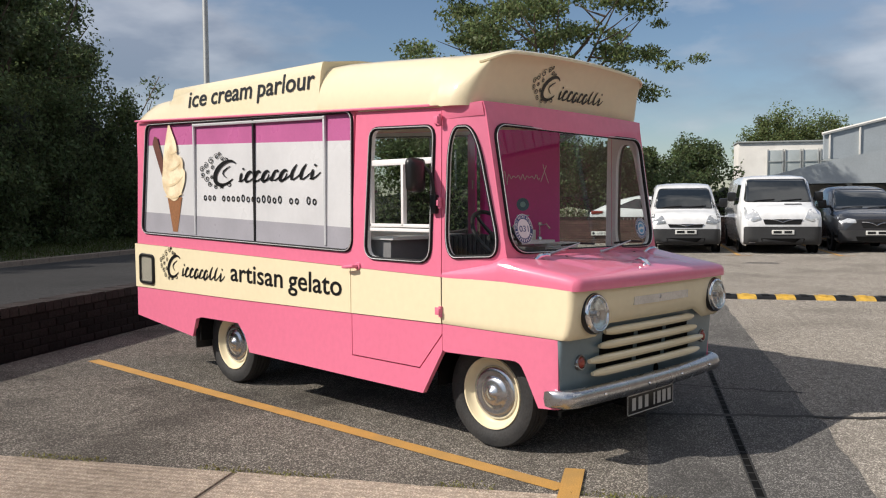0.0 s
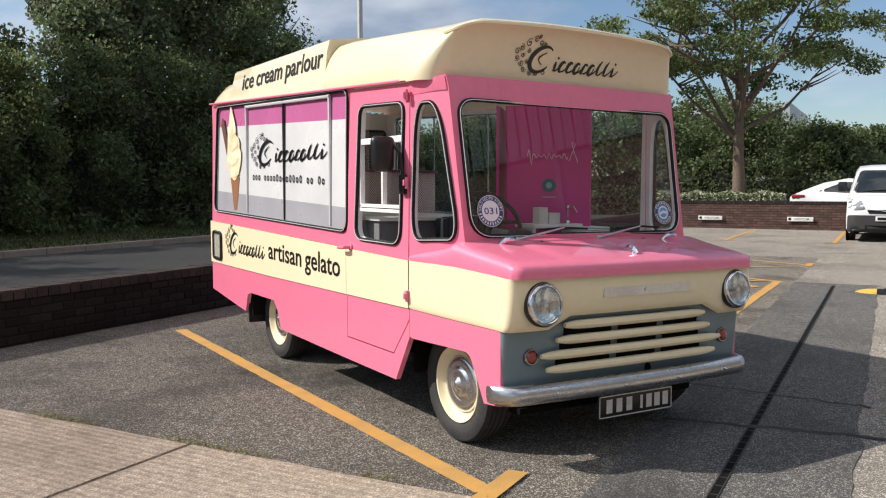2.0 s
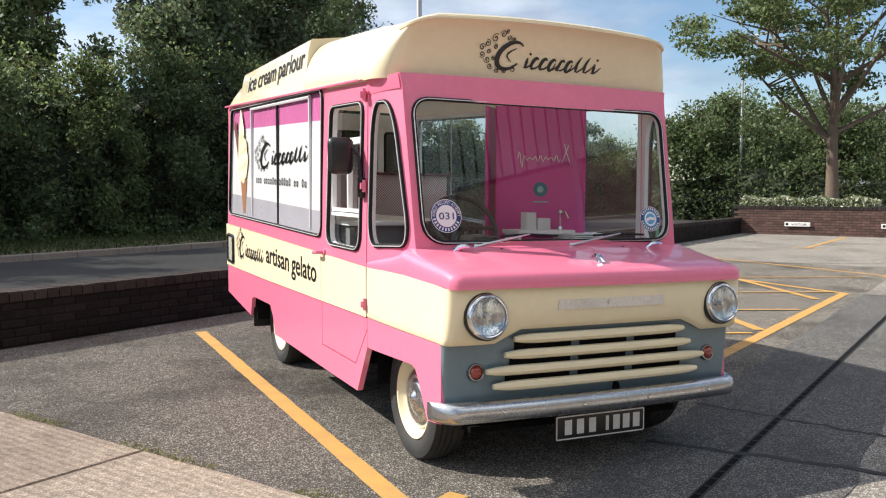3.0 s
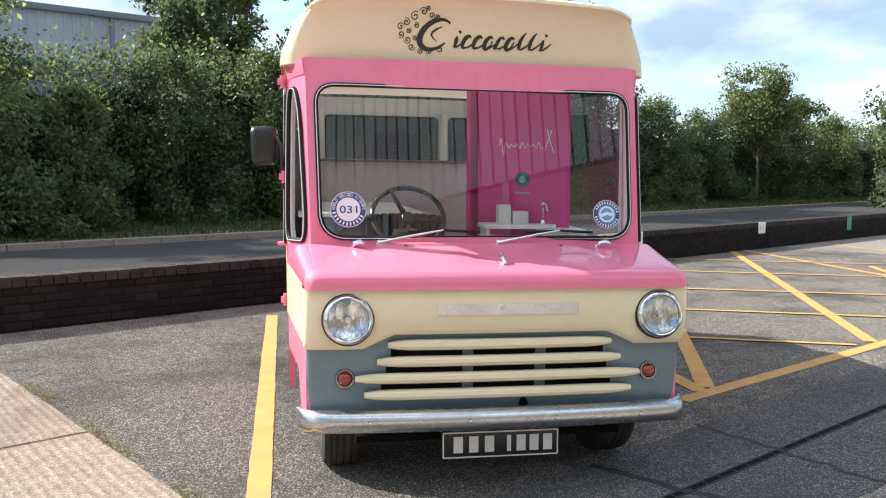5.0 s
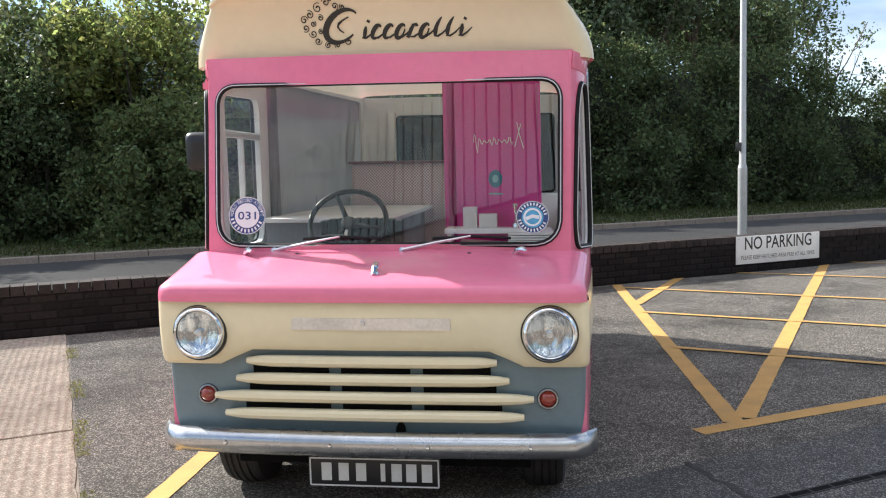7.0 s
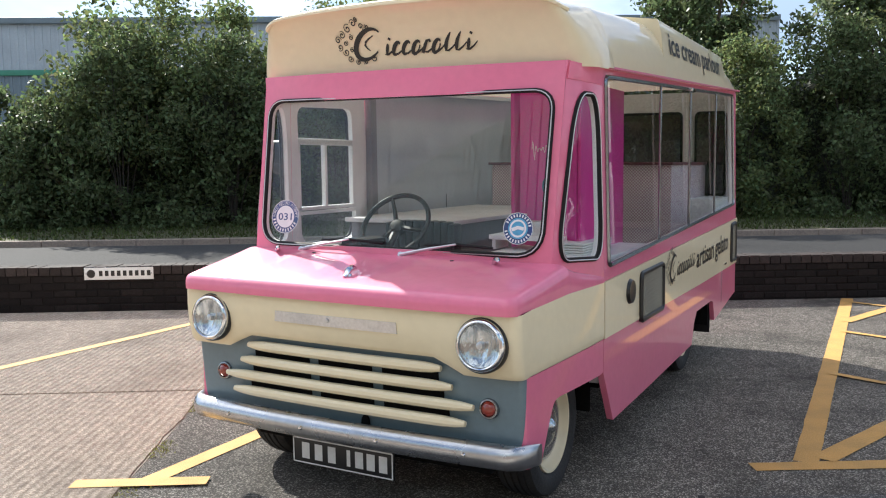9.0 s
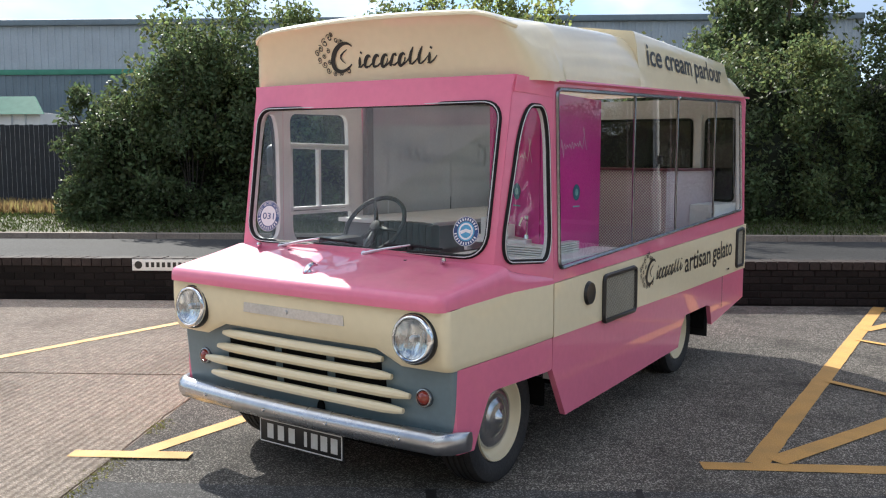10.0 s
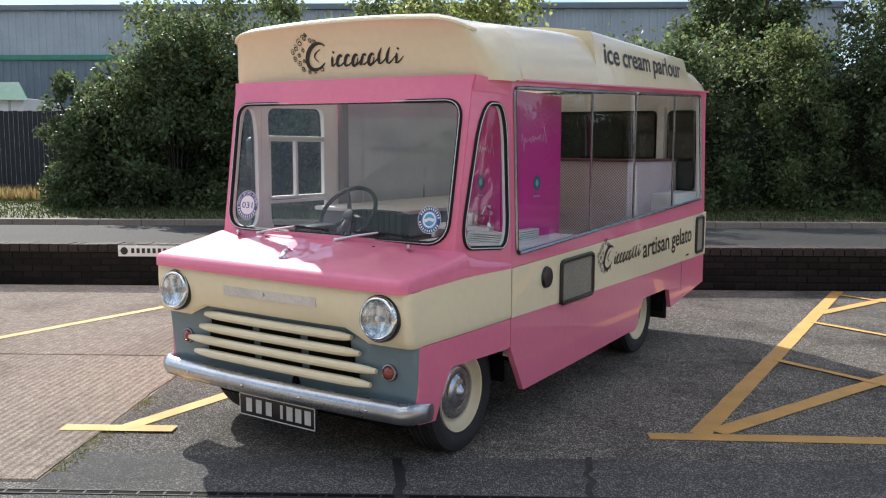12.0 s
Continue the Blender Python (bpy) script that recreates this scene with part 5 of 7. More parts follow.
box(bm, .61, .65, 3.20, 4.33, .45, 1.45, .005)
vp("gingham_partition", bm, GINGHAM, None, "pink and white gingham partition")
bm = bmesh.new()
box(bm, -.72, .665, 3.13, 3.23, 1.45, 1.47, .006)
box(bm, .60, .665, 3.23, 4.32, 1.45, 1.47, .006)
vp("partition_ledge", bm, surf("brown_ledge", (0.16, 0.05, 0.07), 0.5), None, "dark red ledge on the partition")
bm = bmesh.new()
box(bm, -.82, -.10, 1.36, 3.12, 1.125, 1.15, .006)
worktop = vp("worktop", bm, INNER_WHITE, None, "white worktop behind the driver")
bm = bmesh.new()
box(bm, -.80, -.16, 1.40, 3.10, .44, 1.125, .006)
vp("worktop_cabinet", bm, surf("grey_laminate", (0.20, 0.19, 0.20), 0.5, var=0.06), worktop, "dark grey cabinet below the worktop")
bm = bmesh.new()
box(bm, -.845, -.80, 1.635, 1.70, .45, 1.875, .006)
vp("door_post", bm, surf("grey_brown_post", (0.16, 0.14, 0.14), 0.5, var=0.1), None, "dark grey brown door post")
bm = bmesh.new()
box(bm, .24, .83, .98, 1.88, 1.0, 1.025, .006)
box(bm, .40, .82, 1.02, 1.86, .44, 1.0, .006)
vp("serving_counter", bm, INNER_WHITE, None, "white serving counter under the window")
bm = bmesh.new()
for i in range(5):
    box(bm, .50, .72, 1.10, 1.55, 1.026 + i * .012, 1.034 + i * .012, .002)
vp("tray_stack", bm, PLATE_WHITE, None, "stack of white trays")
bm = bmesh.new()
box(bm, -.84, .84, 3.70, 4.34, .45, 1.20, .01)
vp("rear_counter", bm, INNER_WHITE, None, "white rear counter")
for x0, x1, z0 in ((-.54, .455, 1.28), (.57, .80, 1.21)):
    bm = bmesh.new()
    panel(bm, rpoly([(x0, z0), (x0, 1.865), (x1, 1.865), (x1, z0)], .04), [], lambda a, b, d: Vector((a, 4.332 + d, b)), .012)
    hatch_glass = vp("rear_window", bm, surf("dark_rear_glass", (0.012, 0.014, 0.014), 0.08, var=0.05, coat=0.6), None, "dark rear window with rounded corners")
    bm = bmesh.new()
    sweep(bm, [Vector((a, 4.333, b)) for a, b in rpoly([(x0, z0), (x0, 1.865), (x1, 1.865), (x1, z0)], .04)], .011, True, 6)
    vp("window_seal", bm, RUBBER, hatch_glass, "black rubber seal")
bm = bmesh.new()
box(bm, -.84, .84, 4.345, 4.357, .46, 2.03)
vp("rear_lining", bm, INNER_WHITE, None, "white interior lining")
for x in (-.58, .512):
    bm = bmesh.new()
    box(bm, x - .03, x + .03, 4.29, 4.345, 1.2, 1.9, .006)
    vp("rear_post", bm, INNER_WHITE)
bm = bmesh.new()
rows = [[Vector((x, y, z)) for y, z in ((.545, 1.06), (.60, 1.072), (.70, 1.06), (.76, 1.02), (.77, .92), (.74, .60))] for x in (-.74, -.3, 0, .3, .74)]
grid(bm, rows)
vp("dashboard", bm, INNER_PINK, None, "pink dashboard shelf")
bm = bmesh.new()
box(bm, -.37, -.24, .66, .90, 1.02, 1.10, .03)
vp("instrument_cowl", bm, BLACK, None, "small black instrument cowl")
WM = frame_of((-.268, 1.02, 1.148), (1, 0, 0), (0, .62, .78))
bm = bmesh.new()
sweep(bm, [WM @ Vector((.186 * math.cos(2 * math.pi * i / 36), .186 * math.sin(2 * math.pi * i / 36), 0)) for i in range(36)], .013, True, 8)
for a in (115, 235, 350):
    sweep(bm, [WM @ Vector((0, 0, -.02)), WM @ Vector((.10 * math.cos(radians(a)), .10 * math.sin(radians(a)), -.015)), WM @ Vector((.182 * math.cos(radians(a)), .182 * math.sin(radians(a)), 0))], [.016, .012, .009], n=6)
lathe(bm, [(.04, -.05), (.04, -.01), (.03, .0), (0, .004)], WM, 20)
sweep(bm, [WM @ Vector((0, 0, -.03)), (-.268, .70, .78)], .022, n=8)
vp("steering_wheel", bm, BLACK, None, "thin black three-spoke steering wheel")
VINYL = surf("black_seat_vinyl", (0.016, 0.019, 0.022), 0.4, var=0.15, scale=8, fine=90, bump=0.05)
bm = bmesh.new()
box(bm, -.48, -.02, .92, 1.30, .66, .80, .05, 3)
seat = vp("seat", bm, VINYL, None, "black vinyl driver's seat with a ribbed back")
for i in range(10):
    bm = bmesh.new()
    x = -.465 + i * .043
    box(bm, x, x + .041, 1.235, 1.325, .76, 1.155 - .012 * (abs(i - 4.5) / 4.5) ** 4, .014, 2)
    vp("back_rib", bm, VINYL, seat, "padded rib of the seat back")
bm = bmesh.new()
box(bm, .18, .58, 1.20, 1.40, 1.075, 1.10, .004)
for x in (.20, .56):
    box(bm, x - .01, x + .01, 1.22, 1.38, 1.025, 1.075)
vp("counter_shelf", bm, INNER_WHITE, None, "white raised shelf on the counter")
bm = bmesh.new()
box(bm, .27, .34, 1.26, 1.33, 1.10, 1.205, .004)
vp("napkin_box", bm, PLATE_WHITE, None, "tall white box on the counter")
bm = bmesh.new()
box(bm, .35, .44, 1.26, 1.34, 1.10, 1.17, .004)
vp("carton", bm, PLATE_WHITE, None, "low white carton on the counter")
bm = bmesh.new()
lathe(bm, [(0, 0), (.022, 0), (.018, .02), (.006, .03), (.006, .09), (.016, .10), (.016, .12), (0, .125)], pose(.535, 1.30, 1.10), 12)
sweep(bm, [(.535, 1.30, 1.195), (.535, 1.24, 1.21), (.535, 1.21, 1.175)], .007, n=6)
vp("dispenser_tap", bm, CHROME, None, "small chrome dispenser tap on the counter")

# ---- the place: u along the boundary wall, w away from the van beyond it ----
ENV = Matrix.Translation((0, 6.32, 0)) @ pose(0, 0, 0, 0, 0, 30.5)
rng = random.Random(11)
nrng = np.random.RandomState(7)


def setting(name, bm, mats, label, category="", kind="structure", smooth=0):
    ob = finish(name, bm, mats, None, "", smooth)
    ob.matrix_world = ENV
    return tagged(ob, label, category or name.replace("_", " "), "", kind)


def sheet(bm, pts, z, mi=0):
    vs = [bm.verts.new((a, b, z)) for a, b in pts]
    f = bm.faces.new(vs)
    f.material_index = mi
    if f.calc_center_median() is not None:
        f.normal_update()
        if f.normal.z < 0:
            f.normal_flip()


def slab(bm, pts, z0, z1, mi=0):
    panel(bm, pts, [], lambda a, b, d: Vector((a, b, z1 - d)), z1 - z0, mi)


bm = bmesh.new()
sheet(bm, [(-1500, -1500), (1500, -1500), (1500, 1500), (-1500, 1500)], 0)
setting("ground", bm, ASPHALT, "speckled grey asphalt car park surface", "ground")
bm = bmesh.new()
us = [-4.17 + i * .1 for i in range(137)]
slab(bm, [(u, -5.335) for u in (-4.17, 5.0, 9.43)] + [(9.43, .02), (-4.17, .02)], -.02, .002)
setting("bay_surface", bm, ASPHALT_BAY, "darker speckled asphalt of the parking bays", "ground")
bm = bmesh.new()
sheet(bm, [(-120, 1.2), (160, 1.2), (160, 8.0), (-120, 8.0)], .004)
setting("road", bm, ASPHALT_ROAD, "weathered pale asphalt road behind the wall", "road")

# fresher asphalt strip round the drain
bm = bmesh.new()
edge = lambda u, k: .035 * noise.noise(Vector((u * 1.7, k, 0))) + .02 * noise.noise(Vector((u * 6, k, 3)))
us = [-4.17 + i * .1 for i in range(93)]
slab(bm, [(u, -5.33 + edge(u, 1)) for u in us] + [(5.12, -5.3), (5.16, -6.4)] + [(u, -6.36 + edge(u, 7)) for u in reversed(us)], -.02, .004)
setting("asphalt_patch", bm, ASPHALT_PATCH, "dark relaid asphalt strip along the drain", "asphalt patch")
bm = bmesh.new()
for a, b, w in (((-2.55, -5.35), (-2.3, -7.4), .05), ((-1.6, -5.3), (-1.75, -6.4), .03)):
    n = 24
    pts = [(a[0] + (b[0] - a[0]) * i / n + .05 * noise.noise(Vector((i * .5, w, 2))), a[1] + (b[1] - a[1]) * i / n) for i in range(n + 1)]
    stroke(bm, pts, [w * (1 + .6 * noise.noise(Vector((i * .7, 1, 5)))) for i in range(n + 1)], Matrix.Translation((0, 0, .006)))
setting("crack_sealing", bm, SEALANT, "dark sealed crack in the asphalt", "crack")

# ribbed concrete apron in slabs
apron = root("concrete_apron", ENV, "ribbed pale concrete slabs with dark joints", "concrete", "", "structure")
for i, (u0, u1) in enumerate(((-9.9, -4.19), (-15.7, -9.93))):
    for w0, w1 in ((-3.285, .02), (-5.70, -3.315), (-11.0, -5.95)):
        bm = bmesh.new()
        n = 30
        right = [(u1 + (edge(w0 + (w1 - w0) * k / n, 4) * .55 if i == 0 else 0), w0 + (w1 - w0) * k / n) for k in range(n + 1)]
        slab(bm, [(u0, w0)] + right + [(u0, w1)], -.03, .010)
        part("slab", bm, CONCRETE, apron, "", 0)
bm = bmesh.new()
slab(bm, [(-15.7, -5.71), (-4.18, -5.71), (-4.18, .02), (-15.7, .02)], -.03, .003)
part("joint", bm, FILLER, apron, "dark joint filler", 0)


def tufts(name, pts, size, mat, label, category, tall=1.0):
    """Many small blades as one mesh."""
    pts = np.array(pts)
    k = len(pts)
    ang = nrng.rand(k) * 2 * np.pi
    h = size * (0.5 + nrng.rand(k)) * tall
    w = size * .28 * (0.5 + nrng.rand(k))
    d = np.stack([np.cos(ang), np.sin(ang), np.zeros(k)], 1)
    tip = pts + np.stack([nrng.randn(k) * size * .4, nrng.randn(k) * size * .4, h], 1)
    v = np.stack([pts - d * w[:, None], pts + d * w[:, None], tip], 1).reshape(-1, 3)
    me = bpy.data.meshes.new(name)
    me.vertices.add(len(v))
    me.vertices.foreach_set("co", v.ravel())
    me.loops.add(3 * k)
    me.loops.foreach_set("vertex_index", np.arange(3 * k, dtype=np.int32))
    me.polygons.add(k)
    me.polygons.foreach_set("loop_start", np.arange(k, dtype=np.int32) * 3)
    me.update(calc_edges=True)
    me.validate()
    me.materials.append(mat)
    ob = new(name, me)
    ob.matrix_world = ENV
    return tagged(ob, label, category, "", "stuff")


moss = []
for i in range(2600):
    w = -5.6 + nrng.rand() * 5.5
    if noise.noise(Vector((w * 1.6, 3, 1))) > -.05 + (.25 if w > -2 else 0):
        moss.append((-4.165 + nrng.randn() * .035 + edge(w, 4) * .5, w, .004))
tufts("moss", moss[:2000], .017, MOSS, "thin moss growing along the concrete edge", "moss", .6)

# slot drain
drain = root("drain_channel", ENV @ pose(0, -5.83, 0), "black cast iron slot drain set in the asphalt", "drain")
bm = bmesh.new()
for w in (-.021, .021):
    box(bm, -12, 4.87, w - .004, w + .004, -.02, .0085, .002)
part("channel_edge", bm, GRATE, drain)
# flat black strip drawn for the shaded depth of the slot
bm = bmesh.new()
box(bm, -12, 4.87, -.017, .017, -.02, .0052)
part("channel_bed", bm, HOLLOW_BLACK, drain)
bm = bmesh.new()
u = -11.95
while u < 4.85:
    box(bm, u, u + .010, -.017, .017, .0045, .0062)
    u += .12 if (u * 10) % 1 < 2 else .12
part("grating", bm, GRATE, drain)["kind"] = "stuff"

# painted markings
def ribbon(name_part, parent, a, b, w, z=.006):
    """A painted line with slightly ragged edges."""
    bm = bmesh.new()
    a, b = Vector(a), Vector(b)
    n = max(4, int((b - a).length / .12))
    d = (b - a).normalized()
    nr = Vector((-d.y, d.x))
    seed = rng.random() * 50
    left, right = [], []
    for i in range(n + 1):
        p = a.lerp(b, i / n)
        left.append(p + nr * (w / 2 + .006 * noise.noise(Vector((i * .9, seed, 0)))))
        right.append(p - nr * (w / 2 + .006 * noise.noise(Vector((i * .9, seed, 9)))))
    grid(bm, [[Vector((p.x, p.y, z)) for p in left], [Vector((p.x, p.y, z)) for p in right]])
    bmesh.ops.recalc_face_normals(bm, faces=bm.faces[:])
    for f in bm.faces:
        if f.normal.z < 0:
            f.normal_flip()
    return part(name_part, bm, YELLOW, parent, "", 0)


def marking(label, group, lines):
    ob = root("bay_marking", ENV, label, "road marking", group)
    for k, (a, b, w) in enumerate(lines):
        ribbon("painted_line", ob, (a[0], -a[1]), (b[0], -b[1]), w, .0140 if a[0] < -4 else .0065 + .0007 * k)
    return ob


marking("yellow painted bay line with a cross bar beside the van", "bay lines", [((-1.60, .66), (-4.08, 4.93), .105), ((-4.42, 4.97), (-3.80, 4.97), .10)])
marking("yellow painted bay line on the concrete", "bay lines", [((-4.78, .64), (-7.26, 4.93), .10), ((-7.6, 4.97), (-6.98, 4.97), .10)])
marking("yellow painted bay line on the concrete", "bay lines", [((-8.0, .6), (-10.45, 4.93), .10)])
hatch = [((-1.24, 4.97), (5.10, 5.12), .11), ((-.96, 4.93), (1.82, .04), .115), ((5.05, 5.1), (8.20, -.1), .11), ((-.86, 4.90), (5.42, -.12), .115), ((1.48, 4.95), (7.80, -.04), .115), ((1.10, 1.36), (3.05, -.22), .11), ((4.2, 4.95), (7.2, 2.55), .10)]
for u0, v0, v1 in ((-2.3, 3.22, 4.93), (-.45, 1.80, 4.97), (1.50, .30, 5.0), (3.75, -.3, 5.05), (5.80, -.05, 2.9)):
    hatch.append(((u0 + .72 * v0, v0), (u0 + .72 * v1, v1), .065))
marking("yellow painted hatched no parking box", "", hatch)
marking("yellow painted bay line beyond the hatched box", "bay lines", [((10.8, .1), (7.83, 5.25), .10), ((7.55, 5.3), (8.15, 5.3), .10)])
for v in (2.97, 5.35, 7.64, 9.95, 12.3):
    marking("yellow painted visitor bay line with a cross bar", "bay lines", [((13.7, v), (18.9, v), .10), ((13.65, v - .3), (13.65, v + .3), .10)])

# rubber speed hump
hump = root("speed_hump", ENV @ pose(4.35, -6.10, 0), "black and yellow rubber speed hump across the lane", "speed hump")
prof = [(-.20, 0), (-.17, .018), (-.09, .044), (0, .05), (.09, .044), (.17, .018), (.20, 0)]
for i in range(20):
    bm = bmesh.new()
    y0, y1 = -i * .25, -(i + 1) * .25 + .004
    if i == 0:
        rows = [[Vector((x * k, y, h * k)) for x, h in prof] for y, k in ((.0, .10), (-.06, .55), (-.14, .85), (-.246, 1.0))]
    else:
        rows = [[Vector((x, y, h)) for x, h in prof] for y in (y0, y1)]
    grid(bm, rows)
    bmesh.ops.recalc_face_normals(bm, faces=bm.faces[:])
    for k in range(3):
        if i:
            box(bm, -.10 + k * .07, -.06 + k * .07, (y0 + y1) / 2 - .05, (y0 + y1) / 2 + .05, .03, .053, .004)
    part("hump_section", bm, HUMP_YELLOW if i % 2 == 0 else RUBBER, hump, "yellow rubber section" if i % 2 == 0 else "black rubber section", 40)

# ---- boundary walls ----
def brick_mesh(name, l, h, d, mat):
    bm = bmesh.new()
    box(bm, 0, l, -d, 0, 0, h, .006, 1)
    me = bpy.data.meshes.new(name)
    bm.to_mesh(me)
    bm.free()
    me.materials.append(mat)
    return me


WALL_U0, WALL_U1, WALL_H = -40.0, 19.35, .465
bm = bmesh.new()
box(bm, WALL_U0, WALL_U1 + .2, .008, .222, -.1, .40)
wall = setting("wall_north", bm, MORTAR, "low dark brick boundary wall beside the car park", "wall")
bm = bmesh.new()
box(bm, 19.358, 19.56, -16.0, .25, -.1, .74)
wall_e = setting("wall_east", bm, MORTAR, "low reddish brown brick wall behind the visitor bays", "wall")

# signs on the walls
def sign(u, z, w, h, m_extra, label, words="", small=False, dot=False, bars=0, mat=PLATE_WHITE):
    ob = root("sign", ENV @ m_extra, label, "sign")
    bm = bmesh.new()
    box(bm, -w / 2, w / 2, -.018, -.010, -h / 2, h / 2, .002)
    part("sign_plate", bm, mat, ob)
    fm = frame_of((0, -.0188, 0), (1, 0, 0), (0, 0, 1))
    bm = bmesh.new()
    if words:
        if small:
            letters(bm, words, fm @ pose(0, h * .02, 0), h * .46, w * .80, .012, 0, "CENTER")
            letters(bm, "PLEASE KEEP HATCHED AREA FREE AT ALL TIMES", fm @ pose(0, -h * .34, 0), h * .15, w * .88, 0.0, 0, "CENTER")
        else:
            letters(bm, words, fm @ pose(w * .06, -h * .22, 0), h * .46, w * .62, .012, 0, "CENTER")
    for i in range(bars):
        x = -w * .26 + i * w * .78 / bars
        stroke(bm, [(x, -h * .2), (x, h * .24)], w * .052, fm)
    if dot:
        disc(bm, fm @ pose(-w * .40, 0, 0), h * .34, 20)
    part("sign_print", bm, INK, ob, "dark printed marks", 0)
    for x in (-w * .47, w * .47):
        bm = bmesh.new()
        lathe(bm, [(0, .004), (.006, .003), (.008, 0)], fm @ pose(x, h * .40 if small else 0, 0), 8)
        part("screw", bm, STEEL, ob)
    return ob


sign(4.42, .29, 1.46, .36, pose(4.42, 0, .295), "white no parking sign fixed to the dark brick wall", "NO PARKING", True)
sign(-5.82, .4, .70, .125, pose(-5.82, 0, .405), "small white bay name sign on the brick wall", "", False, True, 9)
sign(8.69, .4, .24, .2, pose(8.69, 0, .38), "small pale sign on the brick wall", bars=2)
sign(12.2, .4, .2, .28, pose(12.2, 0, .33), "small green sign on the brick wall", mat=surf("green_sign", (0.03, 0.25, 0.11), 0.4))
for v in (1.61, 4.14, 6.6, 9.0):
    sign(0, 0, .70, .125, pose(19.30, -v, .315, 0, 0, -90), "small white visitor bay sign on the brick wall", "VISITOR", False, True)

# ---- lamp posts ----
def lamp_post(u, w, h, label):
    ob = root("lamp_post", ENV @ pose(u, w, 0), label, "lamp post", "lamp posts")
    bm = bmesh.new()
    sweep(bm, [(0, 0, 0), (0, 0, 1.35)], .075, n=14)
    sweep(bm, [(0, 0, 1.35), (0, 0, 1.42), (0, 0, h)], [.075, .055, .042], n=14)
    part("pole", bm, STEEL, ob)
    bm = bmesh.new()
    sweep(bm, [(0, 0, h - .05), (0, -.4, h + .15), (0, -1.1, h + .22)], .03, n=8)
    part("arm", bm, STEEL, ob)
    bm = bmesh.new()
    box(bm, -.14, .14, -1.7, -1.05, h + .17, h + .29, .05)
    part("lantern", bm, STEEL, ob)
    bm = bmesh.new()
    box(bm, -.13, -.055, -.03, .03, 1.62, 1.76, .01)
    part("bracket_box", bm, BLACK, ob)


lamp_post(6.0, 2.29, 8.0, "tall galvanised street lamp behind the wall")
lamp_post(30.0, 2.9, 7.5, "pale street lamp beyond the visitor bays")

# ---- plants ----
def leaf_mesh(name, pts, size, mats, parent=None, out=None, flat=0.55, pick=None, m=None, label=""):
    """Leaves as small folded diamonds, one mesh."""
    pts = np.asarray(pts, float)
    k = len(pts)
    a = nrng.randn(k, 3)
    if out is not None:
        a = a * .8 + np.asarray(out) * .0
    a /= np.linalg.norm(a, axis=1)[:, None]
    b = nrng.randn(k, 3)
    b -= a * (a * b).sum(1)[:, None]
    b /= np.linalg.norm(b, axis=1)[:, None]
    c = np.cross(a, b)
    s = size * (0.6 + .8 * nrng.rand(k))[:, None]
    v = np.stack([pts - a * s, pts + b * s * flat + c * s * .18, pts + a * s, pts - b * s * flat + c * s * .18], 1).reshape(-1, 3)
    me = bpy.data.meshes.new(name)
    me.vertices.add(4 * k)
    me.vertices.foreach_set("co", v.ravel())
    me.loops.add(4 * k)
    me.loops.foreach_set("vertex_index", np.arange(4 * k, dtype=np.int32))
    me.polygons.add(k)
    me.polygons.foreach_set("loop_start", np.arange(k, dtype=np.int32) * 4)
    for mt in (mats if isinstance(mats, (list, tuple)) else [mats]):
        me.materials.append(mt)
    if pick is not None:
        me.polygons.foreach_set("material_index", np.asarray(pick, dtype=np.int32))
    me.update(calc_edges=True)
    ob = new(name, me)
    if parent:
        ob.parent = parent
    if m is not None:
        ob.matrix_world = m
    if label:
        ob["label"] = label
    return ob


def blob_points(blobs, count, pad=1.0):
    """Points gathered near the skins of many small clumps."""
    blobs = np.asarray(blobs, float)
    vol = blobs[:, 3] ** 2
    idx = nrng.choice(len(blobs), count, p=vol / vol.sum())
    d = nrng.randn(count, 3)
    d /= np.linalg.norm(d, axis=1)[:, None]
    r = (0.2 + 1.05 * nrng.rand(count) ** .75)[:, None]
    d[:, 2] *= pad
    p = blobs[idx, :3] + d * r * blobs[idx, 3:4]
    p[:, 2] -= .10 * blobs[idx, 3] * nrng.rand(count)
    return p


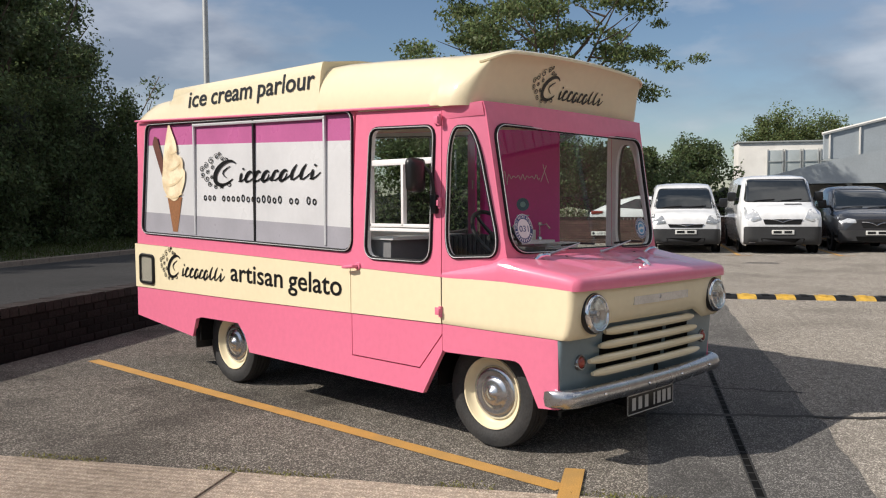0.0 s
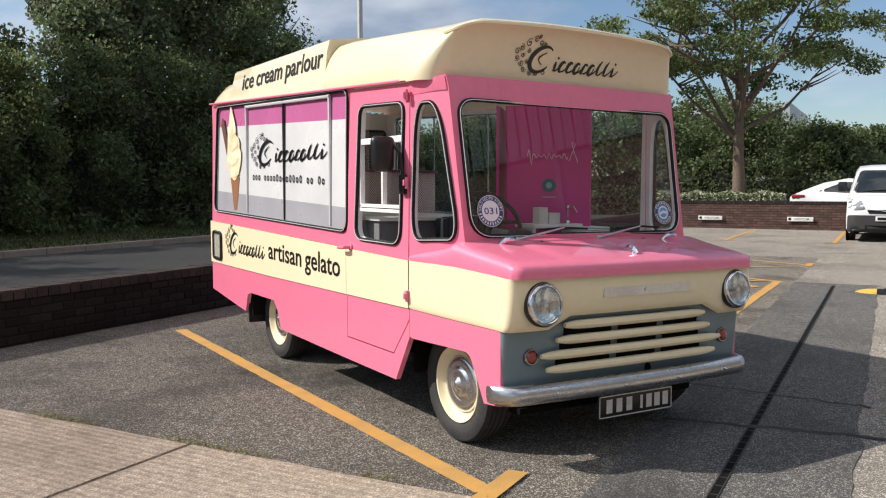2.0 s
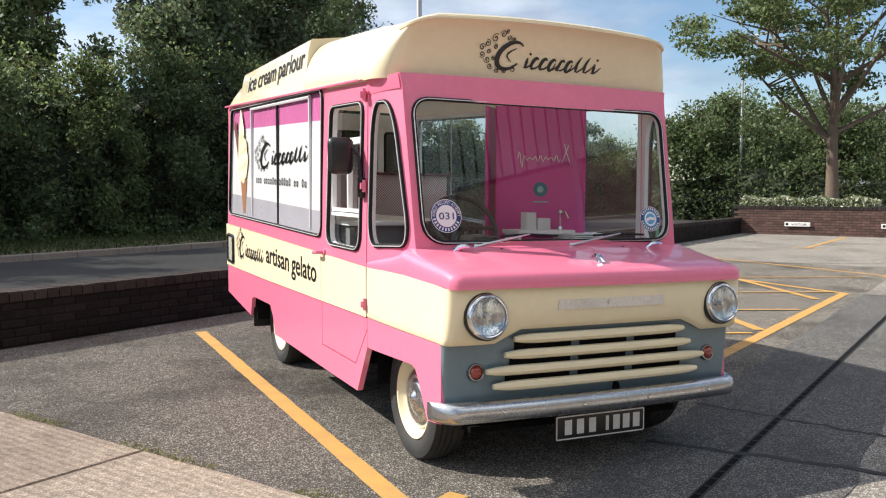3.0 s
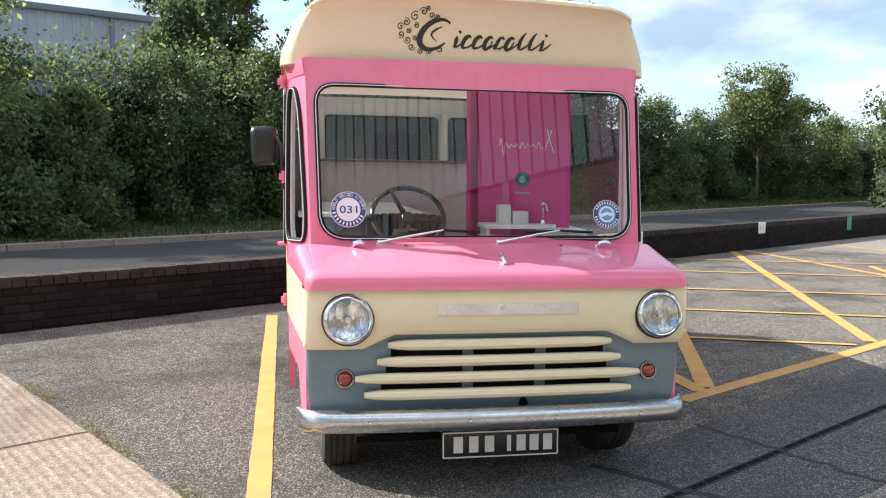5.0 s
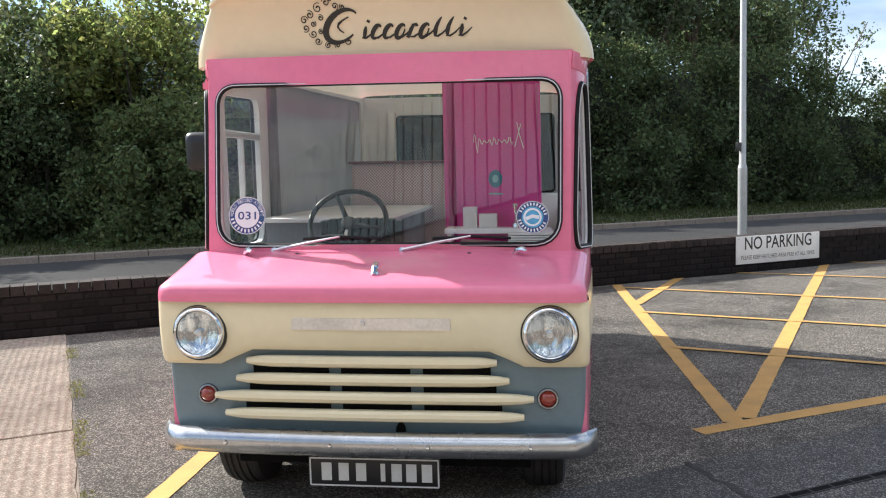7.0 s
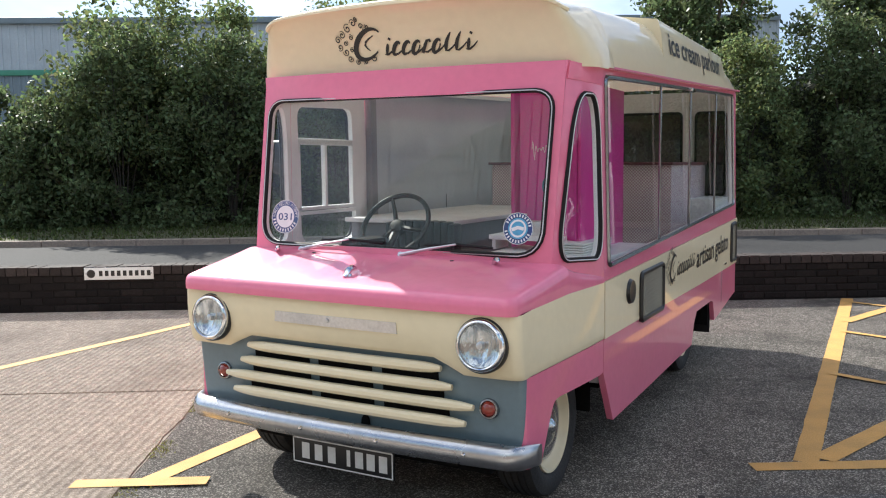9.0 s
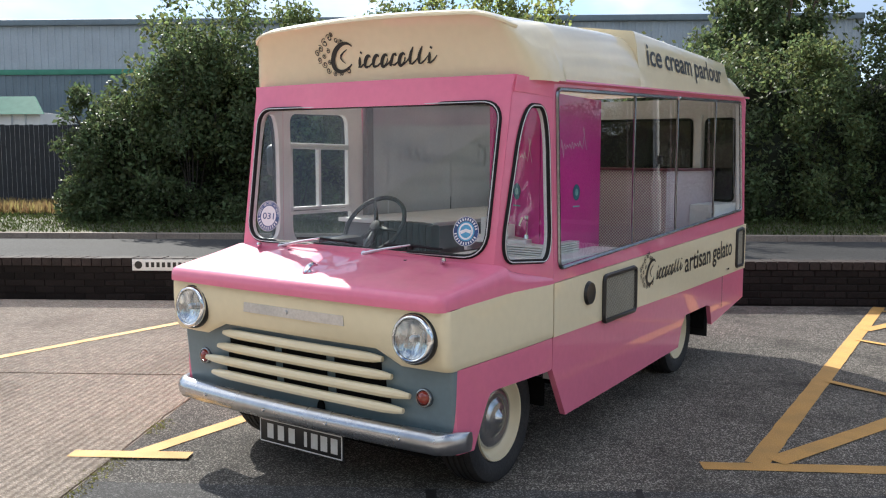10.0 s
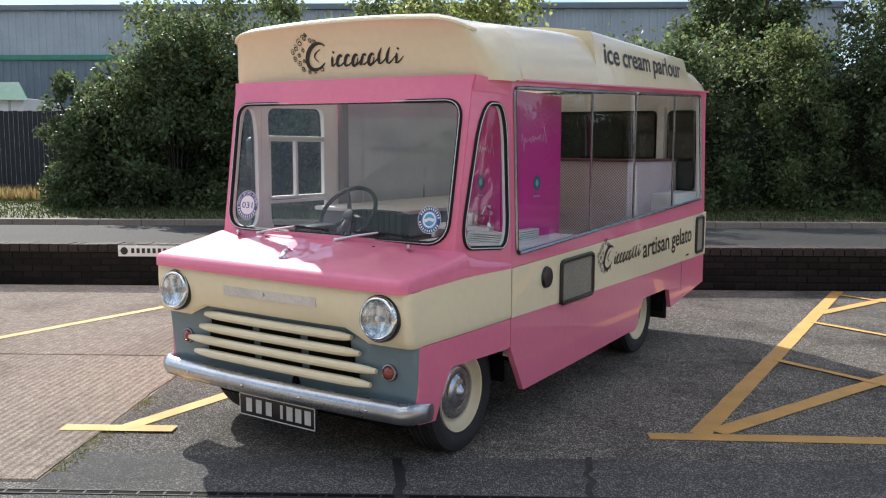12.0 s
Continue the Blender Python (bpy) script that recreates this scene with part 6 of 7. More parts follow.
def tree(u, w, h, spread, label, mats, seed, trunk_h=.35, count=9000, leaf=.085, clumps=34, squash=1.0, trunk_r=.16, sparse=1.0, lean=0.0, fork=5, pad=1.0):
    """A tree: tapered trunk, forked limbs, and a crown of clumps at the limbs' ends."""
    r = random.Random(seed)
    ob = root("tree", ENV @ pose(u, w, 0), label, "tree", "trees")
    bm = bmesh.new()
    top = Vector((lean, 0, h * .82))
    base = h * trunk_h
    mid = Vector((lean * .3 + r.uniform(-.1, .1), r.uniform(-.1, .1), base))
    sweep(bm, [(0, 0, -.05), (.02, 0, base * .5), mid, mid.lerp(top, .5), top], [trunk_r * 1.25, trunk_r, trunk_r * .82, trunk_r * .42, .02], n=9)
    ends = []
    for i in range(fork):
        a = 2 * math.pi * (i + r.random() * .7) / fork
        k = r.uniform(.0, .55)
        p0 = mid.lerp(top, k)
        reach = spread * r.uniform(.55, 1.0) * (1 - .35 * k)
        p2 = p0 + Vector((math.cos(a) * reach, math.sin(a) * reach, (h - p0.z) * r.uniform(.25, .8)))
        p1 = p0.lerp(p2, .5) + Vector((0, 0, -.05 * h * r.random()))
        sweep(bm, [p0, p1, p2], [trunk_r * .45 * (1 - .4 * k), trunk_r * .26, .015], n=6)
        ends += [p1.lerp(p2, .35), p2]
        for j in range(3):
            q0 = p1.lerp(p2, r.random() * .7)
            q1 = q0 + Vector((r.uniform(-1, 1), r.uniform(-1, 1), r.uniform(-.1, .9))) * spread * .38
            sweep(bm, [q0, q0.lerp(q1, .5) + Vector((0, 0, -.04)), q1], [trunk_r * .2, trunk_r * .11, .008], n=5)
            ends.append(q1)
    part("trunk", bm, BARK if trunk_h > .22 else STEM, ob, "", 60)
    blobs = []
    for i in range(clumps):
        if r.random() < .72 and ends:
            e = r.choice(ends)
            c = e + Vector((r.gauss(0, .16), r.gauss(0, .16), r.gauss(.06, .12))) * spread
        else:
            a, k = r.random() * 6.283, r.random() ** .5
            zz = r.uniform(.5, 1.0)
            ring = math.sin(math.pi * min(1, zz * .92)) ** .6
            c = Vector((lean + math.cos(a) * k * spread * ring, math.sin(a) * k * spread * ring, h * zz))
        c.z = min(max(c.z, base * .9), h * .97)
        blobs.append((c.x, c.y, c.z, spread * r.uniform(.13, .30) * sparse))
    blobs = np.array(blobs)
    pts = blob_points(blobs, count, pad)
    pts[:, 2] *= squash
    pick = (nrng.rand(count) < .35).astype(int)
    leaf_mesh("crown", pts, leaf, mats, ob, pick=pick)
    return ob


def hedge(name, u0, u1, w_front, height, label, mats, density=150, leaf=.07, depth=2.4, seed=0):
    """A dense planting: a core coloured dark for inner shade, leafy billows over it, lighter leaves on top. height:
    function of u.
    """
    ob = root(name, ENV, label, "hedge", "", "stuff")
    def skin(u, z):
        n1 = noise.noise(Vector((u * .45 + seed, z * .55, 1.3)))
        n2 = noise.noise(Vector((u * 1.3 + seed, z * 1.4, 4.1)))
        return w_front + .25 + .85 * n1 + .42 * n2 + .16 * noise.noise(Vector((u * 3.1 + seed, z * 3.0, 8.1)))
    def top(u):
        return height(u) + .55 * noise.noise(Vector((u * .8 + seed, 2.2, 0))) + .35 * noise.noise(Vector((u * 2.6 + seed, 5.2, 0)))
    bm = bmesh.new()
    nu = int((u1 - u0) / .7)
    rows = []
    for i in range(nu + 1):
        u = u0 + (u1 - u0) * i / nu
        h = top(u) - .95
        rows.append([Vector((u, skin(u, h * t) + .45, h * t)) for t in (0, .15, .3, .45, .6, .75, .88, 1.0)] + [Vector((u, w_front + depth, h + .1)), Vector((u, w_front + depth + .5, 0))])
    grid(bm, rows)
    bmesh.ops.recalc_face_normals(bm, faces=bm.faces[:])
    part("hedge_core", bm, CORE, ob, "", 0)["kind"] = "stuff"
    n = int((u1 - u0) * density * 3.2)
    pts, picks = [], []
    for i in range(n):
        u = u0 + (u1 - u0) * nrng.rand()
        h = top(u)
        t = nrng.rand()
        if t < .80:
            z = h * (t / .80)
            p = (u, skin(u, z) + .42 * nrng.rand() ** 1.5 - .10 + (.35 * (z / h) ** 6), z)
        else:
            p = (u, w_front + depth * nrng.rand(), h + .30 * nrng.randn() - .25)
        pts.append(p)
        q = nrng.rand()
        # bright leaves gather near the top, painting in the sun on the crest
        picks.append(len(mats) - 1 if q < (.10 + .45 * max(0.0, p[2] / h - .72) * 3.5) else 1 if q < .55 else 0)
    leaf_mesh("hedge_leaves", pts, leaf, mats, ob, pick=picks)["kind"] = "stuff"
    return ob


def bush(u, w, h, spread, label, mats, seed, count=9000, leaf=.06):
    """A shrub leafy to the ground: many clumps over a mound, on short stems."""
    r = random.Random(seed)
    ob = root("bush", ENV @ pose(u, w, .12), label, "bush", "bushes")
    bm = bmesh.new()
    blobs = []
    for i in range(64):
        a, k, z = r.random() * 6.283, r.random() ** .5, r.random() ** 1.35
        ring = (1 - z ** 2.2) ** .5 * (1 + .25 * math.sin(3 * a + seed))
        c = Vector((math.cos(a) * k * spread * ring, math.sin(a) * k * spread * ring * .85, z * h * (1 - .12 * r.random())))
        blobs.append((c.x, c.y, max(.15, c.z), spread * r.uniform(.14, .30)))
        if i % 4 == 0:
            sweep(bm, [(c.x * .08, c.y * .08, -.05), (c.x * .4, c.y * .4, c.z * .6), c], [.014, .011, .005], n=5)
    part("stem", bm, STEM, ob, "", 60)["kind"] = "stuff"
    pts = blob_points(np.array(blobs), count, 1.0)
    pts[:, 2] = np.abs(pts[:, 2])
    # lighter leaves weighted to the top quarter, sunlight put into their colour
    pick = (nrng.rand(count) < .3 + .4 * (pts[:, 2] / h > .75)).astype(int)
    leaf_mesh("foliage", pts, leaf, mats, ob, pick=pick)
    return ob


def step_height(table):
    us = [t[0] for t in table]
    hs = [t[1] for t in table]
    return lambda u: float(np.interp(u, us, hs))


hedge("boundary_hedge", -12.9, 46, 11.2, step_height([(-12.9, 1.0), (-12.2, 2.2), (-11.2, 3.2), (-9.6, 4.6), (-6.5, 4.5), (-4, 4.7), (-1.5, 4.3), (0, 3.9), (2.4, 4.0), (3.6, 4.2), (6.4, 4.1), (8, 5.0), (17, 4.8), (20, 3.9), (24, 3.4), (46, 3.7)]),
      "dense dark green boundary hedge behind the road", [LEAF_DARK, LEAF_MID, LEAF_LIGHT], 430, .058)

# grass verge and far kerb
bm = bmesh.new()
rows = [[Vector((u, w, z)) for w, z in ((8.22, .11), (9.0, .13), (10.5, .17), (12.6, .22))] for u in (-120, -40, -20, 0, 20, 40, 80, 160)]
grid(bm, rows)
setting("grass_verge", bm, TURF, "grass verge between the road and the hedge", "verge")
bm = bmesh.new()
u = -30.0
while u < 60:
    box(bm, u, u + .90, 8.06, 8.21, -.02, .12, .012, 1)
    u += .91
setting("kerb", bm, KERB, "pale stone kerb along the far side of the road", "kerb")
pts = np.stack([-25 + 70 * nrng.rand(52000), 8.3 + 3.9 * nrng.rand(52000), np.zeros(52000)], 1)
pts[:, 2] = .11 + (pts[:, 1] - 8.2) * .043
tufts("grass", pts, .055, GRASS, "short sunlit grass on the verge", "grass", 1.1)

DARK, MID, LIGHT, GREYL = [LEAF_DARK, LEAF_MID], [LEAF_MID, LEAF_DARK], [LEAF_LIGHT, LEAF_MID], [LEAF_GREY, LEAF_MID]
# tall trees behind the hedge
for u, w, h, sp, mats, n in ((10.5, 14.4, 9.2, 2.4, GREYL, 16000), (13.0, 14.8, 10.4, 2.8, [LEAF_GREY, LEAF_DARK], 16000), (15.6, 14.6, 10.0, 2.7, DARK, 16000), (18.4, 15.2, 8.8, 2.2, DARK, 12000), (5.6, 15.0, 7.6, 1.6, MID, 10000),
                             (6.6, 17.5, 8.4, 1.7, DARK, 8000), (21.5, 19, 10.5, 2.6, DARK, 9000), (25.5, 21, 12.0, 3.2, DARK, 9000)):
    tree(u, w, h, sp, "tall dark leafy tree behind the hedge", mats, int(u * 10), .25, n, .085, 46, trunk_r=.2, fork=8)
for u, w, h, sp, mats, n in ((-9.2, 12.4, 6.0, 2.0, [LEAF_MID, LEAF_LIGHT], 9000), (-12.2, 12.2, 3.5, 1.0, DARK, 4500), (-10.6, 11.6, 3.6, 1.4, MID, 4500), (-7.4, 13.4, 5.6, 1.6, LIGHT, 6000), (-2.3, 12.0, 6.4, 1.8, [LEAF_YELLOW, LEAF_LIGHT], 12000), (-4.4, 12.6, 5.4, 1.6, LIGHT, 11000), (-3.4, 13.2, 5.7, 1.5, MID, 5000)):
    tree(u, w, h, sp, "bright green shrubby tree in the hedge", mats, int(u * 10) + 99, .2, n, .07, 60, trunk_r=.09, sparse=1.1, fork=9)
tree(20.4, 13.4, 6.7, 1.7, "thin half-bare birch tree above the hedge", MID, 77, .3, 1500, .06, 26, trunk_r=.09, sparse=.8, fork=10)
tree(28.2, 11.0, 5.7, 1.45, "young leafy tree on the verge", LIGHT, 41, .30, 15000, .065, 75, trunk_r=.07, fork=12, sparse=1.35)
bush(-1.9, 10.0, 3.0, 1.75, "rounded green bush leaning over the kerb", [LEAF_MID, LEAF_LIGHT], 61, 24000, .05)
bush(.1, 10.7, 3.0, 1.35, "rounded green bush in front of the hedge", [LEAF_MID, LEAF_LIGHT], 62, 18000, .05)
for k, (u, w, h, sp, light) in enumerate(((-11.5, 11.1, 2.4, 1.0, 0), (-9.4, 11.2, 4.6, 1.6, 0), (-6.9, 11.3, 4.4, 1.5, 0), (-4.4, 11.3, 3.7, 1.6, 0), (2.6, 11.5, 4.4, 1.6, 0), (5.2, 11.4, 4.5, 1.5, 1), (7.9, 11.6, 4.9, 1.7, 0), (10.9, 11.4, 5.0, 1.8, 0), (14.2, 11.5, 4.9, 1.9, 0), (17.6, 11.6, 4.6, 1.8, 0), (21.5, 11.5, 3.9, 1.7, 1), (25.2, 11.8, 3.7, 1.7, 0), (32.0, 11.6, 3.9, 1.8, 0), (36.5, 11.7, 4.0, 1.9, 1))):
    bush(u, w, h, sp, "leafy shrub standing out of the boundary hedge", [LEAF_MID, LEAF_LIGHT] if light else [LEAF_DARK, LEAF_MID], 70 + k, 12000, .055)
tree(36.5, 14.5, 5.8, 2.4, "leafy tree above the hedge", MID, 43, .3, 6000, .09, 26, fork=7)
# open-crowned tree beyond the visitor wall and the planting there
tree(24.6, -1.6, 10.5, 5.1, "large open-crowned tree beyond the visitor bays", [LEAF_MID, LEAF_LIGHT], 12, .24, 30000, .075, 120, trunk_r=.22, sparse=.55, fork=13, pad=.42)
hedge("east_planting", 0, 16, 0, lambda u: 2.6, "green shrubs beyond the visitor wall", MID, 150, .08, 2.0, 9).matrix_world = ENV @ pose(28.5, 6.5, 0, 0, 0, -90)
for u, w, h, sp in ((30, 4.6, 5.2, 2.2), (33, 0.0, 5.0, 2.4), (31, -4.2, 3.5, 1.7), (40, -5.4, 3.9, 1.5), (46, -8.4, 5.1, 1.8), (60, -17.6, 8.2, 3.0), (53, -13.7, 6.8, 1.9), (46, -1.5, 4.6, 2.4), (44, -4.0, 4.0, 1.9), (40, 2.6, 6.0, 2.3), (41, 6.2, 6.4, 2.5), (38, 4.6, 5.2, 2.1), (42, .4, 5.2, 2.0)):
    tree(u, w, h, sp, "leafy green tree in the distance", MID if h < 5.4 else LIGHT, int(u * 7 - w * 3), .12, 11000, .09, 60, fork=9, sparse=1.25)
bm_pts = np.stack([19.65 + 1.1 * nrng.rand(9000), .1 - 3.7 * nrng.rand(9000), np.zeros(9000)], 1)
bm_pts[:, 2] = .72 + .42 * nrng.rand(9000) * (1 - .25 * np.abs(np.sin(bm_pts[:, 1] * 3.1)))
bed = root("flower_bed", ENV, "low pale flowering shrubs behind the brick wall", "shrub", "", "stuff")
leaf_mesh("shrub_leaves", bm_pts, .045, [FLOWER, LEAF_MID], bed, pick=(nrng.rand(9000) < .55).astype(int))["kind"] = "stuff"
bm = bmesh.new()
box(bm, 19.6, 21.0, -4.0, .2, -.05, .74)
part("planting_soil", bm, CORE, bed)["kind"] = "stuff"

# ---- buildings ----
def ribs(bm, u0, u1, w, z0, z1, pitch, depth, mi=0):
    pts = []
    u = u0
    while u < u1:
        pts += [(u, w), (u + pitch * .55, w), (u + pitch * .62, w - depth), (u + pitch * .93, w - depth)]
        u += pitch
    grid(bm, [[Vector((a, b, z0)) for a, b in pts], [Vector((a, b, z1)) for a, b in pts]], mi)


ware = root("warehouse", ENV, "long grey clad warehouse with a green trim beyond the hedge", "building")
bm = bmesh.new()
ribs(bm, -75, 14, 30.0, 5.95, 8.0, .35, .03)
box(bm, -75, 14, 30.01, 60, 5.95, 7.95)
part("upper_cladding", bm, CLAD, ware, "pale grey ribbed cladding", 0)
bm = bmesh.new()
ribs(bm, -75, 14, 30.02, 0, 5.75, .35, .03)
box(bm, -75, 14, 30.03, 60, 0, 5.8)
part("lower_cladding", bm, CLAD_DARK, ware, "slate grey ribbed cladding", 0)
bm = bmesh.new()
box(bm, -75, 14, 29.9, 30.0, 5.72, 5.96, .02)
part("green_band", bm, CLAD_GREEN, ware, "dark green trim band")
bm = bmesh.new()
box(bm, -75.2, 14.2, 29.75, 30.2, 7.93, 8.2, .05)
part("fascia", bm, CLAD_DARK, ware)
bm = bmesh.new()
grid(bm, [[Vector((u, w, z)) for w, z in ((29.9, 8.18), (36, 8.6), (45, 8.95), (54, 8.6), (60, 8.18))] for u in (-75, 14)])
part("roof", bm, CLAD, ware)
for u in (-52, -40, -28, -16, -4, 8):
    bm = bmesh.new()
    box(bm, u - .05, u + .05, 29.82, 29.92, 0, 8.0, .01)
    part("downpipe", bm, CLAD_DARK, ware)

shed = root("shed", ENV @ pose(-20.7, 23.5, 0), "small pale shed with a green roof behind a dark fence", "shed")
bm = bmesh.new()
box(bm, -4, 1.1, 0, 3, 0, 3.6, .02)
part("shed_wall", bm, RENDER_WHITE, shed)
bm = bmesh.new()
panel(bm, [(-4.3, 3.5), (1.4, 3.5), (.6, 4.25), (-4.3, 4.25)], [], lambda a, b, d: Vector((a, -.3 + (b - 3.5) * 1.2 + d, b)), .08)
part("shed_roof", bm, CLAD_GREEN, shed, "green sheet roof")
for i in range(9):
    bm = bmesh.new()
    box(bm, -3.9 + i * .55, -3.82 + i * .55, -.03, 0, 2.4, 3.5, .005)
    part("shed_batten", bm, STEEL, shed)
fence = root("dark_fence", ENV @ pose(-14.6, 16.5, 0), "tall dark close-boarded fence", "fence")
for i in range(60):
    bm = bmesh.new()
    box(bm, -6 + i * .15, -6 + i * .15 + .14, 0, .02, 0, 2.75 + .01 * (i % 3), .004, 1)
    part("board", bm, surf("dark_stained_boards", (0.028, 0.03, 0.032), 0.8, var=0.2, scale=3, fine=40, bump=0.2) if i == 0 else bpy.data.materials["dark_stained_boards"], fence)
pts = np.stack([-27 + 14 * nrng.rand(9000), 12.2 + 3.6 * nrng.rand(9000), np.full(9000, .28)], 1)
tufts("dry_grass", pts, .16, leafy("dry_grass_blades", (0.30, 0.22, 0.10), .35), "dry straw-coloured grass beside the fence", "grass", 1.4)

# showroom beyond the parked vans
# pale base colour paints the reflected sky into the panes
SHOW_GLASS = surf("pale_window_glass", (0.42, 0.46, 0.46), 0.08, var=0.2, scale=1.2, coat=1.0)
show = root("showroom", ENV, "white clad showroom with a grey canopy", "building")
bm = bmesh.new()
box(bm, 35, 37, -24, -9.85, 0, 4.05, .03)
part("wall", bm, RENDER_WHITE, show)
bm = bmesh.new()
box(bm, 34.9, 37.1, -24.1, -9.80, 4.03, 4.10, .02)
part("parapet", bm, STEEL, show)
for i in range(4):
    v0 = 11.15 + i * .78
    bm = bmesh.new()
    box(bm, 34.93, 34.99, -(v0 + .72), -v0, 2.45, 3.66, .01)
    wdw = part("window", bm, SHOW_GLASS, show, "band window pane coloured pale for reflected sky")
    bm = bmesh.new()
    for a, b in ((v0, v0 + .05), (v0 + .68, v0 + .73)):
        box(bm, 34.88, 34.94, -b, -a, 2.42, 3.70, .005)
    box(bm, 34.88, 34.94, -(v0 + .73), -v0, 3.10, 3.15, .005)
    part("window_frame", bm, STEEL, wdw)
bm = bmesh.new()
panel(bm, [(-9.9, 1.95), (-30, 1.95), (-30, 5.6), (-20, 4.4), (-12.5, 2.84), (-9.9, 2.18)], [], lambda a, b, d: Vector((27.5 + d, a, b)), .2)
part("canopy_fascia", bm, CLAD, show, "grey metal canopy fascia")
bm = bmesh.new()
box(bm, 27.7, 35, -30, -10, 2.0, 2.12)
part("canopy_roof", bm, CLAD_DARK, show)
for v in (13.2, 17.0, 21.0):
    bm = bmesh.new()
    box(bm, 27.75, 27.95, -v - .1, -v + .1, 0, 2.0, .01)
    part("canopy_post", bm, STEEL, show)
bm = bmesh.new()
panel(bm, [(-12.7, 3.0), (-30, 3.0), (-30, 8.2), (-12.7, 4.0)], [], lambda a, b, d: Vector((30 + d, a, b)), .3)
part("gable", bm, CLAD, show, "pale grey panelled gable")
for i in range(6):
    v = 12.9 + i * 1.15
    bm = bmesh.new()
    box(bm, 29.93, 29.995, -v - .03, -v + .03, 3.0, 3.95 + (v - 12.7) * .243, .005)
    part("gable_joint", bm, RENDER_WHITE, show)
bm = bmesh.new()
sweep(bm, [(29.95, -12.6, 4.02), (29.95, -30, 8.25)], .07, n=6)
part("gable_trim", bm, RENDER_WHITE, show)
far = root("distant_building", ENV, "pale building seen through the trees", "building")
bm = bmesh.new()
box(bm, 48, 60, -.9, 8.0, 0, 6.2, .03)
part("wall", bm, CLAD, far)
for i in range(4):
    bm = bmesh.new()
    box(bm, 47.95, 47.99, -.4 + i * 2.1, 1.0 + i * 2.1, 4.6, 5.7, .01)
    part("window", bm, CAR_GLASS, far)

# ribbed building behind the camera
back = root("ribbed_building", ENV @ pose(0, -18.5, 0, 0, 0, 180), "teal ribbed metal building with a pale brick plinth", "building")
bm = bmesh.new()
u = -12.0
while u < 34.5:
    box(bm, u, u + .43, -.07, 0, 5.6, 9.15)
    u += .5
part("cladding", bm, CLAD_TEAL, back, "", 0)
bm = bmesh.new()
box(bm, -12, 35, .02, 12, 0, 5.6)
part("base_wall", bm, surf("buff_brick", (0.17, 0.125, 0.10), 0.85, var=0.2, scale=4, fine=60, bump=0.2), back, "buff brick base wall")
for i in range(9):
    bm = bmesh.new()
    box(bm, -9 + i * 5 - .12, -9 + i * 5 + .12, -.16, .02, 0, 5.6, .01)
    part("pier", bm, CLAD_DARK, back)
bm = bmesh.new()
box(bm, -12, 35, .05, 12, 5.6, 9.1)
part("core", bm, HOLLOW_BLACK, back)
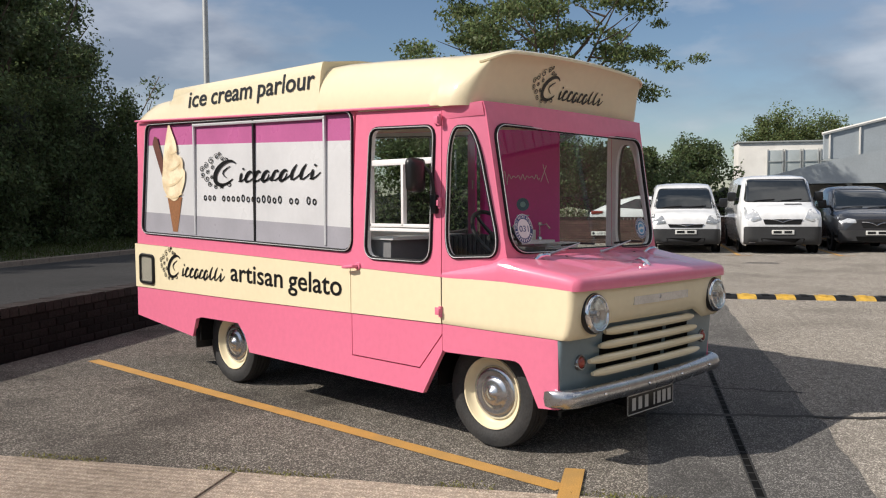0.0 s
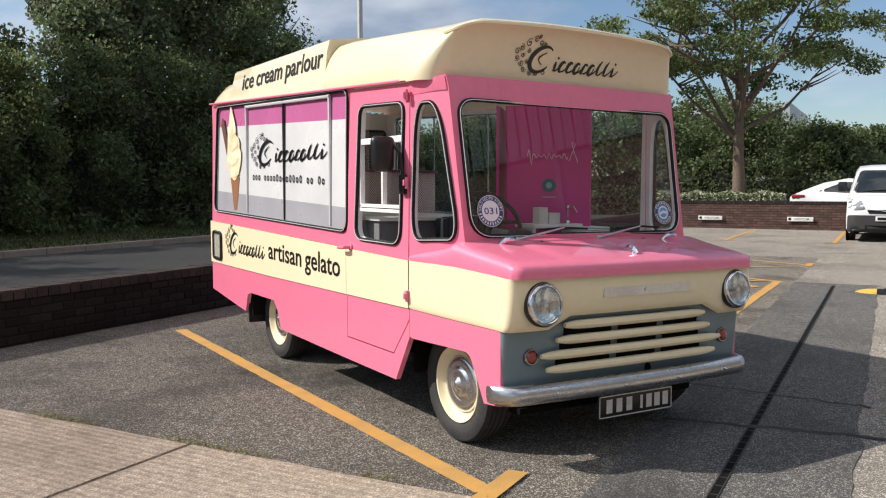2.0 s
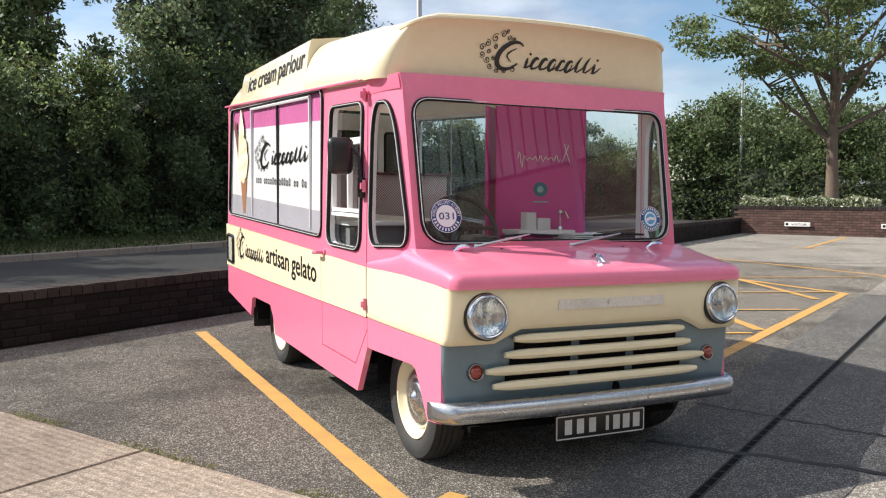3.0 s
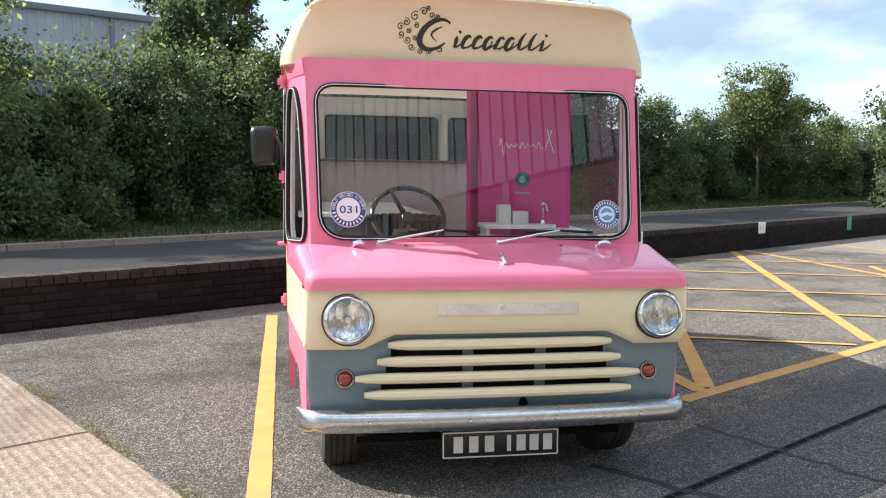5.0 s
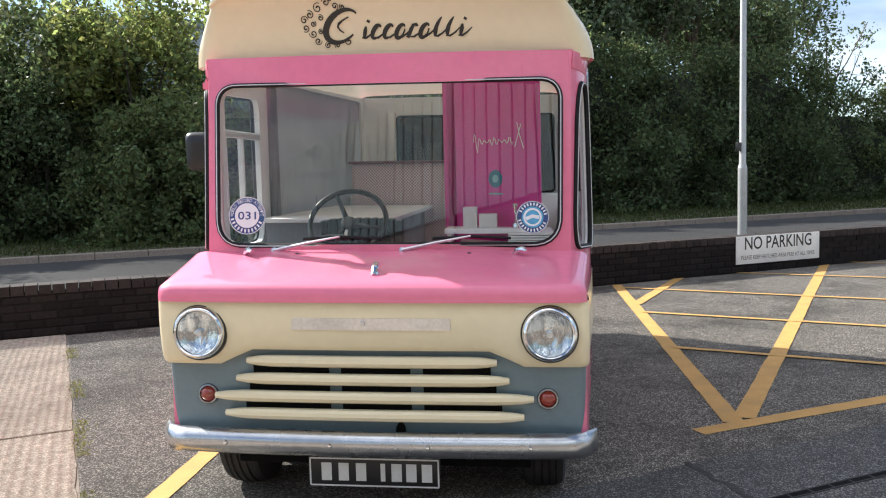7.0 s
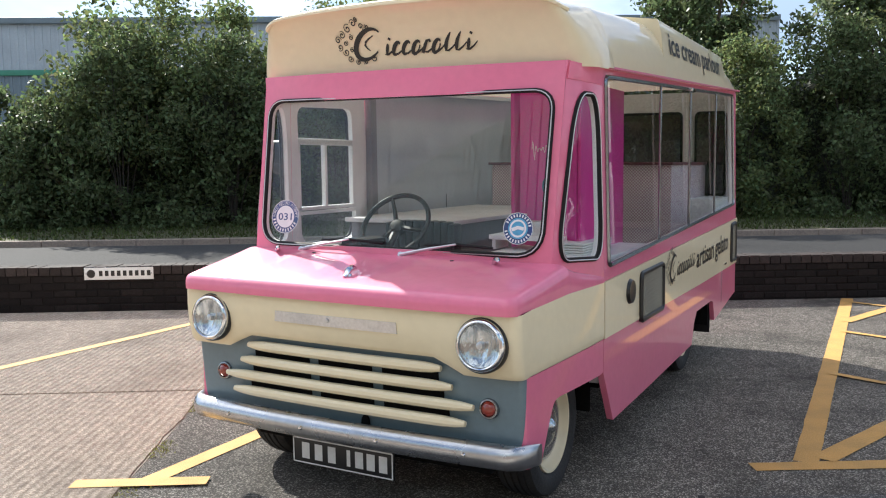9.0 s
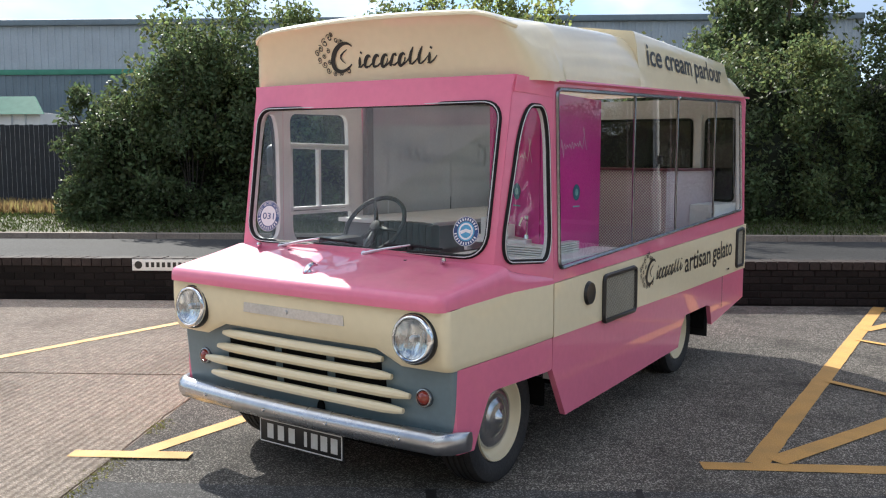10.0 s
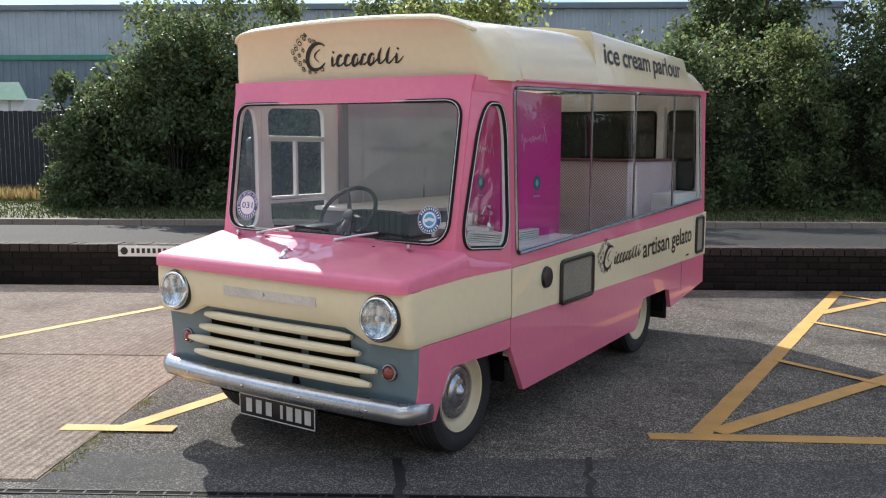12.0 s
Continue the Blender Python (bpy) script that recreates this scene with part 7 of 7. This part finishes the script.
# ---- parked vehicles ----
def vehicle(name, m, label, category, paint, length, width, stations, screen, sides, lamps, grille, plate_z, wheel_y, wheel_r, bumper_h, slot=None):
    """A parked vehicle lofted through stations (y, low z, belt z, top z, belt half width, top half width), its front at y = 0; glass, lamps and trim follow its skin."""
    ob = root(name, m, label, category, "parked vehicles")
    bm = bmesh.new()
    rows = []
    for y, zl, zb, zt, wb, wt in stations:
        halfp = [(wb * .93, zl), (wb * .99, zl + .10), (wb, zl + (zb - zl) * .55), (wb * .985, zb), (wt + (wb * .985 - wt) * .12, zt - .10 if zt - zb > .2 else zb + (zt - zb) * .5), (wt * .93, zt - .02), (wt * .6, zt + .01), (0, zt + .02)]
        rows.append([Vector((-x, y, z)) for x, z in halfp] + [Vector((x, y, z)) for x, z in reversed(halfp[:-1])])
    vs = grid(bm, rows)
    for ring in (vs[0], vs[-1]):
        bm.faces.new(ring)
    bmesh.ops.recalc_face_normals(bm, faces=bm.faces[:])
    bm.faces.ensure_lookup_table()
    skin = BVHTree.FromBMesh(bm)
    part("body", bm, paint, ob, "", 40)

    def front(proud):
        def f(a, b, d):
            hit = skin.ray_cast(Vector((a, -4, b)), Vector((0, 1, 0)))[0]
            return Vector((a, (hit.y if hit else stations[1][0]) - proud + d, b))
        return f

    def flank(s, proud):
        def f(a, b, d):
            hit = skin.ray_cast(Vector((s * 4, a, b)), Vector((-s, 0, 0)))[0]
            return Vector(((hit.x if hit else s * width * .4) + s * (proud - d), a, b))
        return f

    cuts = [-width / 2 + width * k / 14 for k in range(15)]
    levels = [.1 * k for k in range(2, 20)]
    z0, w0, z1, w1 = screen
    outline = rpoly([(-w0, z0), (-w1, z1), (w1, z1), (w0, z0)], .07, 3)
    bm = bmesh.new()
    panel(bm, offset_loop(outline, .025), [], front(.006), .02, 0, cuts, levels)
    part("screen_seal", bm, BLACK, ob, "", 50)
    bm = bmesh.new()
    panel(bm, outline, [], front(.012), .02, 0, cuts, levels)
    glass_ob = part("windscreen", bm, CAR_GLASS, ob, "", 60)
    for x in (-w0 * .55, w0 * .25):
        bm = bmesh.new()
        f = front(.035)
        sweep(bm, [f(x - .15, z0 + .01, 0), f(x + .1, z0 + .035, 0), f(x + .35, z0 + .05, 0)], .012, n=5)
        part("wiper", bm, BLACK, glass_ob)
    for s in (-1, 1):
        for loop in sides:
            bm = bmesh.new()
            panel(bm, rpoly(loop, .06, 3), [], flank(s, .008), .02, 0, [.3 * k for k in range(3, 14)], levels)
            part("side_window", bm, CAR_GLASS, ob, "", 60)
        for k, (loop, mat) in enumerate(lamps):
            bm = bmesh.new()
            panel(bm, rpoly([(s * x, z) for x, z in loop], .03, 3), [], front(.012 + .006 * k), .03, 0, cuts, levels)
            part("headlight" if k == 0 else "fog_light", bm, mat, ob, "clear lamp cluster")
        bm = bmesh.new()
        xm = width / 2
        ym = wheel_y[0] + .35
        box(bm, min(s * xm, s * (xm + .22)), max(s * xm, s * (xm + .22)), ym, ym + .12, z0 + .0, z0 + .24, .05)
        box(bm, min(s * (xm - .12), s * (xm + .04)), max(s * (xm - .12), s * (xm + .04)), ym + .03, ym + .10, z0 + .02, z0 + .09, .02)
        part("mirror", bm, BLACK, ob)
        for y in wheel_y:
            mm = frame_of((s * (width / 2 - .11), y, wheel_r), (0, s, 0), (0, 0, 1))
            bm = bmesh.new()
            lathe(bm, [(wheel_r * .62, .09), (wheel_r * .9, .10), (wheel_r, .07), (wheel_r, -.09), (wheel_r * .6, -.10)], mm @ pose(0, 0, 0, 180), 24)
            lathe(bm, [(wheel_r * .62, .09), (wheel_r * .9, .10), (wheel_r, .07)], mm, 24)
            tyre = part("wheel", bm, TYRE, ob)
            bm = bmesh.new()
            lathe(bm, [(wheel_r * .64, .095), (wheel_r * .5, .075), (wheel_r * .2, .09), (0, .095)], mm, 20)
            part("rim", bm, ALUMINIUM, tyre)
            bm = bmesh.new()
            lathe(bm, [(0, .02), (wheel_r * 1.16, .02), (wheel_r * 1.16, -.05)], mm @ pose(0, 0, .075), 24)
            part("wheel_arch", bm, HOLLOW_BLACK, ob)
    w = stations[1][4]
    bm = bmesh.new()
    zl = stations[1][1]
    panel(bm, rpoly([(-w * .985, zl + .03), (-w * .985, bumper_h), (w * .985, bumper_h), (w * .985, zl + .03)], .06, 3), [], front(.045), .08, 0, cuts, [.1 * k for k in range(2, 8)])
    bump = part("front_bumper", bm, DARK_BUMPER, ob, "dark grey plastic bumper", 60)
    # black sheet in place of the shade inside the intake
    bm = bmesh.new()
    panel(bm, rpoly([(-w * .5, zl + .07), (-w * .56, zl + .19), (w * .56, zl + .19), (w * .5, zl + .07)], .03, 3), [], front(.052), .02, 0, cuts)
    part("air_intake", bm, HOLLOW_BLACK, bump)
    for gx, gz, gw, gh in grille:
        bm = bmesh.new()
        panel(bm, rpoly([(gx - gw * .9, gz - gh), (gx - gw, gz + gh), (gx + gw, gz + gh), (gx + gw * .9, gz - gh)], .02, 3), [], front(.010), .03, 0, cuts)
        gr = part("grille", bm, BLACK, ob)
        bm = bmesh.new()
        f = front(.022)
        sweep(bm, [f(gx - gw * .97 + 1.94 * gw * k / 12, gz + gh * (.9 - 1.2 * (1 - abs(k - 6) / 6) ** 3), 0) for k in range(13)], .012, n=6)
        part("grille_trim", bm, CHROME, gr, "chrome grille trim")
    if slot:
        bm = bmesh.new()
        panel(bm, rpoly([(slot[0], slot[2]), (slot[0], slot[3]), (slot[1], slot[3]), (slot[1], slot[2])], .01, 2), [], front(.008), .02, 0, cuts)
        part("bonnet_slot", bm, BLACK, ob, "black bonnet air slot")
    f = front(.055)
    y_plate = min(f(x, plate_z, 0).y for x in (-.25, 0, .25)) - .012
    bm = bmesh.new()
    box(bm, -.26, .26, y_plate, y_plate + .015, plate_z - .055, plate_z + .055, .003)
    pl = part("number_plate", bm, PLATE_WHITE, ob, "white number plate")
    fm = frame_of((0, y_plate - .002, plate_z), (1, 0, 0), (0, 0, 1))
    for xa, xb in ((-.22, -.03), (.03, .21)):
        bm = bmesh.new()
        stroke(bm, [(xa, 0), (xb, 0)], .065, fm)
        part("plate_bar", bm, INK, pl, "black bar", 0)
    return ob


DARK_BUMPER = surf("dark_bumper_plastic", (0.035, 0.036, 0.038), 0.6, var=0.1, scale=4, fine=60)
LAMP_SMOKE = surf("smoky_lamp_cluster", (0.34, 0.36, 0.38), 0.12, 0.4, var=0.35, scale=16, coat=0.9)
VM = lambda u, v: ENV @ pose(u, -v, 0, 0, 0, -90)
vehicle("small_panel_van", VM(14.35, 6.42), "white small panel van parked in a visitor bay", "van", CAR_WHITE, 4.38, 1.80,
        [(0, .28, .70, .84, .76, .68), (.10, .20, .82, .96, .86, .76), (.40, .20, .92, 1.05, .89, .78), (.78, .20, 1.0, 1.12, .90, .78), (1.06, .20, 1.04, 1.42, .90, .72), (1.40, .20, 1.06, 1.68, .90, .71), (1.9, .20, 1.07, 1.79, .90, .72), (3.4, .20, 1.07, 1.80, .90, .72), (4.25, .24, 1.05, 1.74, .88, .70), (4.38, .30, 1.0, 1.66, .82, .66)],
        (1.15, .76, 1.64, .62), [[(1.25, 1.12), (1.62, 1.58), (2.2, 1.60), (2.25, 1.10)]], [([(.48, .76), (.56, .95), (.83, 1.0), (.86, .80), (.72, .74)], LAMP_SMOKE), ([(.60, .42), (.60, .50), (.76, .50), (.76, .42)], BLACK)], [(0, .70, .44, .045)], .545, (.82, 3.55), .31, .62)
vehicle("large_panel_van", VM(14.30, 8.72), "white large panel van parked in a visitor bay", "van", CAR_WHITE, 4.78, 1.92,
        [(0, .28, .80, .94, .82, .74), (.10, .20, .92, 1.08, .92, .80), (.38, .20, 1.02, 1.18, .95, .82), (.70, .20, 1.10, 1.28, .955, .80), (1.0, .20, 1.16, 1.62, .955, .78), (1.32, .20, 1.17, 1.90, .955, .78), (1.8, .20, 1.18, 1.97, .955, .79), (3.6, .20, 1.18, 1.98, .955, .79), (4.65, .24, 1.15, 1.93, .94, .78), (4.78, .30, 1.1, 1.85, .90, .74)],
        (1.31, .81, 1.86, .70), [[(1.15, 1.24), (1.48, 1.74), (2.05, 1.76), (2.08, 1.20)]], [([(.50, .86), (.60, 1.08), (.84, 1.17), (.90, .90), (.70, .80)], LAMP_CLEAR), ([(.60, .40), (.60, .50), (.80, .50), (.80, .40)], BLACK)], [(0, .80, .46, .065)], .545, (.95, 3.95), .33, .68, (.10, .52, 1.215, 1.245))
vehicle("grey_suv", VM(15.10, 11.05), "dark grey sport utility car parked in a visitor bay", "car", CAR_GREY, 4.5, 1.84,
        [(0, .28, .70, .82, .76, .68), (.12, .22, .80, .92, .88, .78), (.6, .22, .90, 1.02, .91, .80), (1.1, .22, .98, 1.08, .92, .80), (1.5, .22, 1.0, 1.38, .92, .72), (1.95, .22, 1.02, 1.62, .92, .68), (2.6, .22, 1.02, 1.69, .92, .68), (3.6, .22, 1.02, 1.66, .92, .66), (4.3, .26, 1.02, 1.42, .90, .62), (4.5, .34, .95, 1.12, .84, .6)],
        (1.10, .77, 1.58, .62), [[(1.6, 1.08), (2.0, 1.50), (3.5, 1.52), (3.9, 1.12)]], [([(.46, .74), (.50, .84), (.85, .90), (.86, .76)], LAMP_CLEAR), ([(.58, .42), (.58, .50), (.76, .50), (.76, .42)], LAMP_CLEAR)], [(0, .70, .36, .07)], .50, (.88, 3.56), .35, .56)
vehicle("white_coupe", ENV @ pose(22.6, -8.3, 0), "white coupe car parked behind the visitor wall", "car", CAR_WHITE, 4.65, 1.82,
        [(0, .28, .58, .68, .72, .64), (.15, .22, .68, .78, .86, .76), (.8, .20, .80, .90, .90, .80), (1.5, .20, .88, .98, .91, .76), (1.9, .20, .92, 1.22, .91, .66), (2.4, .20, .94, 1.46, .91, .60), (3.0, .20, .95, 1.50, .91, .60), (3.7, .20, .98, 1.36, .91, .60), (4.3, .24, 1.0, 1.12, .90, .66), (4.65, .40, .88, .95, .82, .62)],
        (1.02, .74, 1.42, .56), [[(1.85, 1.0), (2.4, 1.36), (3.1, 1.40), (3.85, 1.10)]], [([(.46, .60), (.50, .68), (.80, .72), (.82, .62)], LAMP_CLEAR)], [(0, .55, .4, .05)], .45, (.85, 3.65), .34, .50)
coupe = bpy.data.objects["white_coupe"]
coupe.matrix_world = ENV @ pose(22.6, -8.25, 0)
for s in (-1, 1):
    bm = bmesh.new()
    box(bm, s * .72 - .15, s * .72 + .15, 4.45, 4.60, .88, 1.0, .03)
    box(bm, s * .86 - .05, s * .86 + .06, 4.2, 4.5, .90, 1.0, .03)
    part("tail_light", bm, RED, coupe, "red tail light")

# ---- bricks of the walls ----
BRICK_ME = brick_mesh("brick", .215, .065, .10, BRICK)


def lay(parent, m, u0, u1, courses, near, cope_z):
    """Courses of bricks; those within the near stretch are objects of their own, the rest one mesh."""
    count = 0
    for c in range(courses):
        u = u0 - (.1125 if c % 2 else 0)
        while u < u1:
            z = .002 + c * .075 - .06
            jig = Matrix.Translation((u + rng.uniform(-.002, .002), .10 + rng.uniform(-.003, .003), z))
            if near[0] < u < near[1] and c > 0 and count < 300:
                ob = new("brick", BRICK_ME)
                ob.parent = parent
                ob.matrix_basis = m @ jig
                count += 1
            else:
                box(loose, u, u + .215, rng.uniform(-.003, .003), .1, z, z + .065)
            u += .225
    return count


loose = bmesh.new()
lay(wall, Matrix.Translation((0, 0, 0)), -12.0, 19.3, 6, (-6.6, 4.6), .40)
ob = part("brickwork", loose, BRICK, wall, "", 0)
ob["kind"] = "stuff"
loose = bmesh.new()
u = -12.0
while u < 19.5:
    box(loose, u, u + .102, -.012 + rng.uniform(-.003, .003), .235, .392, WALL_H + .012 + rng.uniform(-.003, .003))
    u += .112
ob = part("coping", loose, COPING, wall, "brick on edge coping", 0)
ob["kind"] = "stuff"
loose = bmesh.new()
for c in range(10):
    v = -.2 + (.1125 if c % 2 else 0)
    while v < 13:
        box(loose, 19.350 + rng.uniform(-.003, .003), 19.46, -v - .215, -v, c * .075 + .002, c * .075 + .067)
        v += .225
ob = part("brickwork", loose, surf("brown_brick", (0.085, 0.046, 0.037), 0.85, var=0.25, scale=3, fine=55, bump=0.3, dirt=(0.07, 0.04, 0.035), dirt_amount=0.6, island=0.3), wall_e, "", 0)
ob["kind"] = "stuff"
loose = bmesh.new()
v = -.25
while v < 13:
    box(loose, 19.335, 19.575, -v - .102, -v, .742, .83)
    v += .112
ob = part("coping", loose, COPING, wall_e, "brick on edge coping", 0)
ob["kind"] = "stuff"
